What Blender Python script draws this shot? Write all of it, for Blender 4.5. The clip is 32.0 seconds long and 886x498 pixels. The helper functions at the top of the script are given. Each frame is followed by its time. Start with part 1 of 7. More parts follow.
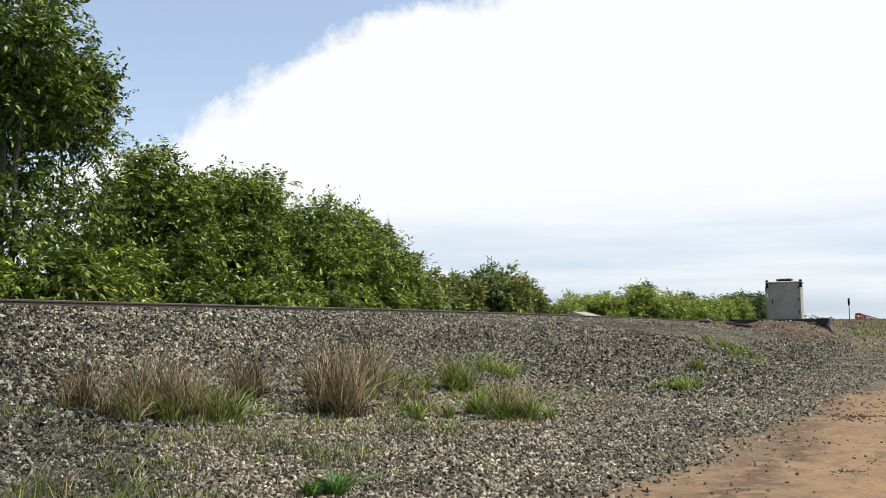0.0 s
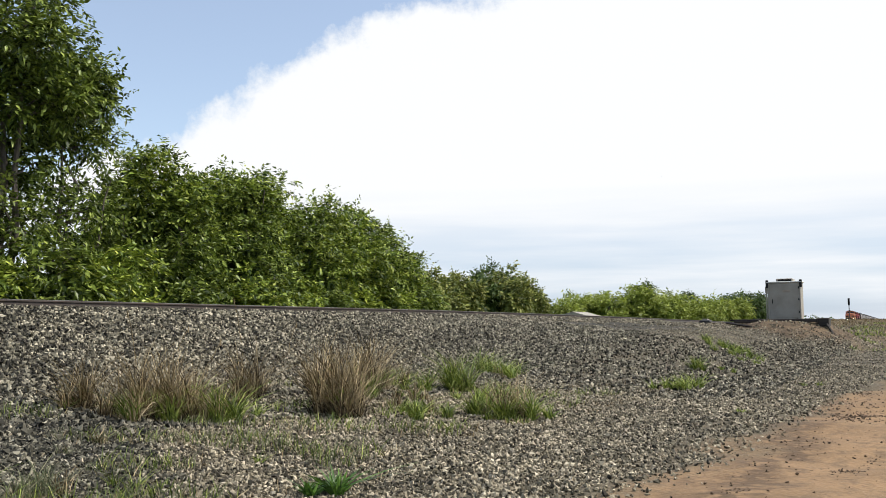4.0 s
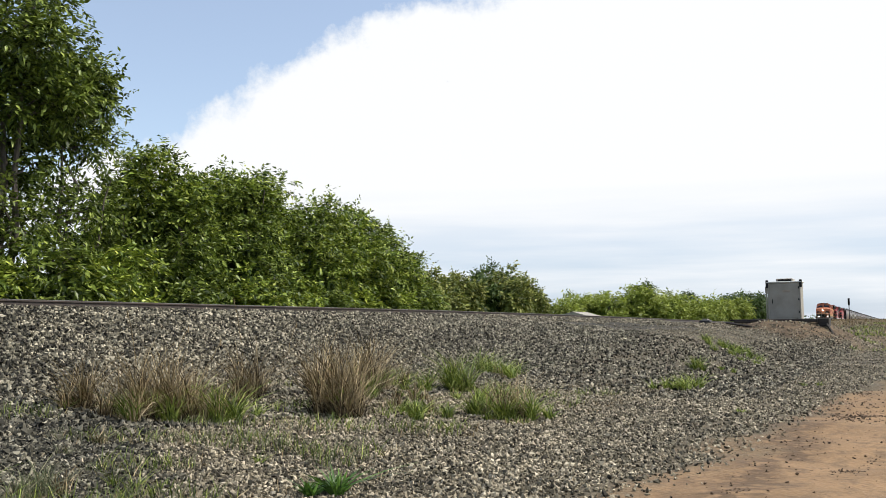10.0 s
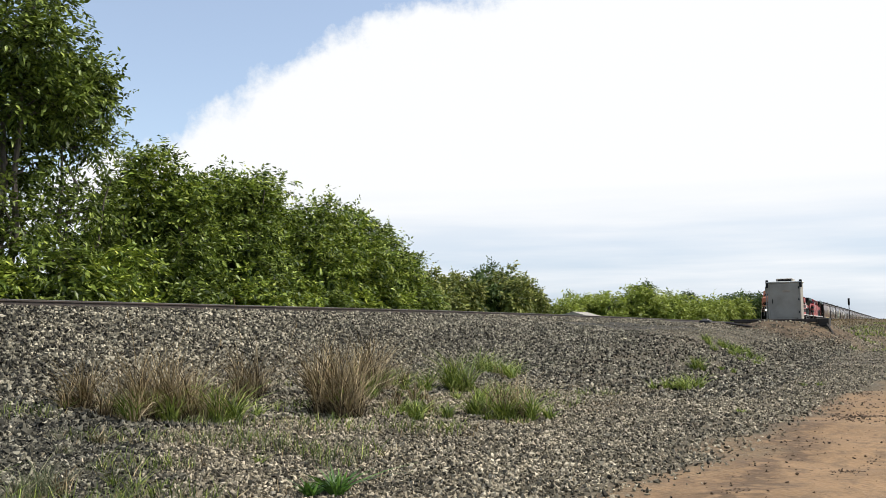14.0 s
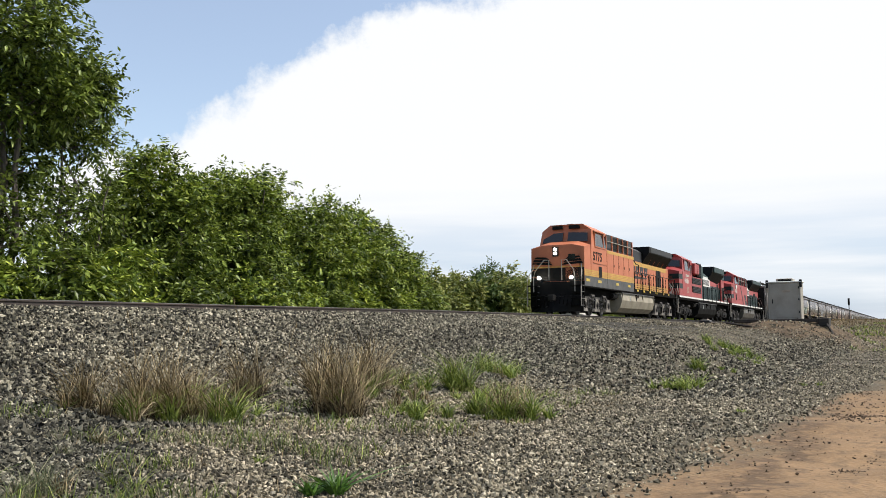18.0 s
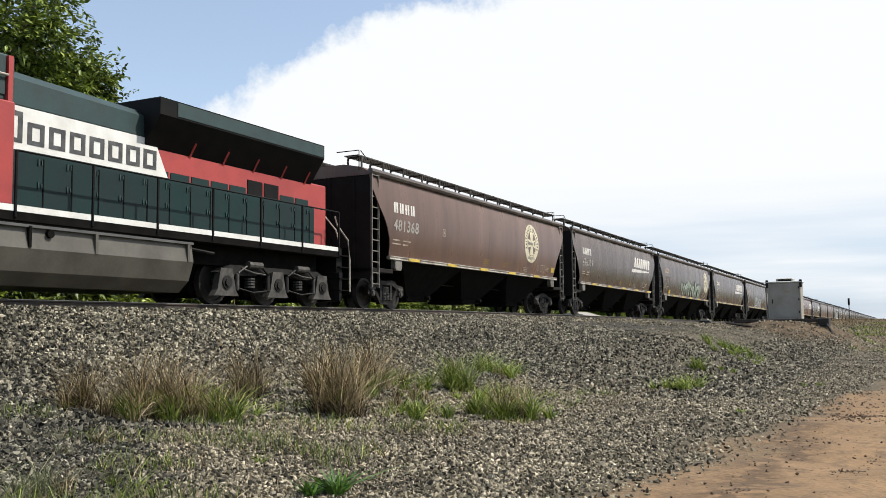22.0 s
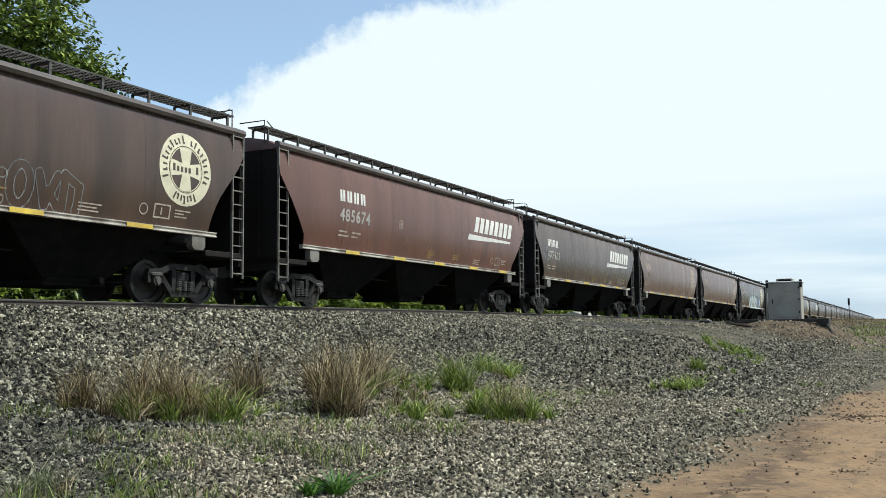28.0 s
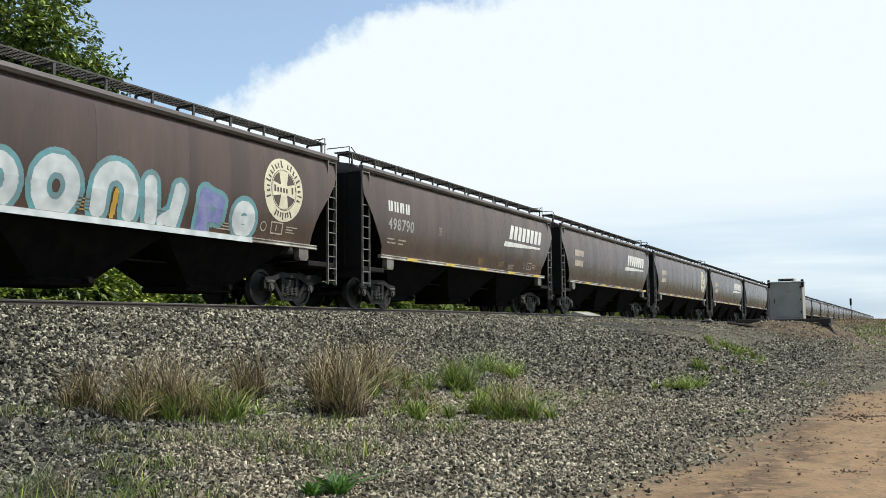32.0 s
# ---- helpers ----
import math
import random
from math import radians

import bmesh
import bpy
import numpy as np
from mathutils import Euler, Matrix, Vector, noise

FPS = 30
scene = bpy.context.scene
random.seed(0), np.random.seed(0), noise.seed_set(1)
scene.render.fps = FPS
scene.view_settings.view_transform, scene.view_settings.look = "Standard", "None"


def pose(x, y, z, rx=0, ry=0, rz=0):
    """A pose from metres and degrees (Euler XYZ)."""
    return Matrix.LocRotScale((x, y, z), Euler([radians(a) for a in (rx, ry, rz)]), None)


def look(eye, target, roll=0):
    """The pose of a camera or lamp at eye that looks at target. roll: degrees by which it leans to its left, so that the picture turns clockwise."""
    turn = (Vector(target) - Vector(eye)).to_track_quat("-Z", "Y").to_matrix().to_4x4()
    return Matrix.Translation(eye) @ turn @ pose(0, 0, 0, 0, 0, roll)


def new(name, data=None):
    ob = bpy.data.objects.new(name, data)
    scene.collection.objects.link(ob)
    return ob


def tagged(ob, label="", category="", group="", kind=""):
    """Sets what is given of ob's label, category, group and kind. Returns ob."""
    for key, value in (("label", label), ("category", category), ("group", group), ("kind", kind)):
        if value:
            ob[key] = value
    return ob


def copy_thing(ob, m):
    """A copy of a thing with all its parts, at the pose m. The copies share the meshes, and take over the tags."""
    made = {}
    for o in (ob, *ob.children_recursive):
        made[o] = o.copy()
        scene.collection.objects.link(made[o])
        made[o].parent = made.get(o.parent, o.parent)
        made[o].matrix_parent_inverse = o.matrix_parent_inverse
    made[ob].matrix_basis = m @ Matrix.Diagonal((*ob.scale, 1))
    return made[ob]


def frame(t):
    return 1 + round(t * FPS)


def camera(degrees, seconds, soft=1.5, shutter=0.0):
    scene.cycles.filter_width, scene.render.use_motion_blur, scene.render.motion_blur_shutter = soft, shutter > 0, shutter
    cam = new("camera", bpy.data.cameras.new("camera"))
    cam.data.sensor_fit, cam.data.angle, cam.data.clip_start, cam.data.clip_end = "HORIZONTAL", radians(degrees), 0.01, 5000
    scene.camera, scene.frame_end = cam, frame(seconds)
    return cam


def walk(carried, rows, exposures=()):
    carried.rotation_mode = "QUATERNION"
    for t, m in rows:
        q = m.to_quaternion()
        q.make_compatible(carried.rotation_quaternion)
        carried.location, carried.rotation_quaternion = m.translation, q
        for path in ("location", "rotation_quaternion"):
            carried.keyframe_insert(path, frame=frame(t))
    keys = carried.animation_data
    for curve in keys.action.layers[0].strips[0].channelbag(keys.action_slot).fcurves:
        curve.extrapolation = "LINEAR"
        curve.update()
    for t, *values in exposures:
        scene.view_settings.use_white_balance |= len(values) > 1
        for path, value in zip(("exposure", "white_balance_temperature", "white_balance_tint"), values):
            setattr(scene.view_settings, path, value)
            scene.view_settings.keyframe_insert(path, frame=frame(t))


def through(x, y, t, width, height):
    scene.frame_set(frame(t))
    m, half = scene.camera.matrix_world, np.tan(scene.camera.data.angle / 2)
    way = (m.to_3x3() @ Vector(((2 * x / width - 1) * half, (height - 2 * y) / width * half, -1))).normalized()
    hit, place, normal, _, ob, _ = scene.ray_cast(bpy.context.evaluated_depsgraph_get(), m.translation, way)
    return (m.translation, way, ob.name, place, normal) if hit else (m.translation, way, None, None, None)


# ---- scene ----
cam = camera(51.36, 32.0, soft=0.5)
EYE = (0.0, -16.15, -0.636)


def view(turn=0.0):
    """The tripod's pose: 63.44 degrees from square-on towards the train, 4.87 degrees up, leaning 0.62 degrees."""
    yaw, pitch = radians(63.44 + turn), radians(4.87)
    way = Vector((math.cos(pitch) * math.sin(yaw), math.cos(pitch) * math.cos(yaw), math.sin(pitch)))
    return look(EYE, Vector(EYE) + way, -0.62)


# the picture cools and brightens a little once the dark wagons fill it; a small nudge at the very end
walk(cam, [(0, view()), (31.8, view()), (32.0, view(-0.1))],
     exposures=[(0, 0.25, 6500, 10), (21.6, 0.25, 6500, 10), (23.2, 0.20, 6200, 4), (25.5, 0.20, 6150, 4), (28, 0.20, 6000, 1), (31, 0.20, 6000, 1), (32, 0.20, 6150, 4)])

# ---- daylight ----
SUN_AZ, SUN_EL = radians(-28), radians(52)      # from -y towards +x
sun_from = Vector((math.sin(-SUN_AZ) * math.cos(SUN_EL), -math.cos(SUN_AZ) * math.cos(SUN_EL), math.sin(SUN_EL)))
lamp = bpy.data.lights.new("sun", "SUN")
lamp.energy, lamp.angle, lamp.color = 4.9, radians(0.6), (1.0, 0.95, 0.86)
sun = new("sun", lamp)
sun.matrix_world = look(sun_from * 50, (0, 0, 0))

world = bpy.data.worlds.new("sky")
scene.world = world
world.use_nodes = True
wn, wl = world.node_tree.nodes, world.node_tree.links
wn.clear()


def wnode(kind, **kw):
    n = wn.new(kind)
    for k, v in kw.items():
        n.inputs[int(k[1:])].default_value = v
    return n


sky = wn.new("ShaderNodeTexSky")
sky.sky_type, sky.sun_disc = "NISHITA", False
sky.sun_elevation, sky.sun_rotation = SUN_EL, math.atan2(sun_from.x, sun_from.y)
sky.air_density, sky.dust_density, sky.ozone_density = 1.0, 0.6, 1.0
way = wn.new("ShaderNodeTexCoord")
# a wide bank of bright haze cloud with a ragged edge: a plane through the sky, bent by noise
EDGE = Vector((0.4536, -0.2023, -0.868))
dot = wn.new("ShaderNodeVectorMath"); dot.operation = "DOT_PRODUCT"
dot.inputs[1].default_value = EDGE
wl.new(way.outputs["Generated"], dot.inputs[0])
n1 = wn.new("ShaderNodeTexNoise"); n1.inputs["Scale"].default_value = 8.0; n1.inputs["Detail"].default_value = 9.0
n1.inputs["Roughness"].default_value = 0.62
wl.new(way.outputs["Generated"], n1.inputs["Vector"])
bend = wn.new("ShaderNodeMath"); bend.operation = "MULTIPLY_ADD"
bend.inputs[1].default_value, bend.inputs[2].default_value = 0.15, -0.075
wl.new(n1.outputs["Fac"], bend.inputs[0])
total = wn.new("ShaderNodeMath"); total.operation = "ADD"
wl.new(dot.outputs["Value"], total.inputs[0]); wl.new(bend.outputs[0], total.inputs[1])
cover = wn.new("ShaderNodeMapRange")
cover.inputs["From Min"].default_value, cover.inputs["From Max"].default_value = -0.014, 0.018
cover.interpolation_type = "SMOOTHSTEP"
wl.new(total.outputs[0], cover.inputs["Value"])
# thin streaks near the horizon where the haze lets blue through
stretch = wn.new("ShaderNodeMapping"); stretch.inputs["Scale"].default_value = (1.2, 1.2, 16.0)
wl.new(way.outputs["Generated"], stretch.inputs["Vector"])
n2 = wn.new("ShaderNodeTexNoise"); n2.inputs["Scale"].default_value = 2.2; n2.inputs["Detail"].default_value = 6.0
wl.new(stretch.outputs[0], n2.inputs["Vector"])
sep = wn.new("ShaderNodeSeparateXYZ"); wl.new(way.outputs["Generated"], sep.inputs[0])
low = wn.new("ShaderNodeMapRange")
low.inputs["From Min"].default_value, low.inputs["From Max"].default_value = 0.15, 0.03
wl.new(sep.outputs["Z"], low.inputs["Value"])
gap = wn.new("ShaderNodeMapRange"); gap.inputs["From Min"].default_value, gap.inputs["From Max"].default_value = 0.27, 0.60
wl.new(n2.outputs["Fac"], gap.inputs["Value"])
thin = wn.new("ShaderNodeMath"); thin.operation = "MULTIPLY"
wl.new(low.outputs[0], thin.inputs[0]); wl.new(gap.outputs[0], thin.inputs[1])
left = wn.new("ShaderNodeMath"); left.operation = "MULTIPLY_ADD"
left.inputs[1].default_value, left.inputs[2].default_value = -0.25, 1.0
wl.new(thin.outputs[0], left.inputs[0])
amount = wn.new("ShaderNodeMath"); amount.operation = "MULTIPLY"
wl.new(cover.outputs[0], amount.inputs[0]); wl.new(left.outputs[0], amount.inputs[1])
veil = wn.new("ShaderNodeMath"); veil.operation = "MAXIMUM"; veil.inputs[1].default_value = 0.19    # thin haze everywhere
wl.new(amount.outputs[0], veil.inputs[0])
blue = wn.new("ShaderNodeBackground"); blue.inputs["Strength"].default_value = 0.15
wl.new(sky.outputs[0], blue.inputs["Color"])
cloud = wn.new("ShaderNodeBackground"); cloud.inputs["Strength"].default_value = 0.86
tint = wn.new("ShaderNodeMix"); tint.data_type = "RGBA"      # greyer blue streaks low in the haze
tint.inputs["A"].default_value, tint.inputs["B"].default_value = (0.97, 0.985, 1.0, 1), (0.46, 0.585, 0.78, 1)
wl.new(thin.outputs[0], tint.inputs["Factor"]); wl.new(tint.outputs["Result"], cloud.inputs["Color"])
mixs = wn.new("ShaderNodeMixShader")
wl.new(veil.outputs[0], mixs.inputs[0]); wl.new(blue.outputs[0], mixs.inputs[1]); wl.new(cloud.outputs[0], mixs.inputs[2])
wout = wn.new("ShaderNodeOutputWorld"); wl.new(mixs.outputs[0], wout.inputs["Surface"])

# ---- materials ----
def mat(name, col, rough=0.6, metal=0.0, col2=None, scale=2.0, fine=30.0, var=0.25, bump=0.1, stretch=(1, 1, 1), rand=0.0, spec=0.5):
    """A surface with broad blotches towards col2, fine grain, relief, and a random step from object to object."""
    m = bpy.data.materials.new(name)
    m.use_nodes = True
    nt = m.node_tree
    N, K = nt.nodes, nt.links
    b = N["Principled BSDF"]
    b.inputs["Roughness"].default_value, b.inputs["Metallic"].default_value = rough, metal
    b.inputs["Specular IOR Level"].default_value = spec
    tc = N.new("ShaderNodeTexCoord")
    mp = N.new("ShaderNodeMapping"); mp.inputs["Scale"].default_value = stretch
    K.new(tc.outputs["Object"], mp.inputs["Vector"])
    a = N.new("ShaderNodeTexNoise"); a.inputs["Scale"].default_value, a.inputs["Detail"].default_value = scale, 6
    f = N.new("ShaderNodeTexNoise"); f.inputs["Scale"].default_value, f.inputs["Detail"].default_value = fine, 3
    K.new(mp.outputs[0], a.inputs["Vector"]); K.new(mp.outputs[0], f.inputs["Vector"])
    r = N.new("ShaderNodeMapRange"); r.inputs["From Min"].default_value, r.inputs["From Max"].default_value = 0.35, 0.68
    K.new(a.outputs["Fac"], r.inputs["Value"])
    col2 = col2 or tuple(c * (1 - var) for c in col)
    mx = N.new("ShaderNodeMix"); mx.data_type = "RGBA"
    mx.inputs["A"].default_value, mx.inputs["B"].default_value = (*col, 1), (*col2, 1)
    K.new(r.outputs[0], mx.inputs["Factor"])
    g = N.new("ShaderNodeMapRange")
    g.inputs["To Min"].default_value, g.inputs["To Max"].default_value = 1 - var, 1 + var
    K.new(f.outputs["Fac"], g.inputs["Value"])
    last = g.outputs[0]
    if rand:
        oi = N.new("ShaderNodeObjectInfo")
        q = N.new("ShaderNodeMapRange"); q.inputs["To Min"].default_value, q.inputs["To Max"].default_value = 1 - rand, 1 + rand
        K.new(oi.outputs["Random"], q.inputs["Value"])
        mu = N.new("ShaderNodeMath"); mu.operation = "MULTIPLY"
        K.new(last, mu.inputs[0]); K.new(q.outputs[0], mu.inputs[1])
        last = mu.outputs[0]
    sc = N.new("ShaderNodeVectorMath"); sc.operation = "SCALE"
    K.new(mx.outputs["Result"], sc.inputs[0]); K.new(last, sc.inputs["Scale"])
    K.new(sc.outputs[0], b.inputs["Base Color"])
    if bump:
        bp = N.new("ShaderNodeBump"); bp.inputs["Strength"].default_value = bump; bp.inputs["Distance"].default_value = 0.02
        K.new(f.outputs["Fac"], bp.inputs["Height"]); K.new(bp.outputs[0], b.inputs["Normal"])
    rr = N.new("ShaderNodeMapRange")
    rr.inputs["To Min"].default_value, rr.inputs["To Max"].default_value = max(rough - 0.12, 0.05), min(rough + 0.12, 1)
    K.new(a.outputs["Fac"], rr.inputs["Value"]); K.new(rr.outputs[0], b.inputs["Roughness"])
    return m


def pieces_mat(name, cols, rough=0.9, bump=0.0, through=0.0):
    """A surface whose loose islands (stones, leaves, blades) each take a colour from a ramp."""
    m = bpy.data.materials.new(name)
    m.use_nodes = True
    N, K = m.node_tree.nodes, m.node_tree.links
    b = N["Principled BSDF"]
    b.inputs["Roughness"].default_value = rough
    b.inputs["Specular IOR Level"].default_value = 0.3
    ge = N.new("ShaderNodeNewGeometry")
    ra = N.new("ShaderNodeValToRGB")
    while len(ra.color_ramp.elements) < len(cols):
        ra.color_ramp.elements.new(0.5)
    for i, (e, c) in enumerate(zip(ra.color_ramp.elements, cols)):
        e.position, e.color = i / (len(cols) - 1), (*c, 1)
    K.new(ge.outputs["Random Per Island"], ra.inputs[0])
    tc = N.new("ShaderNodeTexCoord")
    no = N.new("ShaderNodeTexNoise"); no.inputs["Scale"].default_value, no.inputs["Detail"].default_value = 0.7, 5
    K.new(tc.outputs["Object"], no.inputs["Vector"])
    mr = N.new("ShaderNodeMapRange"); mr.inputs["From Min"].default_value, mr.inputs["From Max"].default_value = 0.3, 0.7
    mr.inputs["To Min"].default_value, mr.inputs["To Max"].default_value = 0.72, 1.25
    K.new(no.outputs["Fac"], mr.inputs["Value"])
    sc = N.new("ShaderNodeVectorMath"); sc.operation = "SCALE"
    K.new(ra.outputs[0], sc.inputs[0]); K.new(mr.outputs[0], sc.inputs["Scale"])
    K.new(sc.outputs[0], b.inputs["Base Color"])
    if through:
        tr = N.new("ShaderNodeBsdfTranslucent"); K.new(sc.outputs[0], tr.inputs["Color"])
        ms = N.new("ShaderNodeMixShader"); ms.inputs[0].default_value = through
        K.new(b.outputs[0], ms.inputs[1]); K.new(tr.outputs[0], ms.inputs[2])
        K.new(ms.outputs[0], N["Material Output"].inputs["Surface"])
    return m


def glow(name, col, power):
    m = bpy.data.materials.new(name)
    m.use_nodes = True
    b = m.node_tree.nodes["Principled BSDF"]
    b.inputs["Base Color"].default_value = (*col, 1)
    b.inputs["Emission Color"].default_value, b.inputs["Emission Strength"].default_value = (*col, 1), power
    return m


M_STEEL_RAIL = mat("rail_steel", (0.035, 0.027, 0.022), 0.7, 0.1, (0.06, 0.042, 0.032), 3, 40)
M_RAIL_HEAD = mat("rail_head_polished", (0.42, 0.40, 0.38), 0.3, 0.9, None, 3, 60, 0.15, 0.03)
M_TIMBER = mat("tarred_timber", (0.022, 0.017, 0.014), 0.85, 0, (0.045, 0.036, 0.030), 3, 25, 0.3, 0.4, (3, .3, 3), 0.2)
M_TIE = mat("weathered_tie", (0.10, 0.08, 0.065), 0.9, 0, (0.16, 0.14, 0.12), 3, 25, 0.3, 0.4, (0.3, 3, 3), 0.2)
M_BLACK = mat("black_paint", (0.005, 0.005, 0.0055), 0.6, 0, (0.011, 0.010, 0.009), 3, 40, 0.3, 0.06, spec=0.12)
# almost no albedo or gloss: shade under the train painted as black
M_UNDER = mat("dusty_black_and_under_shade", (0.005, 0.0048, 0.0045), 0.95, 0, (0.011, 0.0095, 0.0085), 3, 30, 0.3, 0.15, spec=0.05)
M_ORANGE = mat("faded_orange_paint", (0.48, 0.145, 0.062), 0.5, 0, (0.42, 0.125, 0.055), 1.2, 14, 0.1, 0.02)
M_YELLOW = mat("faded_yellow_paint", (0.52, 0.31, 0.05), 0.5, 0, (0.42, 0.24, 0.05), 2, 20, 0.12, 0.02)
M_DKGREY = mat("dark_grey_roof_paint", (0.017, 0.018, 0.021), 0.6, 0, (0.034, 0.034, 0.036), 1.5, 20, 0.2, 0.03)
M_SILL = mat("worn_grey_sill_paint", (0.085, 0.083, 0.08), 0.6, 0, (0.05, 0.05, 0.05), 2, 24, 0.2, 0.04)
M_SILL2 = mat("dull_pale_step_edge", (0.20, 0.195, 0.18), 0.6, 0, (0.10, 0.095, 0.09), 4, 24, 0.2, 0.02)
M_TANK = mat("dusty_silver_tank", (0.33, 0.29, 0.215), 0.6, 0.05, (0.23, 0.20, 0.15), 1.4, 18, 0.18, 0.04)
M_LADDER = mat("dull_silver_ladder", (0.20, 0.185, 0.16), 0.6, 0.2, (0.10, 0.085, 0.07), 3, 24, 0.3, 0.05)
M_LADDERDK = mat("grimy_grey_casting", (0.075, 0.068, 0.06), 0.65, 0.1, (0.018, 0.016, 0.014), 6, 24, 0.35, 0.08)
# tank colour lowered to near black to hold the shade on it
M_TANKDK = mat("shade_dark_tank", (0.008, 0.008, 0.0078), 0.7, 0, (0.005, 0.0048, 0.0046), 1.4, 18, 0.18, 0.04, spec=0.12)
M_TANKMID = mat("dusty_grey_tank", (0.10, 0.092, 0.075), 0.5, 0.05, (0.06, 0.053, 0.043), 1.4, 18, 0.2, 0.04)
M_TRUCK = mat("dusty_silver_truck", (0.27, 0.245, 0.205), 0.65, 0.1, (0.07, 0.06, 0.05), 3, 24, 0.3, 0.1)
# grime, made darker still by the shade under the bodies
M_TRUCKDK = mat("grimy_shaded_truck_frame", (0.014, 0.012, 0.0105), 0.7, 0, (0.006, 0.0052, 0.0045), 5, 24, 0.35, 0.12, spec=0.3)
M_RED = mat("red_paint", (0.36, 0.046, 0.040), 0.45, 0, (0.28, 0.036, 0.034), 1.3, 16, 0.12, 0.02)
M_GREEN = mat("dark_green_paint", (0.006, 0.025, 0.024), 0.5, 0, (0.009, 0.019, 0.02), 1.3, 16, 0.18, 0.02, spec=0.25)
M_WHITE = mat("soiled_white_paint", (0.72, 0.71, 0.67), 0.55, 0, (0.58, 0.56, 0.52), 2, 20, 0.1, 0.02)
M_GLASS = mat("dark_cab_glass", (0.012, 0.014, 0.016), 0.08, 0, None, 1, 5, 0.1, 0, spec=0.8)
M_GALV = mat("galvanised_steel", (0.34, 0.305, 0.255), 0.6, 0.05, (0.27, 0.24, 0.198), 1.6, 20, 0.1, 0.03)
# wheel steel with the heavy shade around it put into the colour
M_WHEEL = mat("oily_shaded_wheel_steel", (0.012, 0.0105, 0.0095), 0.55, 0.2, (0.025, 0.019, 0.016), 4, 30, 0.3, 0.06)
M_BROWN = mat("mineral_brown_paint", (0.082, 0.050, 0.038), 0.27, 0, (0.050, 0.032, 0.026), 1.4, 14, 0.2, 0.02, (1, 1, 0.10), 0.14, spec=0.5)
M_BROWNRED = mat("reddish_brown_paint", (0.128, 0.056, 0.042), 0.27, 0, (0.092, 0.042, 0.032), 1.4, 14, 0.2, 0.02, (1, 1, 0.10), 0.06, spec=0.5)
M_BROWNPALE = mat("sun_faded_brown_paint", (0.135, 0.075, 0.056), 0.3, 0, (0.092, 0.052, 0.040), 1.4, 14, 0.2, 0.02, (1, 1, 0.10), 0.08, spec=0.5)
# lighter than the wagon paint: the chord's sunlit sheen is put into the colour
M_CHORD = mat("sunlit_brown_grey_chord", (0.125, 0.10, 0.088), 0.4, 0, (0.07, 0.054, 0.046), 2, 20, 0.2, 0.03, (.4, 1, 1))
# near-black brown: the wagon ends' shade is put into this colour
M_BROWNDK = mat("dark_brown_and_end_shade", (0.013, 0.0095, 0.0085), 0.8, 0, (0.009, 0.007, 0.006), 2, 20, 0.2, 0.05, spec=0.2)
M_CREAM = mat("cream_stencil", (0.62, 0.56, 0.40), 0.6, 0, (0.48, 0.43, 0.31), 2.5, 25, 0.2, 0.02)
M_STENCIL = mat("white_stencil", (0.66, 0.63, 0.58), 0.6, 0, (0.5, 0.47, 0.43), 2.5, 25, 0.2, 0.02)
M_STENCILDIM = mat("worn_stencil", (0.40, 0.33, 0.26), 0.6, 0, (0.26, 0.20, 0.155), 4, 40, 0.3, 0.02)
M_CHALK = mat("silver_sill_paint", (0.46, 0.42, 0.36), 0.6, 0, (0.17, 0.13, 0.105), 2.0, 18, 0.3, 0.03)
M_REFLECT = mat("yellow_reflector", (0.62, 0.44, 0.05), 0.45, 0, (0.40, 0.27, 0.05), 3, 30, 0.2, 0)

# ---- ground ----
def smooth(a, b, v):
    t = np.clip((np.asarray(v, float) - a) / (b - a), 0, 1)
    return t * t * (3 - 2 * t)


def bend(x):
    """The line leaves the straight by a very wide curve far off, and runs straight again beyond it."""
    x = np.asarray(x, float)
    return 3.0e-5 * np.maximum(0, np.minimum(x, 350) - 150) ** 2 + 0.012 * np.maximum(0, x - 350)


def dip(x):
    """How far the line has sunk below the level of the near rails."""
    return np.interp(x, [30, 45, 64, 88, 114, 160, 198, 263, 400, 900], [0, .05, .17, .34, .55, .83, .99, 1.12, 1.25, 1.3])


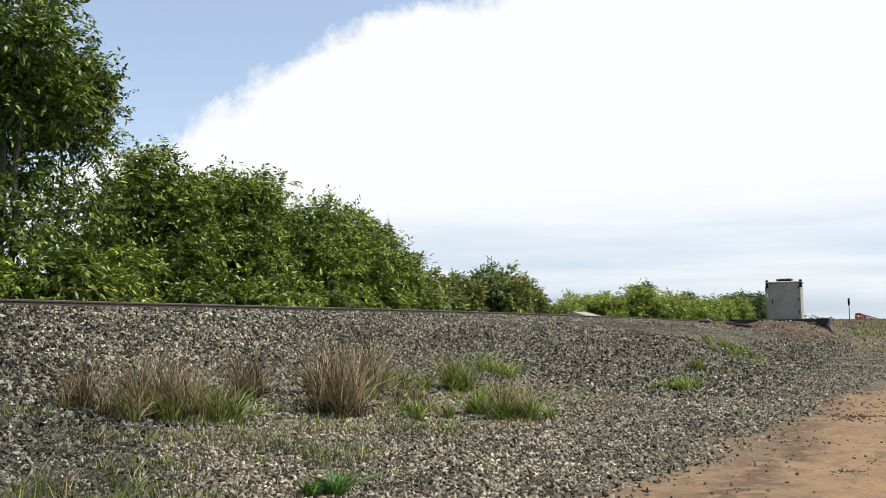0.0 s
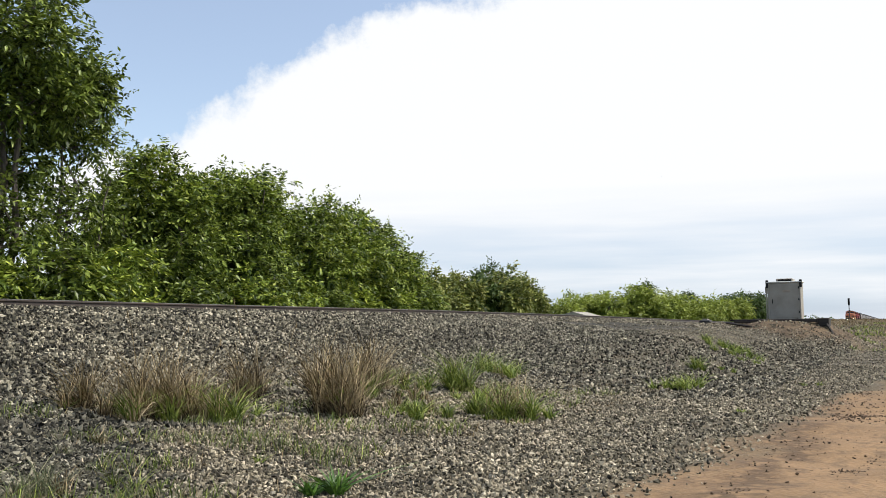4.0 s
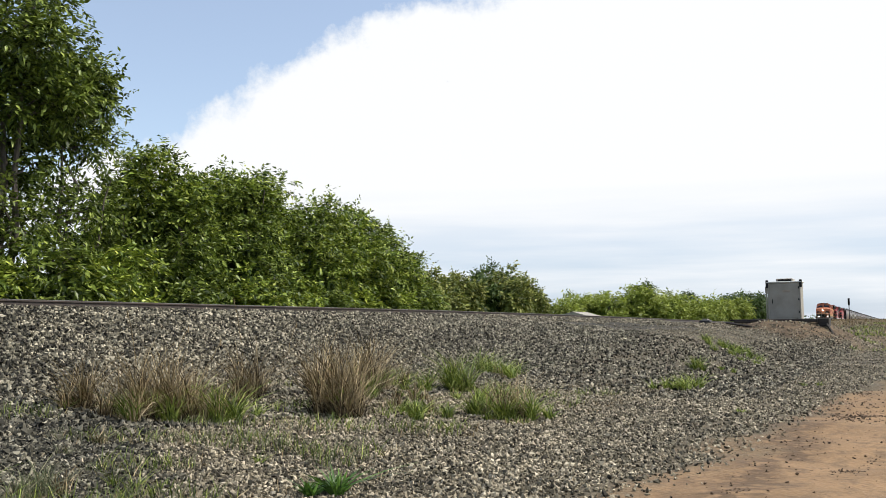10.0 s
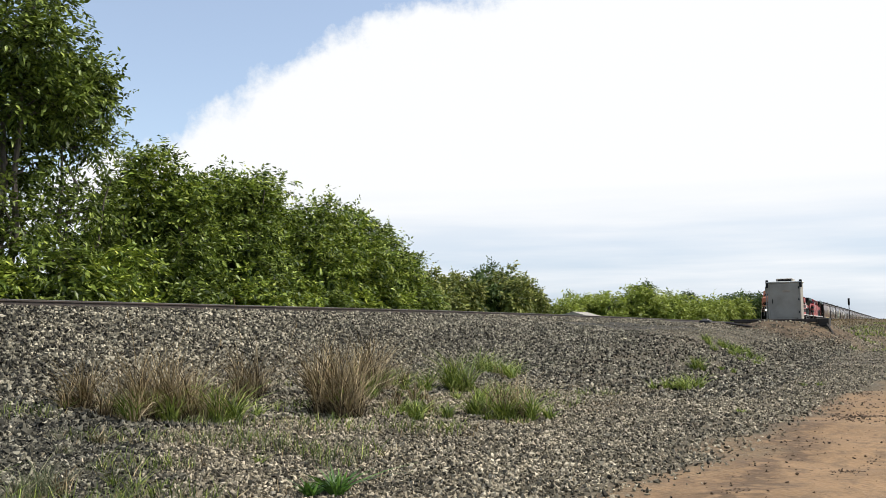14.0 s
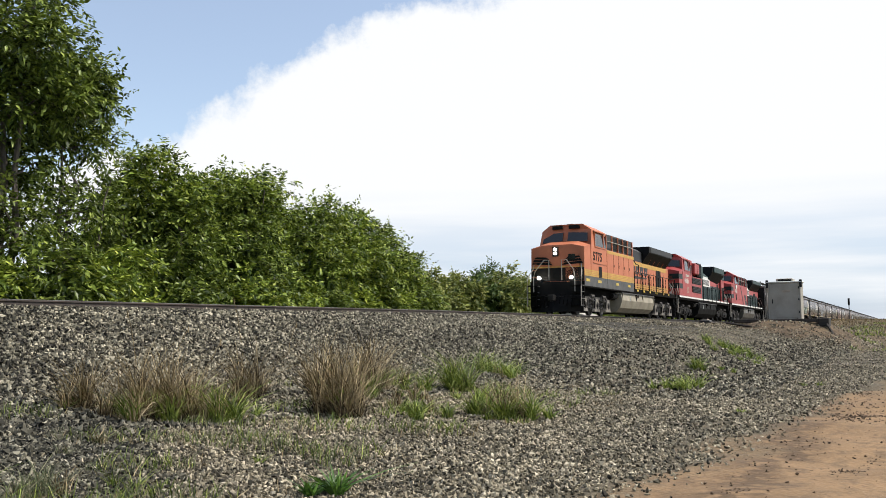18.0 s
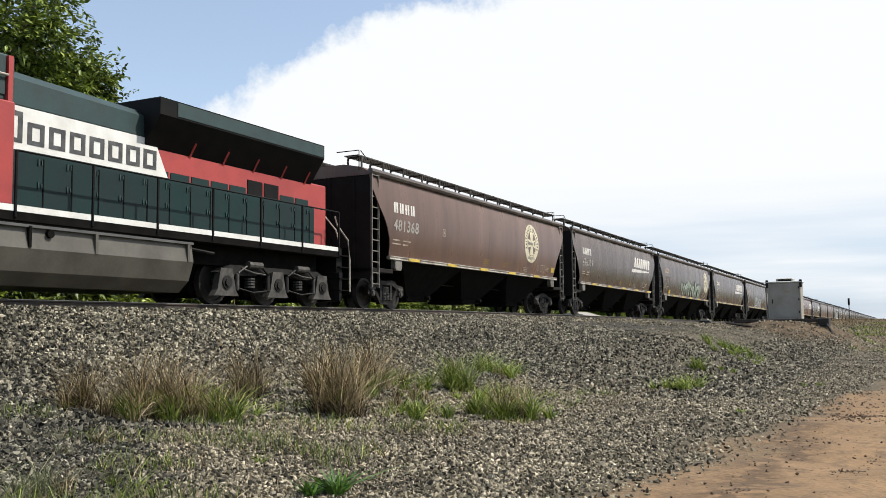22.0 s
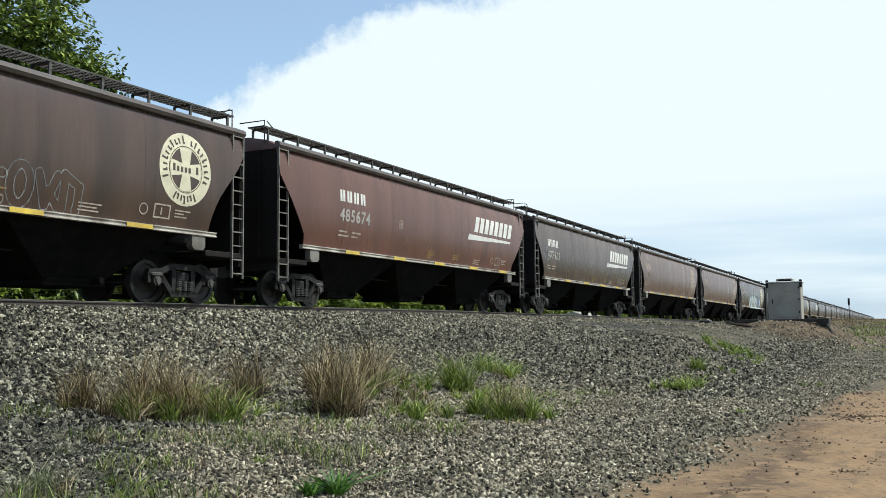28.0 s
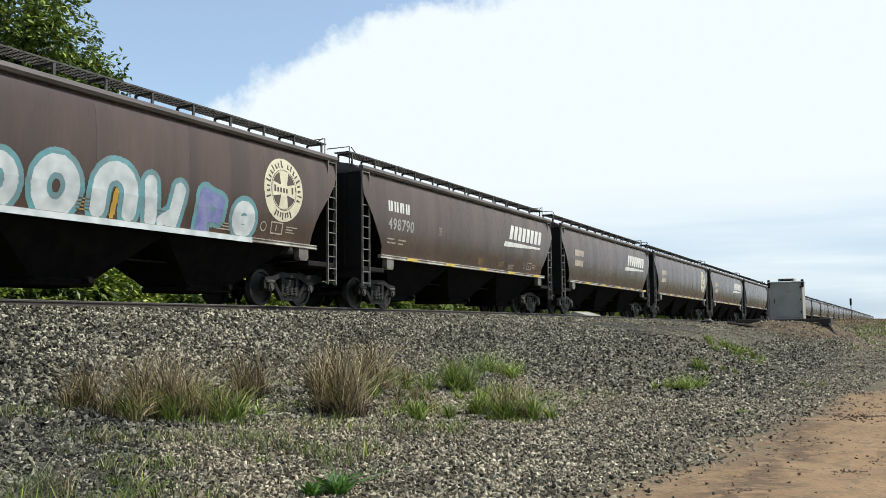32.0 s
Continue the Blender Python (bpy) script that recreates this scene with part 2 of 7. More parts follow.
def hill(x, y):
    """Height of the ground: rail top is 0, the track bed stands some two metres above the dirt road."""
    x, y = np.broadcast_arrays(np.asarray(x, float), np.asarray(y, float))
    y = y - bend(x)
    # embankment on the road side
    side = np.interp(y, [-400, -60, -20, -13, -10, -7.5, -5.0, -2.3, -1.7, 1.7, 2.3, 5.0, 9, 40, 400],
                     [-1.6, -1.9, -2.07, -2.06, -1.98, -1.83, -1.5, -0.33, -0.20, -0.20, -0.33, -1.2, -0.6, -0.4, -0.4])
    # a widened bench that carries the cabinet
    bench = np.interp(y, [-40, -14, -12.6, -9.6, -7.0, -2.3, -1.7], [-2.06, -2.06, -2.0, -0.98, -0.85, -0.36, -0.2])
    b = smooth(19.5, 31.5, x) * (1 - smooth(80, 140, x)) * (y < -1.7)
    z = side * (1 - b) + np.where(y < -1.7, bench, side) * b
    # the mound under the cabinet
    r = np.hypot((x - 55.5) / 5.5, (y + 10.0) / 3.2)
    z = np.maximum(z, -0.43 - 1.6 * smooth(0.38, 1.75, r))
    # a low brown bank carries on behind the mound
    bank = -2.06 + 1.02 * smooth(49, 78, x) * smooth(-20, -12.5, y)
    z = np.where(y < -1.7, np.maximum(z, bank), z)
    # further along the road side rises to a low dry bank
    rise = smooth(70, 210, x) * smooth(-2.6, -5.5, y) * 1.95
    z = np.minimum(z + rise, np.maximum(z, -0.22))
    return z - dip(x) * smooth(-5.0, -2.6, y)


def ground_z(x, y):
    return float(hill(x, y) + bumps(x, y))


def bumps(x, y):
    """Gentle unevenness away from the rails."""
    x, y = np.asarray(x, float), np.asarray(y, float)
    w = smooth(1.8, 4.0, np.abs(y - bend(x)))
    return w * (0.045 * np.sin(x * 1.1 + 0.7 * np.sin(y * 0.9)) * np.sin(y * 0.8 + 1.3) + 0.03 * np.sin(x * 2.7 + y * 1.9) * np.sin(y * 2.3 - x * 0.6))


def grid_mesh(name, xs, ys, material):
    X, Y = np.meshgrid(xs, ys, indexing="ij")
    Z = hill(X, Y) + bumps(X, Y)
    nx, ny = X.shape
    idx = np.arange(nx * ny).reshape(nx, ny)
    quads = np.stack([idx[:-1, :-1], idx[1:, :-1], idx[1:, 1:], idx[:-1, 1:]], -1).reshape(-1, 4)
    me = bpy.data.meshes.new(name)
    me.from_pydata(np.stack([X, Y, Z], -1).reshape(-1, 3).tolist(), [], quads.tolist())
    me.polygons.foreach_set("use_smooth", [True] * len(me.polygons))
    me.materials.append(material)
    return new(name, me)


def spread(a, b, n, far, growth=1.25):
    """Even steps from a to b, then ever longer ones out to +-far."""
    core = list(np.linspace(a, b, n))
    step = (b - a) / (n - 1)
    hi, lo, s = [b], [a], step
    while hi[-1] < far:
        s *= growth; hi.append(hi[-1] + s)
    s = step
    while lo[-1] > -far:
        s *= growth; lo.append(lo[-1] - s)
    return np.array(lo[:0:-1] + core + hi[1:])


def ground_material():
    m = bpy.data.materials.new("ballast_dirt_and_grass_ground")
    m.use_nodes = True
    N, K = m.node_tree.nodes, m.node_tree.links
    b = N["Principled BSDF"]; b.inputs["Roughness"].default_value = 0.95; b.inputs["Specular IOR Level"].default_value = 0.2
    tc = N.new("ShaderNodeTexCoord")
    P = tc.outputs["Object"]
    sp = N.new("ShaderNodeSeparateXYZ"); K.new(P, sp.inputs[0])

    def noise_at(scale, detail=6):
        n = N.new("ShaderNodeTexNoise"); n.inputs["Scale"].default_value, n.inputs["Detail"].default_value = scale, detail
        K.new(P, n.inputs["Vector"]); return n.outputs["Fac"]

    def rng(v, a, c, lo=0.0, hi=1.0):
        r = N.new("ShaderNodeMapRange"); r.inputs["From Min"].default_value, r.inputs["From Max"].default_value = a, c
        r.inputs["To Min"].default_value, r.inputs["To Max"].default_value = lo, hi
        K.new(v, r.inputs["Value"]); return r.outputs[0]

    def calc(op, u, v):
        c = N.new("ShaderNodeMath"); c.operation = op
        for i, w in enumerate((u, v)):
            if isinstance(w, (int, float)): c.inputs[i].default_value = w
            else: K.new(w, c.inputs[i])
        return c.outputs[0]

    def mixc(f, u, v):
        c = N.new("ShaderNodeMix"); c.data_type = "RGBA"
        K.new(f, c.inputs["Factor"])
        for k, w in (("A", u), ("B", v)):
            if isinstance(w, tuple): c.inputs[k].default_value = (*w, 1)
            else: K.new(w, c.inputs[k])
        return c.outputs["Result"]

    # stones: cells of a few centimetres with their own greys, shade painted dark between them
    vo = N.new("ShaderNodeTexVoronoi"); vo.inputs["Scale"].default_value = 17.0
    K.new(P, vo.inputs["Vector"])
    tone = N.new("ShaderNodeSeparateColor"); K.new(vo.outputs["Color"], tone.inputs[0])
    stone = mixc(tone.outputs[0], (0.028, 0.025, 0.019), (0.13, 0.117, 0.092))
    gap_shade = rng(vo.outputs["Distance"], 0.25, 0.75, 1.0, 0.25)
    sv = N.new("ShaderNodeVectorMath"); sv.operation = "SCALE"; K.new(stone, sv.inputs[0]); K.new(gap_shade, sv.inputs["Scale"])
    # fine gravelly soil between the toe and the road
    soil = mixc(rng(noise_at(9), 0.35, 0.65), (0.10, 0.08, 0.052), (0.055, 0.046, 0.029))
    soil = mixc(rng(noise_at(60, 2), 0.4, 0.7), soil, (0.15, 0.127, 0.09))
    dirt = mixc(rng(noise_at(1.3), 0.3, 0.7), (0.262, 0.166, 0.088), (0.182, 0.116, 0.063))
    dirt = mixc(rng(noise_at(14), 0.55, 0.75), dirt, (0.115, 0.077, 0.049))
    wob = noise_at(0.9)
    yw = calc("ADD", sp.outputs["Y"], calc("MULTIPLY", calc("SUBTRACT", wob, 0.5), 2.2))
    # a darker rut along the road's edge
    rut = calc("MULTIPLY", rng(calc("ABSOLUTE", calc("ADD", yw, 14.78), 0.0), 0.50, 0.12), rng(noise_at(6.0, 9), 0.38, 0.52))
    dirt = mixc(rng(noise_at(4.5, 9), 0.50, 0.66), dirt, (0.155, 0.103, 0.060))
    dirt = mixc(rng(noise_at(33, 3), 0.60, 0.72), dirt, (0.26, 0.183, 0.112))
    dirt = mixc(calc("MULTIPLY", rut, 0.75), dirt, (0.080, 0.053, 0.033))
    straw = mixc(rng(noise_at(0.5), 0.35, 0.65), (0.125, 0.086, 0.048), (0.085, 0.066, 0.034))
    straw = mixc(rng(noise_at(12), 0.4, 0.7), straw, (0.10, 0.075, 0.045))
    meadow = mixc(rng(noise_at(0.8), 0.35, 0.65), (0.06, 0.10, 0.025), (0.12, 0.13, 0.045))
    c = mixc(rng(yw, -8.6, -6.0), soil, sv.outputs[0])
    half = calc("MULTIPLY", rng(noise_at(5), 0.45, 0.62), rng(yw, -13.5, -11.5))
    c = mixc(calc("MULTIPLY", half, 0.6), c, sv.outputs[0])
    # the dirt road leaves the gravel along a slanting edge
    edge = calc("ADD", calc("MULTIPLY", sp.outputs["X"], -0.10), -13.22)
    road = rng(calc("SUBTRACT", yw, edge), 0.25, -0.35)
    road = calc("MULTIPLY", road, rng(sp.outputs["X"], 28, 19))
    c = mixc(road, c, dirt)
    # further on only sandy wheel tracks show
    lane = calc("MULTIPLY", rng(sp.outputs["X"], 43, 50), rng(calc("ABSOLUTE", calc("ADD", yw, 14.5), 0.0), 0.9, 0.3))
    lane = calc("MULTIPLY", calc("MULTIPLY", lane, rng(sp.outputs["X"], 95, 60)), rng(noise_at(0.55), 0.48, 0.66, 0.0, 0.8))
    # dry bank further along, meadow behind the track and far off
    dry = calc("MULTIPLY", calc("MULTIPLY", rng(sp.outputs["X"], 46, 66), rng(noise_at(0.45, 7), 0.22, 0.45)), rng(yw, -1.8, -3.2))
    c = mixc(dry, c, straw)
    # bare reddish earth of the cabinet's mound
    mx = calc("MULTIPLY", calc("SUBTRACT", sp.outputs["X"], 54.3), 1 / 5.2)
    my = calc("MULTIPLY", calc("ADD", yw, 10.6), 1 / 3.4)
    away = calc("ADD", calc("MULTIPLY", mx, mx), calc("MULTIPLY", my, my))
    c = mixc(rng(away, 1.15, .8), c, mixc(rng(noise_at(2.6, 7), 0.38, 0.62), (0.140, 0.098, 0.058), (0.062, 0.044, 0.029)))
    c = mixc(lane, c, dirt)
    c = mixc(rng(sp.outputs["Y"], 3.0, 4.5), c, meadow)
    c = mixc(rng(sp.outputs["Y"], -19, -24), c, meadow)
    K.new(c, b.inputs["Base Color"])
    bp = N.new("ShaderNodeBump"); bp.inputs["Distance"].default_value = 0.03
    K.new(rng(road, 0.0, 1.0, 0.8, 0.3), bp.inputs["Strength"])
    hh = calc("ADD", calc("MULTIPLY", vo.outputs["Distance"], -0.8), noise_at(25, 4))
    hh = calc("ADD", hh, calc("MULTIPLY", noise_at(3.5, 5), 0.7))
    K.new(hh, bp.inputs["Height"]); K.new(bp.outputs[0], b.inputs["Normal"])
    return m


M_GROUND = ground_material()
XS = spread(-2, 62, 321, 4000, 1.12)
YS = spread(-17, 4, 141, 4000, 1.14)
ground = grid_mesh("ground", XS, YS, M_GROUND)
tagged(ground, "grey ballast embankment sloping to a sandy dirt road", "ground", kind="structure")

# ---- building blocks ----
def box(bm, x0, x1, y0, y1, z0, z1, bevel=0.0):
    r = bmesh.ops.create_cube(bm, size=1.0, matrix=Matrix.Translation(((x0 + x1) / 2, (y0 + y1) / 2, (z0 + z1) / 2)) @ Matrix.Diagonal((abs(x1 - x0), abs(y1 - y0), abs(z1 - z0), 1)))
    if bevel:
        edges = {e for v in r["verts"] for e in v.link_edges}
        bmesh.ops.bevel(bm, geom=list(edges), offset=bevel, segments=1, affect="EDGES")


def prism(bm, pts, a, b, axis="y", inset=0.0):
    """A polygon extruded from a to b along an axis; pts are the other two coordinates in order."""
    def at(p, v):
        return {"x": (v, p[0], p[1]), "y": (p[0], v, p[1]), "z": (p[0], p[1], v)}[axis]
    lo = [bm.verts.new(at(p, a)) for p in pts]
    hi = [bm.verts.new(at(p, b)) for p in pts]
    n = len(pts)
    fs = [bm.faces.new(lo[::-1]), bm.faces.new(hi)]
    for i in range(n):
        fs.append(bm.faces.new((lo[i], lo[(i + 1) % n], hi[(i + 1) % n], hi[i])))
    bmesh.ops.recalc_face_normals(bm, faces=fs)


def cyl(bm, c, axis, r, length, n=16, r2=None):
    rot = {"x": Matrix.Rotation(math.pi / 2, 4, "Y"), "y": Matrix.Rotation(math.pi / 2, 4, "X"), "z": Matrix.Identity(4)}[axis]
    bmesh.ops.create_cone(bm, cap_ends=True, segments=n, radius1=r, radius2=r if r2 is None else r2, depth=length, matrix=Matrix.Translation(c) @ rot)


def tube(bm, pts, r=0.02, n=6):
    """A bent pipe through pts."""
    pts = [Vector(p) for p in pts]
    rings = []
    for i, p in enumerate(pts):
        d = (pts[min(i + 1, len(pts) - 1)] - pts[max(i - 1, 0)]).normalized()
        u = d.orthogonal().normalized() if abs(d.z) > 0.9 else d.cross(Vector((0, 0, 1))).normalized()
        w = d.cross(u)
        rings.append([bm.verts.new(p + r * (math.cos(k * 2 * math.pi / n) * u + math.sin(k * 2 * math.pi / n) * w)) for k in range(n)])
    for a, b in zip(rings, rings[1:]):
        for k in range(n):
            bm.faces.new((a[k], a[(k + 1) % n], b[(k + 1) % n], b[k]))
    bm.faces.new(rings[0][::-1]); bm.faces.new(rings[-1])


def mesh_of(name, bm, material, smooth_shade=False):
    me = bpy.data.meshes.new(name)
    bm.normal_update()
    bm.to_mesh(me); bm.free()
    me.materials.append(material)
    if smooth_shade:
        me.polygons.foreach_set("use_smooth", [True] * len(me.polygons))
    return me


def part(name, bm, material, parent=None, label="", at=None, smooth_shade=False):
    ob = new(name, mesh_of(name, bm, material, smooth_shade))
    if parent:
        ob.parent = parent
    if at is not None:
        ob.matrix_basis = at
    if label:
        ob["label"] = label
    return ob


def made(fn, *a, **k):
    bm = bmesh.new()
    fn(bm, *a, **k)
    return bm


def digits(name, text, size, x, z, material, parent, lay, label=""):
    """A number as separate figures."""
    for k, ch in enumerate(text):
        part(name, lay(moved(words(ch, size), x + k * size * .575, z)), material, parent, label)


def words(text, size, shear=0.0):
    """Flat lettering, in the xz plane facing -y, starting at the origin, as a mesh in a bmesh."""
    cu = bpy.data.curves.new("lettering", "FONT")
    cu.body, cu.size, cu.extrude, cu.shear, cu.offset = text, size, 0.004, shear, 0.026 * size
    cu.resolution_u = 3
    ob = bpy.data.objects.new("lettering", cu)
    scene.collection.objects.link(ob)
    me = bpy.data.meshes.new_from_object(ob.evaluated_get(bpy.context.evaluated_depsgraph_get()))
    bm = bmesh.new(); bm.from_mesh(me)
    bpy.data.meshes.remove(me); bpy.data.objects.remove(ob); bpy.data.curves.remove(cu)
    bmesh.ops.transform(bm, matrix=Matrix.Rotation(math.pi / 2, 4, "X"), verts=bm.verts)
    return bm


def moved(bm, x, z):
    bmesh.ops.translate(bm, verts=bm.verts, vec=(x, 0, z))
    return bm


# ---- track ----
track = tagged(new("railway_track"), "single steel rail track on grey ballast", "track", kind="structure")


def rail_mesh(bm, x0, x1, y):
    prof = [(-.07, -.172), (.07, -.172), (.07, -.16), (.012, -.14), (.01, -.05), (.034, -.04), (.034, -.008), (-.034, -.008), (-.034, -.04), (-.01, -.05), (-.012, -.14), (-.07, -.16)]
    sections(bm, [(y + a, b) for a, b in prof], x0, x1)


def sections(bm, prof, x0, x1):
    """A profile drawn along the line, straight at first, then along the wide curve."""
    xs = [x0, 30.0] + list(np.arange(38.0, 170.0, 8.0)) + list(np.arange(175.0, x1, 25.0))
    rings = [[bm.verts.new((x, a + float(bend(x)), b - float(dip(x)))) for a, b in prof] for x in xs]
    n = len(prof)
    for p, q in zip(rings, rings[1:]):
        for k in range(n):
            bm.faces.new((p[k], p[(k + 1) % n], q[(k + 1) % n], q[k]))
    bm.faces.new(rings[0][::-1]); bm.faces.new(rings[-1])
    bmesh.ops.recalc_face_normals(bm, faces=bm.faces)


for yy in (-0.753, 0.753):
    part("rail", made(rail_mesh, -400, 1200, yy), M_STEEL_RAIL, track, "rust-brown steel rail")
    part("rail_head", made(sections, [(yy - .033, -.0085), (yy + .033, -.0085), (yy + .033, 0), (yy - .033, 0)], -400, 1200), M_RAIL_HEAD, track, "polished running surface")
TIE = mesh_of("tie", made(box, -.115, .115, -1.3, 1.3, -.36, -.172, .012), M_TIE)
for k in range(220):
    t = new("tie", TIE)
    t.parent = track
    x = -6 + k * .545 + random.uniform(-.03, .03)
    t.matrix_basis = pose(x, random.uniform(-.04, .04), -float(dip(x)), 0, 0, random.uniform(-1, 1))

TRAIN = []          # (thing, place of its front behind the leading coupler)

# ---- running gear shared by the train ----
def wheelset_bm(r, gauge=0.75):
    """An axle with two dished wheels, end caps and their bolts, about the y axis."""
    bm = bmesh.new()
    n = 28
    for s in (-1, 1):
        prof = [(0.10, 0.06), (0.13, 0.06), (r * .52, 0.015), (r * .80, 0.02), (r * .84, 0.065), (r, 0.065), (r + .026, -0.055), (r + .026, -0.075), (r * .84, -0.075), (r * .8, -0.03), (0.13, -0.05), (0.10, -0.06)]
        rings = [[bm.verts.new((q * math.cos(k * 2 * math.pi / n), s * (gauge + w), q * math.sin(k * 2 * math.pi / n))) for k in range(n)] for q, w in prof]
        for a, b in zip(rings, rings[1:]):
            for k in range(n):
                f = (a[k], a[(k + 1) % n], b[(k + 1) % n], b[k])
                bm.faces.new(f if s < 0 else f[::-1])
        cyl(bm, (0, s * 1.06, 0), "y", 0.085, 0.12, 12)
        for k in range(3):
            a = k * 2 * math.pi / 3
            box(bm, 0.045 * math.cos(a) - .014, 0.045 * math.cos(a) + .014, s * 1.12 - .015, s * 1.12 + .015, 0.045 * math.sin(a) - .014, 0.045 * math.sin(a) + .014)
    cyl(bm, (0, 0, 0), "y", 0.09, 2.1, 12)
    bmesh.ops.recalc_face_normals(bm, faces=bm.faces)
    return bm


WHEEL_LOCO = mesh_of("wheelset", wheelset_bm(0.533), M_WHEEL)
WHEEL_CAR = mesh_of("wheelset", wheelset_bm(0.483), M_WHEEL)
WHEELS = []         # (wheelset, place on its truck, radius)


def add_wheelset(truck, x, r):
    w = new("wheelset", WHEEL_LOCO if r > 0.5 else WHEEL_CAR)
    w.parent = truck
    w.matrix_basis = pose(x, 0, r)
    return w


def bar(bm, a, b, w, y0, y1):
    """A flat strut in the xz plane between two points."""
    d = Vector((b[0] - a[0], b[1] - a[1])).normalized() * w / 2
    prism(bm, [(a[0] + d.y, a[1] - d.x), (b[0] + d.y, b[1] - d.x), (b[0] - d.y, b[1] + d.x), (a[0] - d.y, a[1] + d.x)], y0, y1, "y")


def freight_truck_frame(bm):
    """Cast side frames with open triangles round the spring group."""
    for s in (-1, 1):
        y0, y1 = s * 0.97, s * 1.11
        prism(bm, [(-1.14, .60), (-1.10, .74), (-.72, .78), (-.42, .90), (.42, .90), (.72, .78), (1.10, .74), (1.14, .60), (.74, .63), (.40, .76), (-.40, .76), (-.74, .63)], y0, y1, "y")
        for d in (-1, 1):
            bar(bm, (d * .74, .64), (d * .38, .22), .12, y0, y1)
            bar(bm, (d * .32, .20), (d * .32, .80), .13, y0, y1)
            bar(bm, (d * 1.09, .44), (d * 1.09, .66), .10, y0, y1); bar(bm, (d * .69, .44), (d * .69, .66), .10, y0, y1)
        bar(bm, (-.42, .20), (.42, .20), .13, y0, y1)
    box(bm, -.22, .22, -1.1, 1.1, .48, .72, .04)


def truck_springs(bm, s):
    for x in (-.18, 0, .18):
        for k in range(5):
            cyl(bm, (x, s * 1.12, .30 + k * .045), "z", .075, .028, 10)


def adapter_bm():
    bm = bmesh.new()
    cyl(bm, (0, -1.12, 0), "y", .11, .08, 14); cyl(bm, (0, -1.17, 0), "y", .06, .03, 10)
    for k in range(3):
        a = k * 2 * math.pi / 3 + .5
        cyl(bm, (.075 * math.cos(a), -1.17, .075 * math.sin(a)), "y", .018, .04, 6)
    box(bm, -.17, .17, -1.16, -1.0, .10, .19, .02)
    return bm


ADAPTER = mesh_of("bearing_adapter", adapter_bm(), M_LADDERDK)
FRAME_CAR = mesh_of("truck", made(freight_truck_frame), M_TRUCKDK)
SPRINGS = [mesh_of("spring_group", made(truck_springs, s), M_LADDERDK) for s in (-1, 1)]


def freight_truck(car, x):
    t = new("truck", FRAME_CAR); t.parent = car; t.matrix_basis = pose(x, 0, 0)
    for dx in (-.89, .89):
        add_wheelset(t, dx, .483)
    for me in SPRINGS:
        q = new("spring_group", me); q.parent = t
    for dx in (-.89, .89):
        q = new("bearing_adapter", ADAPTER); q.parent = t; q.matrix_basis = pose(dx, 0, .483)
    return t


def coupler_bm(x0, x1):
    bm = bmesh.new()
    d = 1 if x1 > x0 else -1
    box(bm, min(x0, x1 - d * .3), max(x0, x1 - d * .3), -.09, .09, .76, .96)
    box(bm, min(x1 - d * .32, x1 + d * .05), max(x1 - d * .32, x1 + d * .05), -.17, .15, .70, 1.02, .03)
    tube(bm, [(x0, .35, .85), (x0 + (x1 - x0) * .5, .38, .45), (x1, .30, .35)], .025)
    return bm

# ---- locomotives; x runs from the leading coupler backwards ----
def skew_prism(bm, pts0, pts1):
    """A solid between two matching outlines."""
    a = [bm.verts.new(p) for p in pts0]; b = [bm.verts.new(p) for p in pts1]
    n = len(a)
    fs = [bm.faces.new(a[::-1]), bm.faces.new(b)]
    for i in range(n):
        fs.append(bm.faces.new((a[i], a[(i + 1) % n], b[(i + 1) % n], b[i])))
    bmesh.ops.recalc_face_normals(bm, faces=fs)


def boxes(*rows, bevel=0.0):
    bm = bmesh.new()
    for r in rows:
        box(bm, *r, bevel=bevel)
    return bm


def side_plate(x0, x1, z0, z1, y, lean=0.0, thick=.006):
    """A thin painted sheet on the near side; lean shifts its top edge back."""
    bm = bmesh.new()
    prism(bm, [(x0, z0), (x1, z0), (x1 + lean, z1), (x0 + lean, z1)], y - thick, y + .02, "y")
    return bm


def six_wheel_truck_frame(bm, axles, gmd):
    a, b, c = axles
    for s in (-1, 1):
        y0, y1 = s * 1.02, s * 1.20
        if gmd:
            prism(bm, [(a - .5, .62), (a - .45, .80), (a + .6, .80), (b - .5, .95), (b + .5, .95), (c - .6, .80), (c + .45, .80), (c + .5, .62), (c - .5, .55), (b + .5, .60), (b - .5, .60), (a + .5, .55)], y0, y1, "y")
            for x in axles:
                box(bm, x - .28, x + .28, s * 1.0, s * 1.24, .40, .72, .04)
                box(bm, x - .42, x - .34, s * 1.1, s * 1.22, .30, .80); box(bm, x + .34, x + .42, s * 1.1, s * 1.22, .30, .80)
        else:
            prism(bm, [(a - .35, .78), (a + .2, .98), (c - .2, .98), (c + .35, .78), (c + .1, .72), (b + .9, .74), (b + .5, .84), (b - .5, .84), (b - .9, .74), (a - .1, .72)], y0, y1, "y")
    box(bm, b - .5, b + .5, -1.0, 1.0, .75, 1.0)


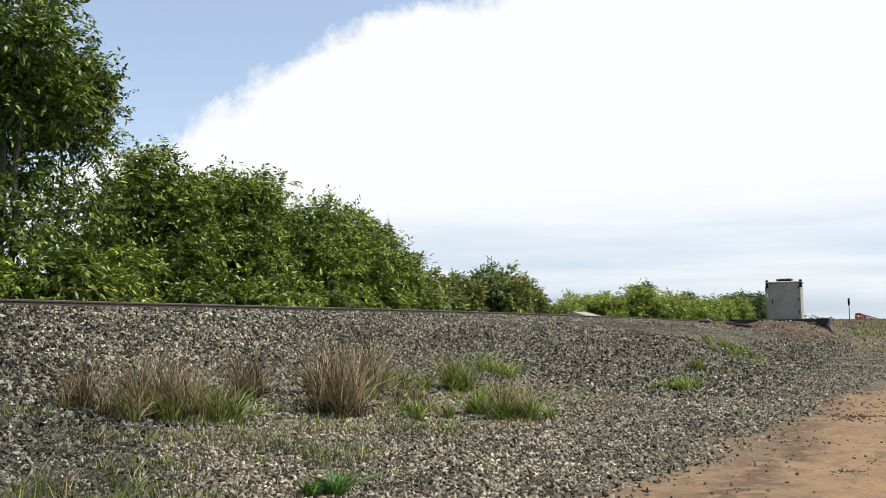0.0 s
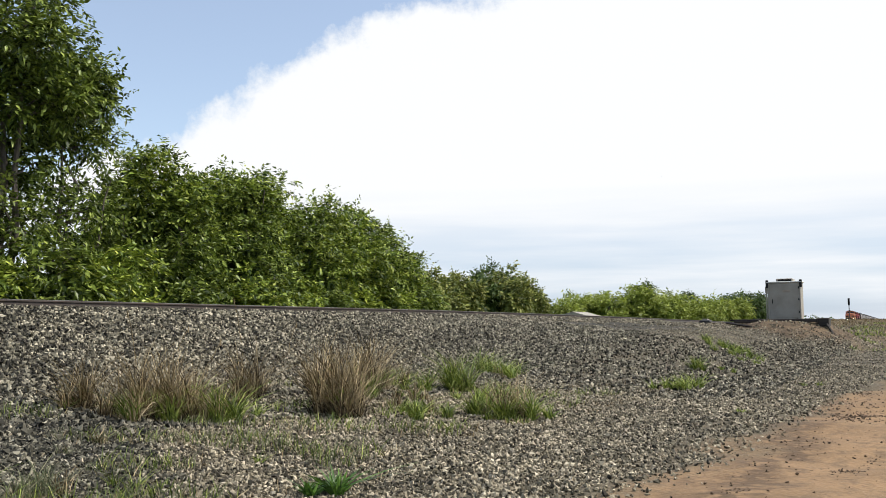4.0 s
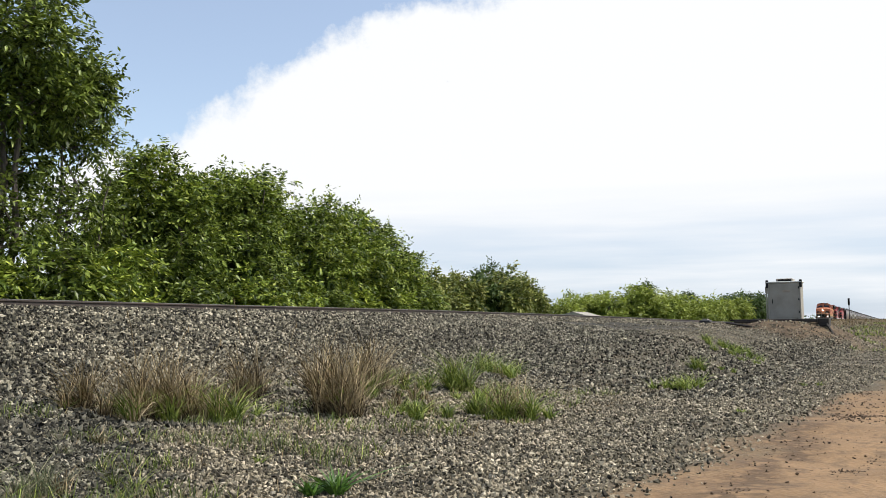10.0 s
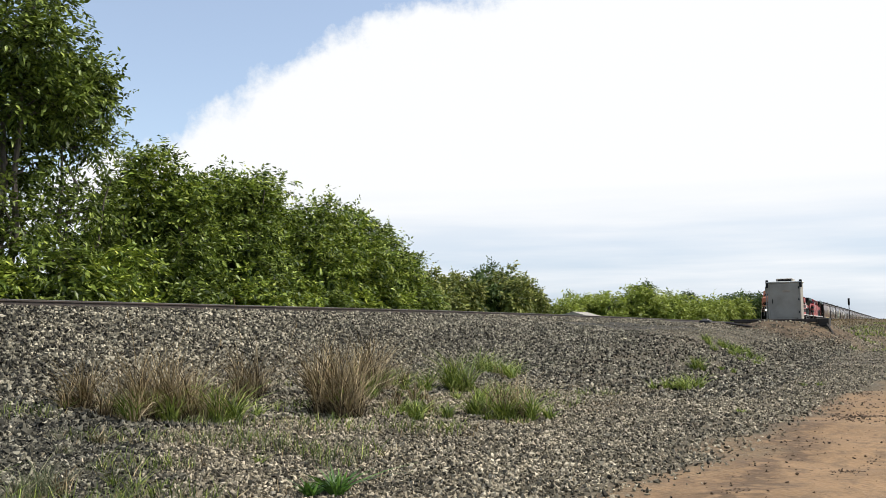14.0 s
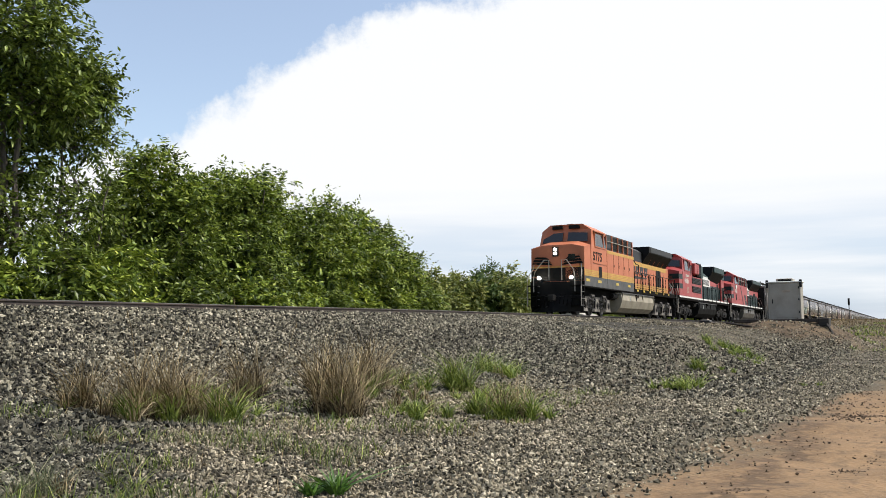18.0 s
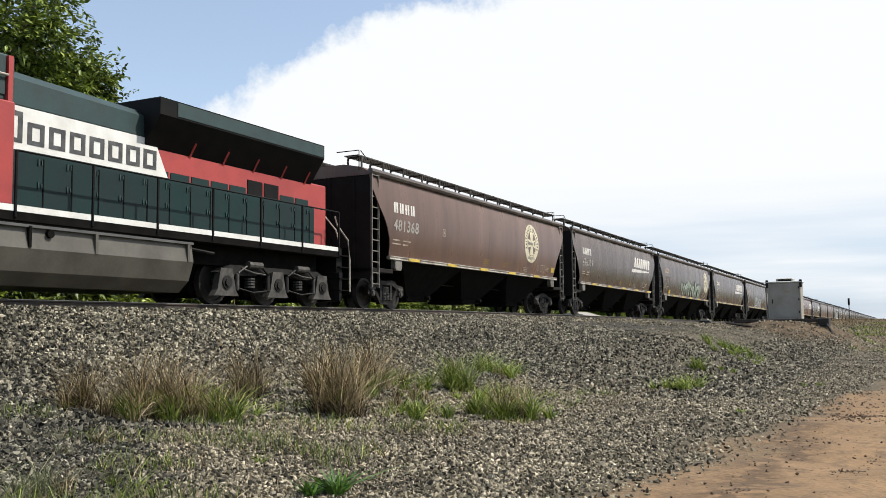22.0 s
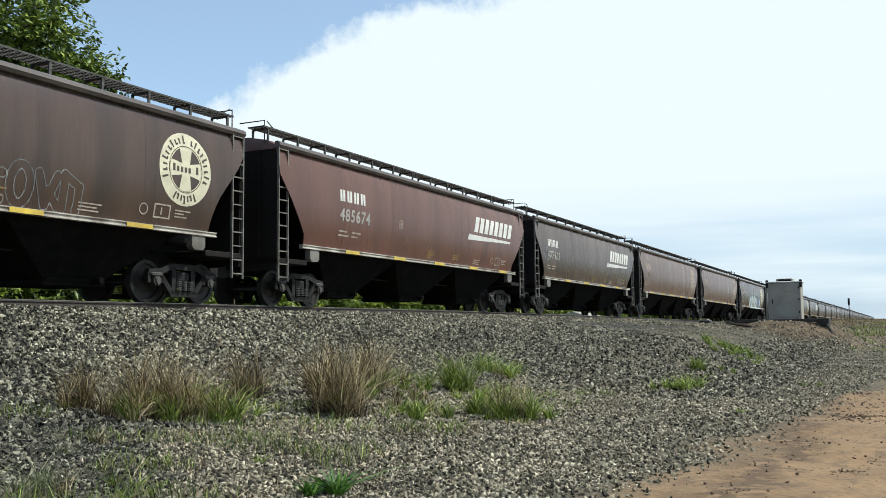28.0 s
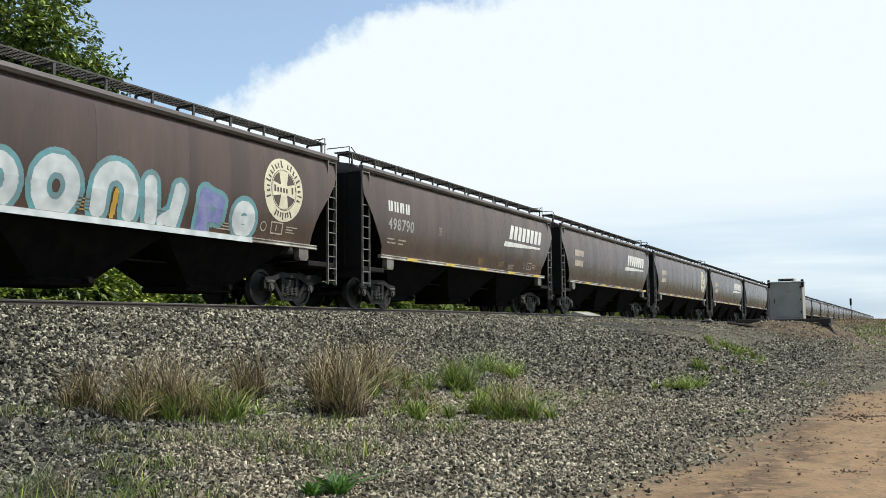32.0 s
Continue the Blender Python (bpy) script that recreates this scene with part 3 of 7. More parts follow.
def loco_truck(loco, xc, axles, gmd, dusty):
    t = part("truck", made(six_wheel_truck_frame, axles, gmd), M_LADDERDK if dusty else M_TRUCKDK, loco, at=pose(xc, 0, 0))
    grey = M_LADDERDK
    if not gmd:
        for x in axles:
            for s in (-1, 1):
                bm = bmesh.new()
                prism(bm, [(x - .46, .20), (x + .46, .20), (x + .34, .36), (x + .22, .88), (x - .22, .88), (x - .34, .36)], s * 1.06, s * 1.24, "y")
                part("pedestal", bm, M_TRUCK if dusty else M_LADDERDK, t, "dusty pale axle pedestal" if dusty else "")
    for x in axles:
        add_wheelset(t, x, .533)
        part("traction_motor", boxes((x - .55, x + .75, -.62, .62, .20, 1.0), bevel=.08), M_UNDER, t)
        bm = bmesh.new()
        cyl(bm, (x, -1.24, .533), "y", .17, .06, 14); cyl(bm, (x, -1.28, .533), "y", .10, .05, 10)
        part("axle_bearing", bm, M_TRUCKDK, t)
    for x in ((axles[0] + axles[1]) / 2, (axles[1] + axles[2]) / 2):
        bm = bmesh.new()
        cyl(bm, (x, -1.27, 1.0), "x", .09, .55, 10)
        tube(bm, [(x - .5, -1.26, .9), (x, -1.27, .80), (x + .45, -1.26, .78)], .025, 6)
        for k in range(4):
            cyl(bm, (x, -1.12, .45 + k * .07), "z", .13, .04, 10)
        part("brake_rigging", bm, grey, t)
        for dx in (-.62, .62):
            bm = bmesh.new()
            box(bm, x + dx - .05, x + dx + .05, -1.26, -1.18, .34, .78, .02); tube(bm, [(x + dx, -1.25, .78), (x + dx * .5, -1.27, .96)], .028, 6)
            part("brake_shoe_hanger", bm, grey if (dx > 0) == (x > 0) else M_TRUCKDK, t)
        bm = bmesh.new(); tube(bm, [(x - .6, -1.24, .40), (x - .1, -1.30, .30), (x + .55, -1.24, .36)], .022, 6)
        part("sand_pipe", bm, M_TRUCKDK, t)
    return t


def stair_bm(x, d, y=-1.46):
    """Corner steps: four treads between two plates; d=1 leads up towards +x."""
    bm = bmesh.new()
    for k in range(4):
        z = .46 + k * .34
        box(bm, x + .02, x + .50, y, y + .55, z, z + .035)
    box(bm, x + .50, x + .53, y, y + .6, .38, 1.75)
    return bm


def step_edge_bm(x, k, y=-1.46):
    bm = bmesh.new()
    z = .46 + k * .34
    box(bm, x + .04, x + .48, y - .010, y + .010, z + .008, z + .036)
    return bm


def hose_bm(x, y):
    """An air hose that hangs from the pilot."""
    bm = bmesh.new()
    tube(bm, [(x, y, 1.05), (x - .16, y, .98), (x - .26, y, .75), (x - .22, y + .05, .50), (x - .12, y + .08, .40)], .028, 7)
    return bm


def hood_rail(x0, x1, y=-1.47, z0=1.50, z1=2.75, step=1.95):
    """Walkway handrail: posts and two rails."""
    out = []
    n = max(1, round((x1 - x0) / step))
    for k in range(n + 1):
        bm = bmesh.new(); x = x0 + (x1 - x0) * k / n
        tube(bm, [(x, y, z0), (x, y, z1)], .032, 6); out.append(("handrail_post", bm))
    bm = bmesh.new(); tube(bm, [(x0, y, z1), (x1, y, z1)], .022, 6); out.append(("handrail", bm))
    return out


def front_rails(bm, x, side):
    """Bent grab rails beside the front steps."""
    tube(bm, [(x + .25, side * .35, 1.8), (x + .25, side * .35, 2.85), (x + .25, side * .62, 2.85), (x + .12, side * 1.05, 2.3), (x + .05, side * 1.12, 1.95), (x + .05, side * 1.12, 1.2)], .026, 6)
    tube(bm, [(x + .55, side * 1.30, 2.65), (x + .5, side * 1.34, 2.4), (x + .1, side * 1.47, 1.95), (x + .02, side * 1.47, 1.4), (x + .02, side * 1.47, .45)], .026, 6)


def plow_bm():
    bm = bmesh.new()
    skew_prism(bm, [(.30, 0, .16), (.85, -1.42, .16), (.95, -1.42, .16), (.95, 1.42, .16), (.85, 1.42, .16)],
               [(.62, 0, 1.0), (.78, -1.42, 1.0), (.95, -1.42, 1.0), (.95, 1.42, 1.0), (.78, 1.42, 1.0)])
    box(bm, .72, 1.0, -1.35, 1.35, 1.0, 1.72)
    return bm


def nose_and_cab(L, c, gmd):
    """Wide nose, windscreens, roof and side wall with windows."""
    red = c["main"]
    zt = 3.64 if not gmd else 3.62
    bm = bmesh.new()
    skew_prism(bm, [(1.0, -1.46, 1.74), (1.0, 1.46, 1.74), (1.06, 1.46, zt - .12), (1.08, .8, zt), (1.08, -.8, zt), (1.06, -1.46, zt - .12)],
               [(2.01, -1.455, 1.74), (2.01, 1.455, 1.74), (2.01, 1.455, zt + .02), (2.01, .8, zt + .20), (2.01, -.8, zt + .20), (2.01, -1.455, zt + .02)])
    bm.faces.ensure_lookup_table()
    nose = part("nose", bm, red, L)
    bm = bmesh.new()
    skew_prism(bm, [(2.02, -1.46, 1.74), (2.02, 1.46, 1.74), (2.10, 1.46, 3.56), (2.42, 1.38, 4.36), (2.36, .9, 4.62), (2.36, -.9, 4.62), (2.42, -1.38, 4.36), (2.10, -1.46, 3.56)],
               [(4.62, -1.46, 1.74), (4.62, 1.46, 1.74), (4.62, 1.46, 3.56), (4.62, 1.38, 4.36), (4.62, .9, 4.58), (4.62, -.9, 4.58), (4.62, -1.38, 4.36), (4.62, -1.46, 3.56)])
    cab = part("cab", bm, red, L)
    for s in (-1, 1):
        bm = bmesh.new()
        skew_prism(bm, [(2.155, s * .14, 3.88), (2.155, s * 1.26, 3.82), (2.335, s * 1.20, 4.22), (2.325, s * .14, 4.27)],
                   [(2.22, s * .14, 3.88), (2.22, s * 1.26, 3.82), (2.42, s * 1.20, 4.22), (2.40, s * .14, 4.27)])
        bmesh.ops.translate(bm, verts=bm.verts, vec=(-.03, 0, 0))
        part("windscreen", bm, M_GLASS, cab, "dark glass windscreen")
    for y in (-.74, .18):
        part("number_board", boxes((2.25, 2.44, y, y + .56, 4.42, 4.57)), M_BLACK, cab)
    # side windows lean with the upper wall
    for x0, x1 in ((2.72, 3.20), (3.22, 3.72), (3.74, 4.02), (4.10, 4.48)):
        bm = bmesh.new()
        skew_prism(bm, [(x0, -1.468, 3.66), (x1, -1.468, 3.66), (x1, -1.41, 4.20), (x0, -1.41, 4.20)],
                   [(x0, -1.43, 3.66), (x1, -1.43, 3.66), (x1, -1.38, 4.20), (x0, -1.38, 4.20)])
        part("side_window", bm, M_GLASS, cab)
    bm = bmesh.new()
    for x in (2.68, 4.06, 4.52):
        prism(bm, [(x, 3.62), (x + .05, 3.62), (x + .05, 4.24), (x, 4.24)], -1.475, -1.40, "y")
    prism(bm, [(2.68, 3.60), (4.56, 3.60), (4.56, 3.65), (2.68, 3.65)], -1.485, -1.42, "y")
    part("window_frame", bm, c["trim"], cab)
    bm = bmesh.new()
    skew_prism(bm, [(2.6, -1.40, 4.30), (4.5, -1.40, 4.30), (4.5, -1.40, 4.33), (2.6, -1.40, 4.33)],
               [(2.6, -1.72, 4.20), (4.5, -1.72, 4.20), (4.5, -1.72, 4.23), (2.6, -1.72, 4.23)] if c.get("awning") else
               [(2.6, -1.50, 4.27), (4.5, -1.50, 4.27), (4.5, -1.50, 4.30), (2.6, -1.50, 4.30)])
    part("awning", bm, c["main"] if c.get("awning") else c["trim"], cab)
    bm = bmesh.new()
    box(bm, 2.9, 3.4, -.18, .18, 4.58, 4.70, .03)
    part("air_conditioner", bm, M_BLACK, cab)
    part("antenna", made(cyl, (3.9, .4, 4.66), "z", .10, .12, 10), M_BLACK, cab)
    # lamps
    for z in ((3.22, 3.42) if not gmd else (2.95, 3.20)):
        bm = bmesh.new(); cyl(bm, (.985, .10, z), "x", .078, .09, 16)
        part("headlight", bm, c["lamp"], nose, "lit headlight" if c["lit"] else "headlight lens")
    bm = boxes((.99, 1.05, -.06, .26, 3.06 if not gmd else 2.86, 3.56 if not gmd else 3.46))
    part("headlight_box", bm, M_BLACK, nose)
    for s in (-1, 1):
        bm = bmesh.new(); cyl(bm, (.66, s * .88, 1.92), "x", .085, .16, 14)
        part("ditch_light", bm, c["lamp"], L, "lit ditch light" if c["lit"] else "ditch light lens")
        part("ditch_light_bracket", boxes((.70, .98, s * .88 - .09, s * .88 + .09, 1.72, 1.86)), M_BLACK, L)
    part("nose_door", boxes((.985, 1.02, -1.15, -.45, 1.85, 3.25)) if not gmd else boxes((.985, 1.02, .55, 1.15, 1.85, 3.2)), red, nose)
    for z in (2.0, 2.35, 2.7, 3.05):
        part("grab_iron", made(tube, [(.98, 1.15, z), (.93, 1.15, z), (.93, 1.40, z), (.98, 1.40, z)], .012, 5), c["main"], nose)
    part("nose_window", boxes((.962, 1.0, -.98, -.62, 2.85, 3.15)), M_GLASS, nose)
    return nose, cab


def locomotive(c, gmd, label):
    L = tagged(new("locomotive"), label, "locomotive", "locomotives of the train")
    total = 22.63 if gmd else 22.3
    end = total - (1.95 if gmd else 1.05)
    # frame and walkway, black with the shade beneath the body put into the colour
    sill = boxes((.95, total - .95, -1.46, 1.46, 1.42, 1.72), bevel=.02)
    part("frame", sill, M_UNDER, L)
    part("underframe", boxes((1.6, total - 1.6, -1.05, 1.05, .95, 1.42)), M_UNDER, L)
    if c["stripe"]:
        part("sill_stripe", side_plate(1.02, total - 1.0, 1.605, 1.725, -1.46), c["stripe"], L, "soiled white sill stripe")
    part("plow", plow_bm(), M_BLACK, L, "black snow plough")
    rear = plow_bm(); bmesh.ops.transform(rear, matrix=Matrix.Translation((total, 0, 0)) @ Matrix.Diagonal((-1, 1, 1, 1)), verts=rear.verts)
    bmesh.ops.reverse_faces(rear, faces=rear.faces)
    part("rear_pilot", rear, M_BLACK, L)
    for s in (-1, 1):
        part("front_steps", stair_bm(.45, 1, -1.46 if s < 0 else .9), M_UNDER, L)
        part("rear_steps", stair_bm(total - .98, -1, -1.46 if s < 0 else .9), M_UNDER, L)
        for k in range(4):
            part("step_edge", step_edge_bm(.45, k, -1.46 if s < 0 else .9), M_SILL2, L)
        for y in (.32, .52, .72, .98):
            part("air_hose", hose_bm(.74, s * y), M_UNDER, L)
        part("front_handrail", made(front_rails, .45, s), M_GALV, L, "pale bent grab rails")
        bm = made(front_rails, .45, s); bmesh.ops.transform(bm, matrix=Matrix.Translation((total, 0, 0)) @ Matrix.Diagonal((-1, 1, 1, 1)), verts=bm.verts)
        part("rear_handrail", bm, M_GALV, L, "pale bent grab rails")
    part("cut_lever", made(tube, [(.62, -1.35, .95), (.6, -.6, 1.0), (.5, -.25, .9), (.5, .25, .9), (.6, .6, 1.0), (.62, 1.35, .95)], .02, 6), M_TRUCKDK, L)
    part("coupler", coupler_bm(.95, .02), M_TRUCKDK, L)
    part("coupler", coupler_bm(total - .95, total - .02), M_TRUCKDK, L)
    nose, cab = nose_and_cab(L, c, gmd)
    # trucks and tank
    ax = (-2.08, 0.0, 2.08)
    loco_truck(L, 3.35, ax, gmd, c["dusty"])
    loco_truck(L, total - 3.65, ax, gmd, c["dusty"])
    bm = bmesh.new()
    prism(bm, [(-1.40, 1.38), (1.40, 1.38), (1.48, .93), (1.34, .50), (1.05, .24), (-1.05, .24), (-1.34, .50), (-1.48, .93)], 7.45, 15.1, "x")
    tank = part("fuel_tank", bm, c["tank"], L, "dusty ridged fuel tank")
    part("tank_seam", boxes((10.6, 10.66, -1.50, -1.40, .95, 1.36)), M_UNDER, tank)
    part("filler_cap", made(cyl, (11.1, -1.45, 1.24), "y", .08, .10, 12), M_UNDER, tank)
    part("sight_glass", boxes((9.2, 9.28, -1.50, -1.40, .92, 1.2)), M_WHITE, tank)
    part("tank_rib", boxes((7.45, 15.1, -1.49, -1.42, 1.33, 1.385)), M_SILL, tank, "pale top edge")
    for x in (7.6, 12.2, 14.9):
        part("tank_strap", boxes((x, x + .07, -1.495, -1.42, .93, 1.36)), c["tank"], tank)
    part("air_pipe", made(tube, [(6.6, -1.35, 1.25), (9.0, -1.38, 1.42), (13.0, -1.38, 1.42), (16.0, -1.3, 1.2)], .035, 6), M_TRUCKDK, L)
    part("air_reservoir", made(cyl, (6.75, -1.15, 1.15), "x", .16, .9, 12), M_TRUCKDK, L)

    hy = -1.02                                       # side of the engine hood
    if not gmd:
        # full-width cabinet behind the cab, then the engine hood and the flared radiator
        part("equipment_cabinet", boxes((4.62, 10.25, -1.46, 1.46, 1.72, 3.62), bevel=.02), c["main"], L)
        part("blower_housing", boxes((4.64, 10.3, -1.36, 1.36, 3.62, 4.36), bevel=.03), c["top"], L)
        for x in (4.75, 5.95, 7.0, 8.05, 9.1):
            part("vent_panel", boxes((x + .12, x + .98, -1.385, -1.35, 3.72, 4.28)), M_BLACK if x not in (4.75, 9.1) else c["top"], L)
            part("vent_post", boxes((x + 1.0, x + 1.1, -1.44, -1.35, 3.62, 4.33)), c["post"], L)
        part("roof_handrail", made(tube, [(4.75, -1.44, 4.02), (10.1, -1.44, 4.02)], .02, 6), M_GALV, L)
        part("engine_hood", boxes((10.25, end, hy, -hy, 1.72, 3.55), bevel=.03), c["hood"], L)
        bm = bmesh.new()
        prism(bm, [(hy, 3.55), (-hy, 3.55), (-hy, 4.12), (-hy - .22, 4.28), (hy + .22, 4.28), (hy, 4.12)], 10.3, 14.0, "x")
        part("hood_top", bm, c["top"], L)
        part("exhaust_stack", boxes((12.4, 13.1, -.35, .35, 4.28, 4.40), bevel=.03), M_BLACK, L)
        bm = bmesh.new()
        prism(bm, [(hy, 3.50), (-hy, 3.50), (1.50, 4.14), (1.50, 4.50), (-1.50, 4.50), (-1.50, 4.14)], 13.95, 20.45, "x")
        wing = part("radiator_wing", bm, c["wing"], L)
        part("wing_side", boxes((14.5, 20.4, -1.512, -1.48, 4.18, 4.47)), c["wingside"], wing, "faded grey wing side")
        for x in (15.4, 16.6, 17.8, 19.0, 20.1):
            bm = bmesh.new(); prism(bm, [(hy, 3.45), (hy - .02, 3.50), (-1.46, 4.12), (-1.40, 4.14)], x, x + .07, "x")
            part("wing_brace", bm, c["post"], wing)
    else:
        part("equipment_cabinet", boxes((4.62, 9.2, -1.40, 1.40, 1.72, 3.35), bevel=.02), c["main"], L)
        part("upper_cabinet", boxes((4.62, 6.0, -1.30, 1.30, 3.35, 4.40), bevel=.03), c["main"], L)
        part("vent_box", boxes((6.05, 6.95, -1.52, 1.3, 3.55, 4.25), (7.0, 7.75, -1.52, 1.3, 3.55, 4.22), bevel=.06), c["main"], L, "red hooded vent boxes")
        part("brake_grid", boxes((7.8, 9.4, -1.35, 1.35, 3.45, 4.35), bevel=.03), M_BLACK, L)
        bm = bmesh.new()
        for k in range(14):
            box(bm, 7.86 + k * .11, 7.90 + k * .11, -1.37, -1.34, 3.52, 4.28)
        part("grid_slat", bm, M_DKGREY, L)
        part("filter_housing", boxes((9.4, 11.0, -1.2, 1.2, 3.45, 4.38), bevel=.05), c["hoodtop"], L)
        for z0 in (2.12, 2.80):
            part("louvre_frame", boxes((5.35, 8.75, -1.425, -1.38, z0, z0 + .48)), M_BLACK, L)
            bm = bmesh.new()
            for k in range(4):
                prism(bm, [(5.4, z0 + .06 + k * .11), (8.7, z0 + .06 + k * .11), (8.7, z0 + .10 + k * .11), (5.4, z0 + .10 + k * .11)], -1.45, -1.41, "y")
            part("louvre", bm, M_DKGREY, L)
        part("intake_screen", boxes((8.9, 10.5, -1.26, -1.1, 2.72, 3.38)), M_BLACK, L)
        part("engine_hood", boxes((9.2, end, hy, -hy, 1.72, 3.55), bevel=.03), c["hood"], L)
        bm = bmesh.new()
        prism(bm, [(hy, 3.55), (-hy, 3.55), (-hy, 3.72), (-hy - .3, 4.0), (hy + .3, 4.0), (hy, 3.72)], 11.0, 14.6, "x")
        part("hood_top", bm, c["hoodtop"], L)
        bm = bmesh.new()
        skew_prism(bm, [(13.9, hy, 3.5), (13.9, -hy, 3.5), (13.9, 1.4, 4.1), (14.2, 1.45, 4.55), (14.2, -1.45, 4.55), (13.9, -1.4, 4.1)],
                   [(18.3, hy, 3.3), (18.3, -hy, 3.3), (19.2, 1.5, 4.0), (19.2, 1.45, 4.55), (19.2, -1.45, 4.55), (19.2, -1.5, 4.0)])
        wing = part("radiator_wing", bm, M_BLACK, L)
        part("wing_side", boxes((14.4, 19.15, -1.515, -1.44, 4.12, 4.52)), c["wingside"], wing)
        part("rear_hood", boxes((19.22, end + .02, -1.2, 1.2, 1.74, 3.72), bevel=.03), c["main"], L)
        part("rear_cap", boxes((19.22, end + .01, -1.22, 1.22, 3.72, 4.45), bevel=.05), c["hoodtop"], L, "weathered green-grey end cap")
        part("rear_grille", boxes((19.4, end - .15, -1.215, -1.18, 1.86, 3.05)), M_BLACK, L)
        bm = bmesh.new(); cyl(bm, (11.4, -.3, 4.3), "z", .05, .3, 8); cyl(bm, (11.5, -.3, 4.48), "x", .06, .45, 8, .12); cyl(bm, (11.45, -.12, 4.42), "x", .05, .4, 8, .1)
        part("air_horn", bm, M_BLACK, L)
    # doors and their seams along the hood
    x = 10.6 if not gmd else 11.0
    k = 0
    low = c["low"]
    while x < end - .9:
        dark = (not gmd and 17.1 < x < 18.4) or (gmd and 17.6 < x < 18.3)
        part("hood_door", boxes((x, x + .62, hy - .018, hy + .01, 1.95, 3.02 if not dark else 3.25)), M_BLACK if dark else c["door"](x), L)
        part("door_seam", boxes((x + .645, x + .672, hy - .034, hy + .01, 1.80, 2.76)), M_UNDER, L)
        for z in (2.16, 2.62):
            part("door_latch", boxes((x + .52, x + .55, hy - .046, hy + .01, z, z + .13)), low, L)
            part("door_latch", boxes((x + .60, x + .625, hy - .046, hy + .01, z + .02, z + .11)), low, L)
        x += .70; k += 1
    for name, bm in hood_rail(10.3 if not gmd else 9.4, end):
        part(name, bm, c["rail"], L)
    return L, nose, cab


LAMP_ON = glow("lit_lamp", (1.0, 0.93, 0.78), 28.0)

LAMP_DIM = mat("lamp_lens", (0.55, 0.55, 0.52), 0.15, 0, None, 2, 9, 0.1, 0)

def on_cab(bm):
    bmesh.ops.translate(bm, verts=bm.verts, vec=(0, -1.468, 0))
    return bm


def proportion(L, k, until, behind, nose=1.13):
    """Lift everything above the belt line, cab and cabinets by k, what lies further back by another share, and lengthen the front."""
    seen = set()
    for o in L.children_recursive:
        if o.data is None or o.data in seen or o.name.startswith(("wheelset", "truck")) or o.parent.name.startswith("truck"):
            continue
        seen.add(o.data)
        for v in o.data.vertices:
            if v.co.z > 3.5:
                v.co.z = 3.5 + (v.co.z - 3.5) * (k if v.co.x < until else behind)
            if v.co.x < 4.62:
                v.co.x = 4.62 - (4.62 - v.co.x) * nose


# the orange leader
ORANGE = dict(main=M_ORANGE, trim=M_ORANGE, top=M_DKGREY, hood=M_ORANGE, post=M_ORANGE, wing=M_BLACK, wingside=M_DKGREY, lamp=LAMP_ON, lit=True, stripe=None,
              tank=M_TANK, dusty=True, rail=M_BLACK, low=M_BROWNDK, door=lambda x: M_ORANGE)
lead, nose, cab = locomotive(ORANGE, False, "faded orange freight locomotive with black and yellow stripes, on the track")
part("skirt", side_plate(1.02, 10.2, 1.50, 2.02, -1.46), M_SILL, lead, "worn grey sill band")
for k in range(4):
    part("stripe", side_plate(1.02, 10.24, 2.03 + k * .088, 2.10 + k * .088, -1.462), M_YELLOW, lead, "yellow stripe")
part("stripe", side_plate(4.66, 10.25, 3.46, 3.60, -1.462), M_YELLOW, lead, "yellow stripe")
part("stripe", side_plate(10.3, 20.6, 3.22, 3.50, -1.03), M_YELLOW, lead, "yellow stripe")
for k in range(3):
    part("stripe", side_plate(10.3, 20.9, 1.76 + k * .14, 1.84 + k * .14, -1.046), M_YELLOW, lead, "yellow stripe")
part("cab_door", boxes((3.22, 3.72, -1.475, -1.45, 2.02, 2.62)), M_BLACK, cab)
part("rubbing_strip", boxes((2.35, 4.55, -1.49, -1.455, 2.76, 2.80)), M_ORANGE, cab)
for x, z0 in ((4.60, 1.75), (5.9, 2.4), (6.9, 2.4), (8.0, 2.4), (9.1, 2.4)):
    part("panel_seam", boxes((x, x + .022, -1.468, -1.45, z0, 3.45)), M_BROWNDK, lead)
for x in (6.0, 7.0, 8.1, 9.2):
    part("door_latch", boxes((x, x + .03, -1.48, -1.45, 2.75, 2.9)), M_BROWNDK, lead)
digits("number_figure", "5775", .64, 2.36, 2.92, M_BROWNDK, cab, on_cab)
for x in (1.25, 3.05, 6.3, 8.8):
    part("reflector", boxes((x, x + .55, -1.475, -1.46, 1.74, 1.88)), M_REFLECT, lead, "yellow reflective strip")
for x in (10.9, 12.4, 13.9, 15.6, 17.6, 19.2):
    part("reflector", boxes((x, x + .4, -1.475, -1.455, 1.56, 1.68)), M_REFLECT, lead, "yellow reflective strip")
part("nose_band", boxes((.985, 1.0, -1.45, 1.45, 1.76, 2.46)), M_BLACK, nose, "black band across the nose")
part("nose_stripe", boxes((.985, 1.0, -1.45, 1.45, 2.48, 2.53)), M_YELLOW, nose)
bm = bmesh.new()
for s in (-1, 1):
    for k in range(3):
        prism(bm, [(s * (.22 + k * .10), 2.60 + k * .15), (s * (1.42 - k * .08), 2.66 + k * .15), (s * (1.34 - k * .08), 2.78 + k * .14), (s * (.42 + k * .1), 2.73 + k * .15)], .975, 1.0, "x")
part("nose_device", bm, M_BLACK, nose, "black winged shape on the nose")
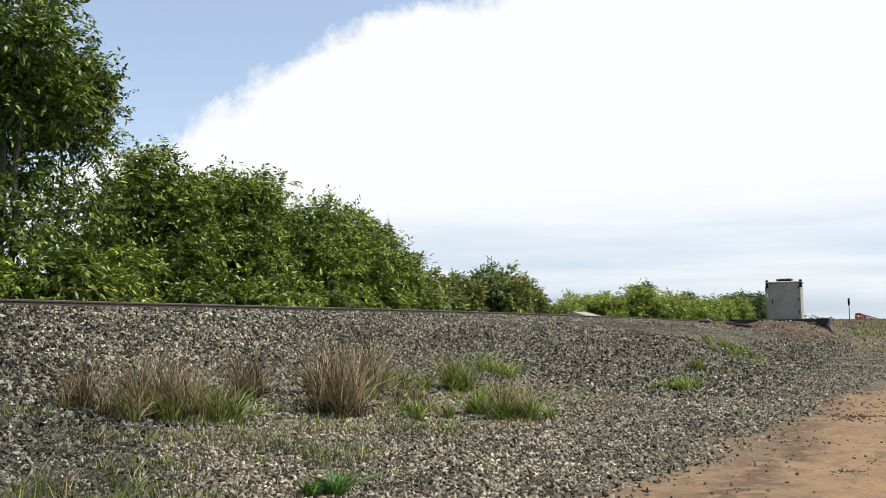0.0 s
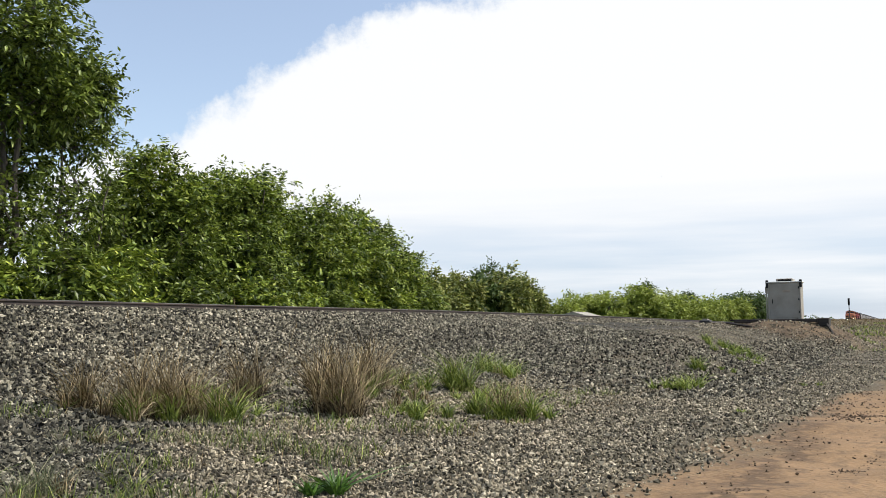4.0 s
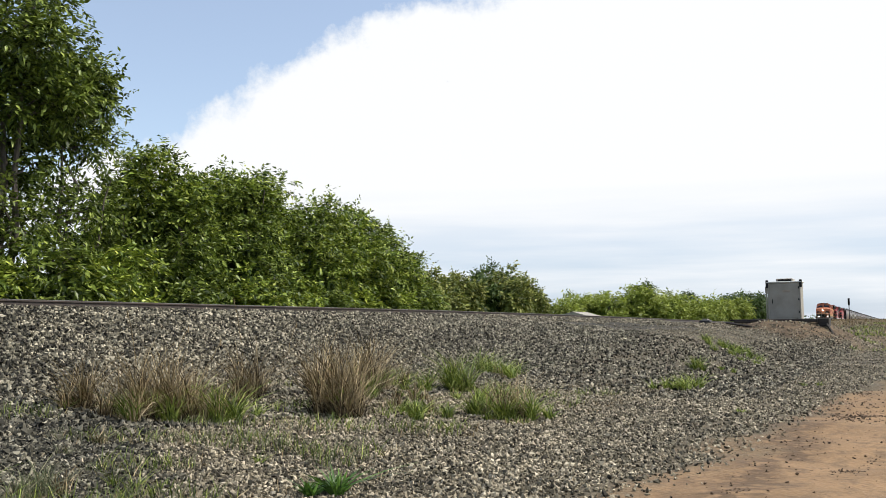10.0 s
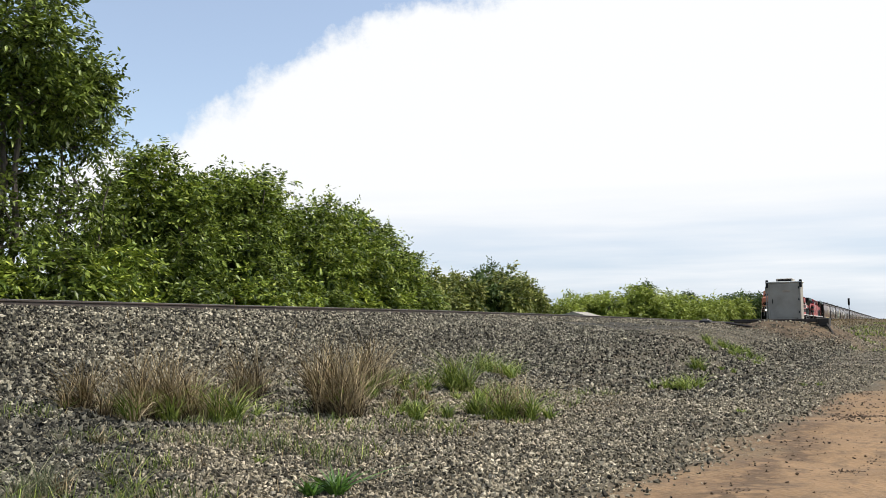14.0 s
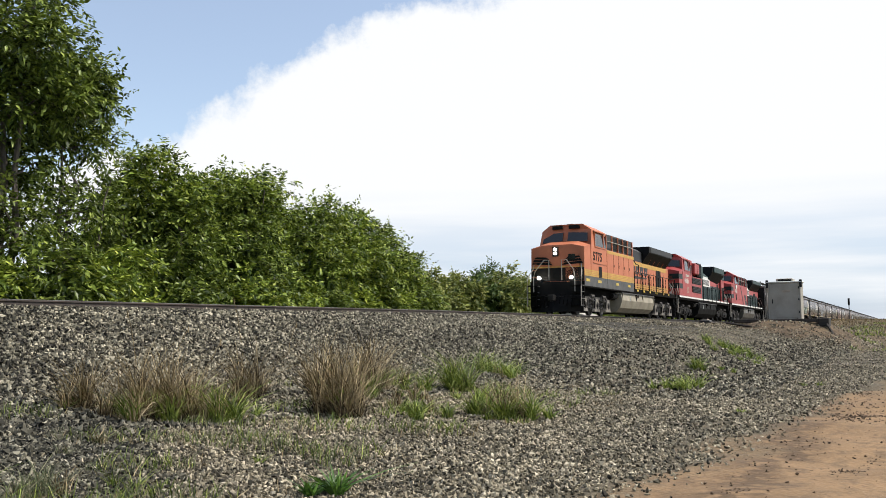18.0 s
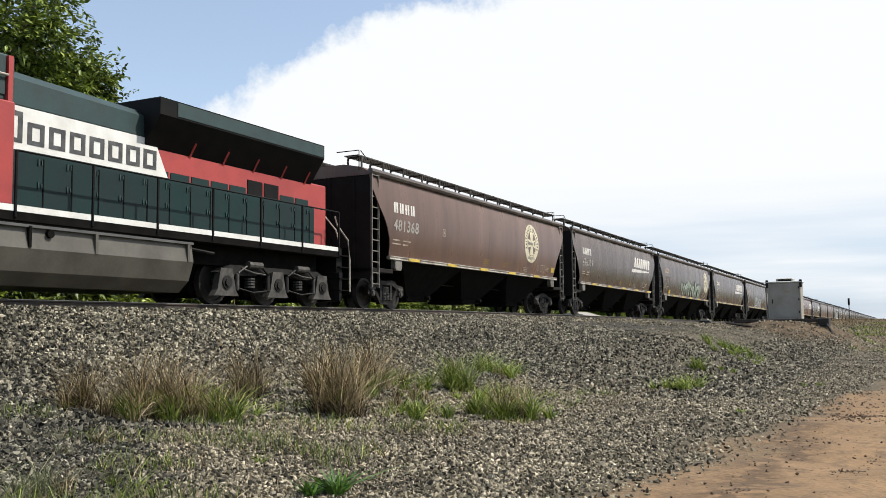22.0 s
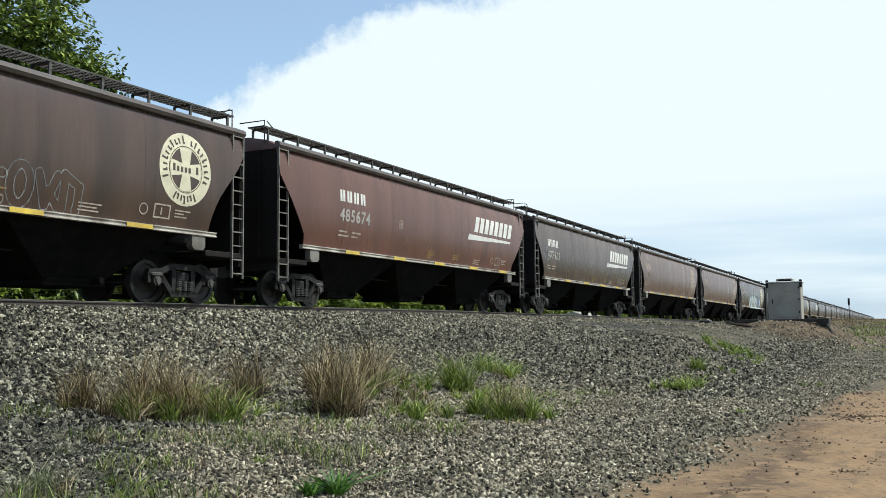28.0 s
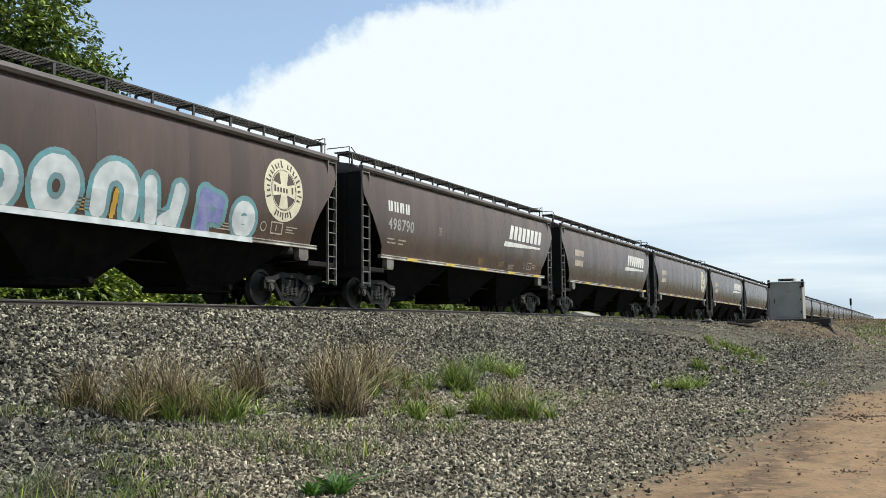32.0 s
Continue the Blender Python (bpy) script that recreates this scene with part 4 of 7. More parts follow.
bm = bmesh.new()
mark_rows = [(11.1, .52), (12.15, .52), (13.2, .52), (14.25, .52)]
for x, h in mark_rows:
    prism(bm, [(x, 2.72), (x + .78, 2.72), (x + 1.05, 2.72 + h), (x + .27, 2.72 + h)], -1.052, -1.03, "y")
prism(bm, [(10.6, 2.38), (15.0, 2.52), (15.05, 2.60), (10.75, 2.60)], -1.052, -1.03, "y")
part("logo_block", bm, M_DKGREY, lead, "dark slanted block logo")
bm = bmesh.new()
for x, h in mark_rows:
    prism(bm, [(x + .35, 2.88), (x + .55, 2.88), (x + .6, 2.97), (x + .4, 2.97)], -1.058, -1.03, "y")
part("logo_gap", bm, M_ORANGE, lead)
part("roof_pipe", made(tube, [(10.3, -1.30, 4.3), (10.9, -1.25, 3.6), (11.5, -1.25, 3.3), (12.2, -1.25, 3.28), (12.25, -1.2, 2.7)], .03, 6), M_BLACK, lead)
proportion(lead, 1.24, 10.5, 1.08)
TRAIN.append((lead, 0.0))


def word_bars(parent, x, z, y, sizes, material, step=.42):
    """Plain open blocks in the place of a company's name."""
    for k, h in enumerate(sizes):
        bm = bmesh.new()
        a, w = x + k * step, step * .78
        t = w * .27
        for x0, x1, z0, z1 in ((a, a + t, z, z + h), (a + w - t, a + w, z, z + h), (a + t, a + w - t, z, z + t * .8), (a + t, a + w - t, z + h - t * .8, z + h)):
            prism(bm, [(x0, z0), (x1, z0), (x1, z1), (x0, z1)], y - .006, y + .01, "y")
        part("name_block", bm, material, parent)


def lines_of_red(L, nose, cab, gmd):
    hy = -1.02
    for z0, z1 in ((2.95, 3.32), (2.25, 2.62)):
        part("green_patch", side_plate(1.06, 2.05, z0, z1, -1.462), M_GREEN, cab, "dark green rectangle")
        part("green_patch", boxes((.972, 1.05, -1.452, -.75, z0, z1)), M_GREEN, nose, "dark green rectangle")
    a, b = (10.2, 14.6) if gmd else (10.3, 14.4)
    part("white_panel", side_plate(a, b + .3, 2.86, 3.68, hy - .018, -.44), M_WHITE, L, "white name panel")
    part("green_panel", side_plate(a, b + 3.9 if gmd else b + 6.2, 1.76, 2.86, hy - .018, 0), M_GREEN, L, "dark green lower panel")
    word_bars(L, a + .05, 3.0, hy - .026, (.60, .44, .44, .44, .44, .44, .44, .44), M_SPRAYBLACK2, .51)
    part("roof_tint", side_plate(a, b + .2, 3.70, 3.76, hy - .01), M_GREENTOP, L)


M_SPRAYBLACK2 = mat("worn_black_lettering", (0.03, 0.03, 0.032), 0.6, 0, (0.08, 0.08, 0.08), 6, 30, 0.3, 0)
M_GREENTOP = mat("weathered_green_grey", (0.018, 0.045, 0.043), 0.55, 0, (0.014, 0.03, 0.03), 2, 20, 0.2, 0.03)
RED = dict(main=M_RED, trim=M_RED, top=M_GREENTOP, hood=M_RED, hoodtop=M_GREENTOP, post=M_RED, wing=M_BLACK, wingside=M_GREENTOP, lamp=LAMP_DIM, lit=False, stripe=M_WHITE,
           tank=M_TANKDK, dusty=False, rail=M_BLACK, low=M_GREENTOP, door=lambda x: M_GREEN)
second, nose, cab = locomotive(RED, True, "red and green freight locomotive with flared radiator, on the track")
lines_of_red(second, nose, cab, True)
digits("number_figure", "4088", .54, 2.65, 2.72, M_STENCIL, cab, on_cab)
word_bars(cab, 3.05, 3.22, -1.466, (.16,) * 5, M_STENCIL, .22)
part("cab_louvre", boxes(*[(3.3, 4.0, -1.472, -1.45, 2.0 + k * .10, 2.05 + k * .10) for k in range(5)]), M_STENCILDIM, cab)
part("green_patch", side_plate(4.9, 5.6, 3.36, 4.1, -1.305, .35), M_GREEN, second, "dark green slanting patch")
for x, z in ((6.3, 3.12), (6.3, 2.45), (8.2, 3.12)):
    part("warning_label", boxes((x, x + .5, -1.412, -1.395, z, z + .14)), M_CREAM, second)
proportion(second, 1.25, 9.5, 1.10)
TRAIN.append((second, 22.3))

third, nose, cab = locomotive(dict(RED, awning=True, tank=M_TANKMID, dusty=False), False, "red and green freight locomotive with white name panel, on the track")
lines_of_red(third, nose, cab, False)
digits("number_figure", "4603", .50, 2.75, 2.84, M_STENCIL, cab, on_cab)
flag = part("flag_panel", side_plate(2.95, 3.85, 3.22, 3.56, -1.464), M_WHITE, cab, "small green, white and red panel")
part("flag_stripe", side_plate(2.95, 3.2, 3.22, 3.56, -1.470), M_GREEN, flag)
part("cab_door", boxes((3.22, 3.72, -1.475, -1.45, 2.10, 2.66)), M_BLACK, cab)
part("green_sweep", side_plate(7.3, 7.7, 1.78, 3.45, -1.462, -1.4), M_GREEN, third, "dark green slanting stripe")
part("green_sweep", side_plate(8.9, 9.9, 1.78, 2.75, -1.462, -.7), M_GREEN, third, "dark green slanting stripe")
part("rubbing_strip", boxes((2.35, 4.55, -1.49, -1.455, 2.74, 2.78), (5.2, 9.9, -1.49, -1.455, 2.2, 2.24)), M_RED, cab)
proportion(third, 1.22, 10.5, 1.08)
TRAIN.append((third, 44.93))

# ---- covered hopper wagons; x runs from the leading coupler (0) to the trailing one (LONG) ----
LENGTH = {"curved": 19.2, "angular": 18.0, "red": 18.8}
LONG, END = 18.0, 0.71
SIDE_Z = [1.66, 1.95, 2.25, 2.55, 2.85, 3.15, 3.45, 3.70, 3.92, 4.06, 4.14]


def side_y(z):
    return float(np.interp(z, [1.5, 1.66, 2.2, 2.8, 3.4, 3.9, 4.14, 4.3], [1.44, 1.45, 1.555, 1.61, 1.60, 1.54, 1.475, 1.45]))


def notch(kind, z):
    """How far the side sheet stops short of the wagon's end at the height z."""
    if kind == "curved":
        return float(np.interp(z, [1.66, 2.0, 2.4, 2.8, 3.2, 3.5, 3.75, 4.14], [1.20, 1.16, 1.02, .72, .36, .14, .02, 0]))
    return float(np.interp(z, [1.66, 1.9, 3.45, 4.14], [1.26, 1.26, .02, 0]))


def sheet_bm(kind, xa, xb, s):
    """One pressed side sheet between two seams; the outer ones follow the notch of the ends."""
    bm = bmesh.new()
    rows = []
    for d in (0.0, 0.03, 0.0):
        for z in SIDE_Z:
            lo, hi = max(xa, END + notch(kind, z)), min(xb, LONG - END - notch(kind, z))
            rows.append([bm.verts.new((x, s * (side_y(z) - d), z)) for x in (lo, hi)])
    n = len(SIDE_Z)
    for k in range(n - 1):
        a, b = rows[k], rows[k + 1]
        f = bm.faces.new((a[0], a[1], b[1], b[0]) if s < 0 else (a[0], b[0], b[1], a[1]))
        f.smooth = True
        c, e = rows[n + k], rows[n + k + 1]
        g, h = rows[2 * n + k], rows[2 * n + k + 1]
        bm.faces.new((c[0], e[0], e[1], c[1]) if s < 0 else (c[0], c[1], e[1], e[0]))
        bm.faces.new((g[0], h[0], e[0], c[0])); bm.faces.new((g[1], c[1], e[1], h[1]))
    return bm


def ladder_bm(x, s, top=4.25):
    bm = bmesh.new()
    for dx in (-.20, .20):
        box(bm, x + dx - .018, x + dx + .018, s * 1.50, s * 1.56, .62, top)
    z = .72
    while z < top - .1:
        box(bm, x - .2, x + .2, s * 1.52, s * 1.55, z, z + .03)
        z += .34
    return bm


def bay_bm(x):
    """A discharge bay: four sloping sheets that narrow to the gate."""
    bm = bmesh.new()
    top = [(x - 2.35, -1.46, 1.60), (x + 2.35, -1.46, 1.60), (x + 2.35, 1.46, 1.60), (x - 2.35, 1.46, 1.60)]
    low = [(x - .75, -.70, .42), (x + .75, -.70, .42), (x + .75, .70, .42), (x - .75, .70, .42)]
    a = [bm.verts.new(p) for p in top]; b = [bm.verts.new(p) for p in low]
    for i in range(4):
        bm.faces.new((a[i], b[i], b[(i + 1) % 4], a[(i + 1) % 4]))
    bm.faces.new(a); bm.faces.new(b[::-1])
    bmesh.ops.recalc_face_normals(bm, faces=bm.faces)
    return bm


def gate_bm(x):
    bm = bmesh.new()
    box(bm, x - .8, x + .8, -.75, .75, .30, .42, .02)
    box(bm, x - .75, x + .75, -.78, -.70, .40, .46); cyl(bm, (x + .5, -.85, .43), "y", .07, .25, 8)
    return bm


def running_board_bm(s):
    """A grating walkway on the roof with its brackets and end handrails."""
    bm = bmesh.new()
    y0, y1 = s * .62, s * 1.12
    a, b = END - .1, LONG - END + .1
    for k in range(7):
        y = y0 + (y1 - y0) * k / 6
        box(bm, a, b, y - .012, y + .012, 4.74, 4.78)
    x = a
    while x < b:
        box(bm, x, x + .03, min(y0, y1), max(y0, y1), 4.745, 4.775)
        x += .16
    x = a + .2
    while x < b:
        box(bm, x - .03, x + .03, min(y0, y1), max(y0, y1), 4.70, 4.74)
        for y in (y0, y1):
            box(bm, x - .03, x + .03, y - .02, y + .02, 4.36, 4.72)
        x += 1.35
    return bm


def roof_bm():
    bm = bmesh.new()
    prism(bm, [(-1.47, 4.14), (-1.47, 4.22), (-1.15, 4.40), (-.55, 4.52), (.55, 4.52), (1.15, 4.40), (1.47, 4.22), (1.47, 4.14)], END, LONG - END, "x")
    return bm


def chord_bm(s):
    bm = bmesh.new()
    prof = [(1.44, 4.14), (1.56, 4.16), (1.60, 4.23), (1.585, 4.30), (1.52, 4.345), (1.44, 4.33)]
    prism(bm, [(s * a, b) for a, b in prof], END - .02, LONG - END + .02, "x")
    return bm


def sill_bm(s):
    bm = bmesh.new()
    prism(bm, [(s * 1.46, 1.555), (s * 1.60, 1.555), (s * 1.60, 1.575), (s * 1.575, 1.585), (s * 1.575, 1.625), (s * 1.60, 1.64), (s * 1.60, 1.665), (s * 1.46, 1.665)], END + 1.05, LONG - END - 1.05, "x")
    return bm


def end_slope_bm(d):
    """The sloping end sheet with its stiffeners; the shade under the roof is put into its colour."""
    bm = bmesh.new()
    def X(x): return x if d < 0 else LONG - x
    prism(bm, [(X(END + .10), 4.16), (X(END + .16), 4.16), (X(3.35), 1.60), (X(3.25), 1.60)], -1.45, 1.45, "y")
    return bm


def end_plate_bm(d):
    bm = bmesh.new()
    def X(x): return x if d < 0 else LONG - x
    prism(bm, [(X(END + .02), 4.14), (X(END + .05), 4.14), (X(END + .05), 1.24), (X(END + .02), 1.24)], -1.40, 1.40, "y")
    return bm


def end_post_bm(d, y):
    bm = bmesh.new()
    def X(x): return x if d < 0 else LONG - x
    prism(bm, [(X(END - .04), 4.10), (X(END + .02), 4.10), (X(END + .02), 1.24), (X(END - .04), 1.24)], y - .04, y + .04, "y")
    return bm


def end_frame_bm(d):
    bm = bmesh.new()
    def X(x): return x if d < 0 else LONG - x
    x0, x1 = sorted((X(END), X(END + 1.35)))
    box(bm, x0, x1, -1.52, 1.52, 1.10, 1.24, .015)
    x0, x1 = sorted((X(END), X(END + .12)))
    box(bm, x0, x1, -1.5, 1.5, .92, 1.24)
    for s in (-1, 1):
        x0, x1 = sorted((X(END + .02), X(END + .10)))
        box(bm, x0, x1, s * 1.40, s * 1.50, 1.24, 4.16)
    x0, x1 = sorted((X(END), X(2.9)))
    box(bm, x0, x1, -.35, .35, .86, 1.18)
    return bm


def brake_gear_bm():
    bm = bmesh.new()
    cyl(bm, (LONG - 2.0, -.55, 1.55), "x", .16, .75, 12)
    tube(bm, [(LONG - 2.6, -.5, 1.3), (LONG - 3.4, -.7, 1.0), (LONG - 6, -.7, .95), (3.2, -.7, .95)], .02, 5)
    cyl(bm, (LONG - END + .07, -.55, 2.1), "x", .28, .03, 16)
    return bm


def pad_bm(x, s):
    bm = bmesh.new()
    prism(bm, [(x - .22, 1.55), (x + .22, 1.55), (x + .22, 1.30), (x + .15, 1.22), (x - .15, 1.22), (x - .22, 1.30)], s * 1.40, s * 1.57, "y")
    return bm


def hatch_bm(x0, x1):
    bm = bmesh.new()
    prism(bm, [(-.33, 4.5), (-.33, 4.60), (-.2, 4.66), (.2, 4.66), (.33, 4.60), (.33, 4.5)], x0, x1, "x")
    box(bm, (x0 + x1) / 2 - .04, (x0 + x1) / 2 + .04, -.40, .40, 4.60, 4.68)
    return bm


def end_rail_bm(d):
    bm = bmesh.new()
    def X(x): return x if d < 0 else LONG - x
    for s in (-1, 1):
        tube(bm, [(X(END - .05), s * 1.12, 4.30), (X(END - .05), s * 1.12, 4.92), (X(END - .05), s * .3, 4.92)], .018, 5)
        tube(bm, [(X(END + .35), s * 1.12, 4.75), (X(END + .05), s * 1.12, 4.92)], .016, 5)
    return bm


def hopper(kind, paint, label, fine=True, long=18.0):
    global LONG
    LONG = long
    mid = long / 2
    car = tagged(new("hopper_wagon"), label, "wagon", "wagons of the grain train")
    seams = [END, mid - 5.5, mid - 2.75, mid, mid + 2.75, mid + 5.5, LONG - END] if fine else [END, mid, LONG - END]
    for xa, xb in zip(seams, seams[1:]):
        part("side_sheet", sheet_bm(kind, xa + .0015, xb - .0015, -1), paint, car, smooth_shade=False)
    part("side_sheet", sheet_bm(kind, END, LONG - END, 1), paint, car)
    part("roof", roof_bm(), paint, car)
    for s in (-1, 1):
        part("top_chord", chord_bm(s), M_CHORD, car, "rounded top chord with its sheen painted in")
        part("side_sill", sill_bm(s), M_CHALK, car, "pale worn side sill")
        part("running_board", running_board_bm(s), M_LADDERDK, car, "dark grating walkway")
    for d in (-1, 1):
        # end sheets, plates and platforms take the shade-dark brown, not the wagon's paint
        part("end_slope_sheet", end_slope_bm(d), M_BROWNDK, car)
        part("end_plate", end_plate_bm(d), M_BROWNDK, car, "end plate coloured dark as its shade")
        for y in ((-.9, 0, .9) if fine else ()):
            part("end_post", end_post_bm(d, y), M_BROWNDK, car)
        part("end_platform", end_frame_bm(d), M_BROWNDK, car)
        part("coupler", coupler_bm(mid + d * (mid - END), mid + d * (mid - .02)), M_TRUCKDK, car)
        for s in ((-1, 1) if fine else (-1,)):
            part("ladder", ladder_bm(mid + d * (mid - END - .22), s), M_LADDER, car, "narrow steel ladder")
        part("end_handrail", end_rail_bm(d), M_TRUCKDK, car)
        freight_truck(car, mid + d * (mid - 2.33))
    # bays, gates and centre sill carry the underside shade in their colour
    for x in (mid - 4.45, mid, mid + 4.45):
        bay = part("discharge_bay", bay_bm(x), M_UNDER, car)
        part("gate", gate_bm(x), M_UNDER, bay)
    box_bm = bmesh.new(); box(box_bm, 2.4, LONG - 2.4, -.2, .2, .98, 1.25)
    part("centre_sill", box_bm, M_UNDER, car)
    if fine:
        part("brake_gear", brake_gear_bm(), M_TRUCKDK, car)
        for x in (2.35, LONG - 2.35):
            for s in (-1, 1):
                part("jacking_pad", pad_bm(x, s), M_LADDER, car)
        for k in range(5):
            part("roof_hatch", hatch_bm(mid - 7.4 + k * 3.0, mid - 4.6 + k * 3.0), paint, car)
    return car


# ---- lettering and shapes on the sides ----
def on_side(bm, lift=0.006):
    """Lay a flat mesh in the xz plane on the bulged side sheet, creased where the sheet is creased."""
    lo, hi = min(v.co.z for v in bm.verts), max(v.co.z for v in bm.verts)
    for z in SIDE_Z:
        if lo < z < hi:
            bmesh.ops.bisect_plane(bm, geom=bm.verts[:] + bm.edges[:] + bm.faces[:], plane_co=(0, 0, z), plane_no=(0, 0, 1))
    knots = [side_y(z) for z in SIDE_Z]
    for v in bm.verts:
        v.co.y = -float(np.interp(v.co.z, SIDE_Z, knots)) - lift
    return bm


def poly(bm, pts):
    bm.faces.new([bm.verts.new((p[0], 0, p[1])) for p in pts])


def painted(name, bm, material, parent, label=""):
    """Lay flat bars on the side and make each loose one a part of its own."""
    bm.faces.ensure_lookup_table()
    left = set(bm.faces)
    while left:
        todo, island = [left.pop()], []
        while todo:
            f = todo.pop()
            island.append(f)
            near = {g for v in f.verts for g in v.link_faces} & left
            left -= near
            todo += near
        one = bmesh.new()
        got = {}
        for f in island:
            one.faces.new([got.setdefault(v, one.verts.new(v.co)) if v not in got else got[v] for v in f.verts])
        part(name, on_side(one), material, parent, label)
    bm.free()


def slabs(bm, x, z, rows, h, gap, w):
    """Small bars that stand for stencilled lines too fine to read."""
    for k, frac in enumerate(rows):
        poly(bm, [(x, z - k * gap), (x + w * frac, z - k * gap), (x + w * frac, z - k * gap + h), (x, z - k * gap + h)])


def mark_blocks(bm, x, z, n, w, h, lean=0.0, gap=0.25):
    """A row of plain upright bars in the place of a company's initials, two to each place."""
    step = w / n
    for i in range(n):
        for a, b in ((x + i * step, x + i * step + step * (1 - gap) * .42), (x + i * step + step * (1 - gap) * .58, x + (i + 1) * step - step * gap)):
            poly(bm, [(a, z), (b, z), (b + lean * h, z + h), (a + lean * h, z + h)])


def ring(bm, cx, cz, r0, r1, a0=0.0, a1=2 * math.pi, n=40, sx=1.0):
    p, q = [], []
    for k in range(n + 1):
        a = a0 + (a1 - a0) * k / n
        p.append(bm.verts.new((cx + sx * r0 * math.cos(a), 0, cz + r0 * math.sin(a))))
        q.append(bm.verts.new((cx + sx * r1 * math.cos(a), 0, cz + r1 * math.sin(a))))
    for k in range(n):
        bm.faces.new((p[k], p[k + 1], q[k + 1], q[k]))


def emblem(car, x, z, worn):
    """A round cream device: a band with dark bars in place of its lettering, and a flared cross."""
    ink = M_STENCILDIM if worn else M_CREAM
    e = bmesh.new()
    ring(e, x, z, .545, .84, n=48)
    band = part("emblem", on_side(e), ink, car, "round cream emblem with a cross")
    e = bmesh.new()
    for a0, a1, n in ((math.radians(205), math.radians(-25), 20), (math.radians(238), math.radians(302), 7)):
        for k in range(n):
            a = a0 + (a1 - a0) * (k + .5) / n
            if n == 20 and k == 10:
                continue
            r0, r1 = (.60, .735) if k % 3 else (.60, .785)
            ring(e, x, z, r0, r1, a - .035, a + .030, 1)
            if k % 2:
                ring(e, x, z, r0, r0 + .045, a - .085, a - .03, 1)
    part("band_bar", on_side(e, .010), M_BROWN, band)
    e = bmesh.new()
    ring(e, x, z, .50, .525, n=40)
    for k in range(4):
        c, s = round(math.cos(k * math.pi / 2)), round(math.sin(k * math.pi / 2))
        pts = [(.13, -.13), (.50, -.20), (.53, 0), (.50, .20), (.13, .13)]
        poly(e, [(x + c * u - s * v, z + s * u + c * v) for u, v in pts])
    poly(e, [(x - .13, z - .13), (x + .13, z - .13), (x + .13, z + .13), (x - .13, z + .13)])
    part("cross", on_side(e), ink, band)
    e = bmesh.new()
    for k in range(7):
        if k != 5:
            a = x - .42 + k * .125
            poly(e, [(a, z - .07), (a + .075, z - .07), (a + .075, z + (.10 if k in (0, 6) else .05)), (a, z + (.10 if k in (0, 6) else .05))])
    part("band_bar", on_side(e, .010), M_BROWN, band)


def logo(car, x, z):
    for i in range(4):
        e = bmesh.new()
        mark_blocks(e, x + i * .93, z, 1, .93, .60, .45, .15)
        part("logo_block", on_side(e), M_STENCIL, car, "white slanted bars")
    e = bmesh.new()
    poly(e, [(x - .45, z - .12), (x + 3.6, z - .12), (x + 3.55, z - .20), (x - .58, z - .34)])
    part("logo_bar", on_side(e), M_STENCIL, car, "white tapering bar")


def stencils(car, number, long, x, dim=False):
    ink = M_STENCILDIM if dim else M_STENCIL
    e = bmesh.new()
    mark_blocks(e, x, 3.08, 4, 1.5, .34, 0, .30)
    painted("reporting_mark", e, ink, car, "stencilled bar")
    digits("number_figure", number, .50, x, 2.52, ink, car, on_side)
    e = bmesh.new()
    slabs(e, x, 2.18, (.8, 1), .045, .12, .55); slabs(e, x + .7, 2.18, (1, .7), .045, .12, .5)
    b0 = x + 3.5
    for a, b in (((b0, 2.60), (b0 + .22, 2.63)), ((b0, 2.83), (b0 + .22, 2.86)), ((b0, 2.63), (b0 + .03, 2.83)), ((b0 + .19, 2.63), (b0 + .22, 2.83)), ((b0 + .08, 2.68), (b0 + .14, 2.78))):
        poly(e, [a, (b[0], a[1]), b, (a[0], b[1])])
    r0 = long - 18
    slabs(e, r0 + 12.2, 1.92, (1, .8, .9), .03, .07, .6); slabs(e, r0 + 14.9, 2.05, (1, .6, .8), .03, .07, .5)
    ring(e, r0 + 13.95, 2.0, .10, .13, n=16)
    for a, b in (((r0 + 14.25, 1.84), (r0 + 14.29, 2.16)), ((r0 + 14.72, 1.84), (r0 + 14.76, 2.16)), ((r0 + 14.29, 1.84), (r0 + 14.72, 1.875)), ((r0 + 14.29, 2.125), (r0 + 14.72, 2.16)), ((r0 + 14.46, 1.92), (r0 + 14.50, 2.08))):
        poly(e, [a, (b[0], a[1]), b, (a[0], b[1])])
    painted("data_stencil", e, M_STENCILDIM, car, "small pale stencil bar")
    e = bmesh.new()
    slabs(e, 9.2, 2.0, (1, .8, 1, .6), .03, .07, .6); slabs(e, 11.2, 1.98, (1, .7, .9), .03, .07, .55)
    painted("inspection_stencil", e, M_YELLOWDIM, car, "small yellow stencil bar")


M_YELLOWDIM = mat("worn_yellow_stencil", (0.30, 0.18, 0.04), 0.6, 0, (0.2, 0.12, 0.04), 4, 40, 0.3, 0)


def reflectors(car, offset):
    for k in range(5):
        x = 3.0 + offset + k * 2.85
        if x < 16.0:
            e = bmesh.new(); box(e, x, x + .75, -1.606, -1.600, 1.56, 1.655)
            part("reflector", e, M_REFLECT, car, "yellow reflective strip")


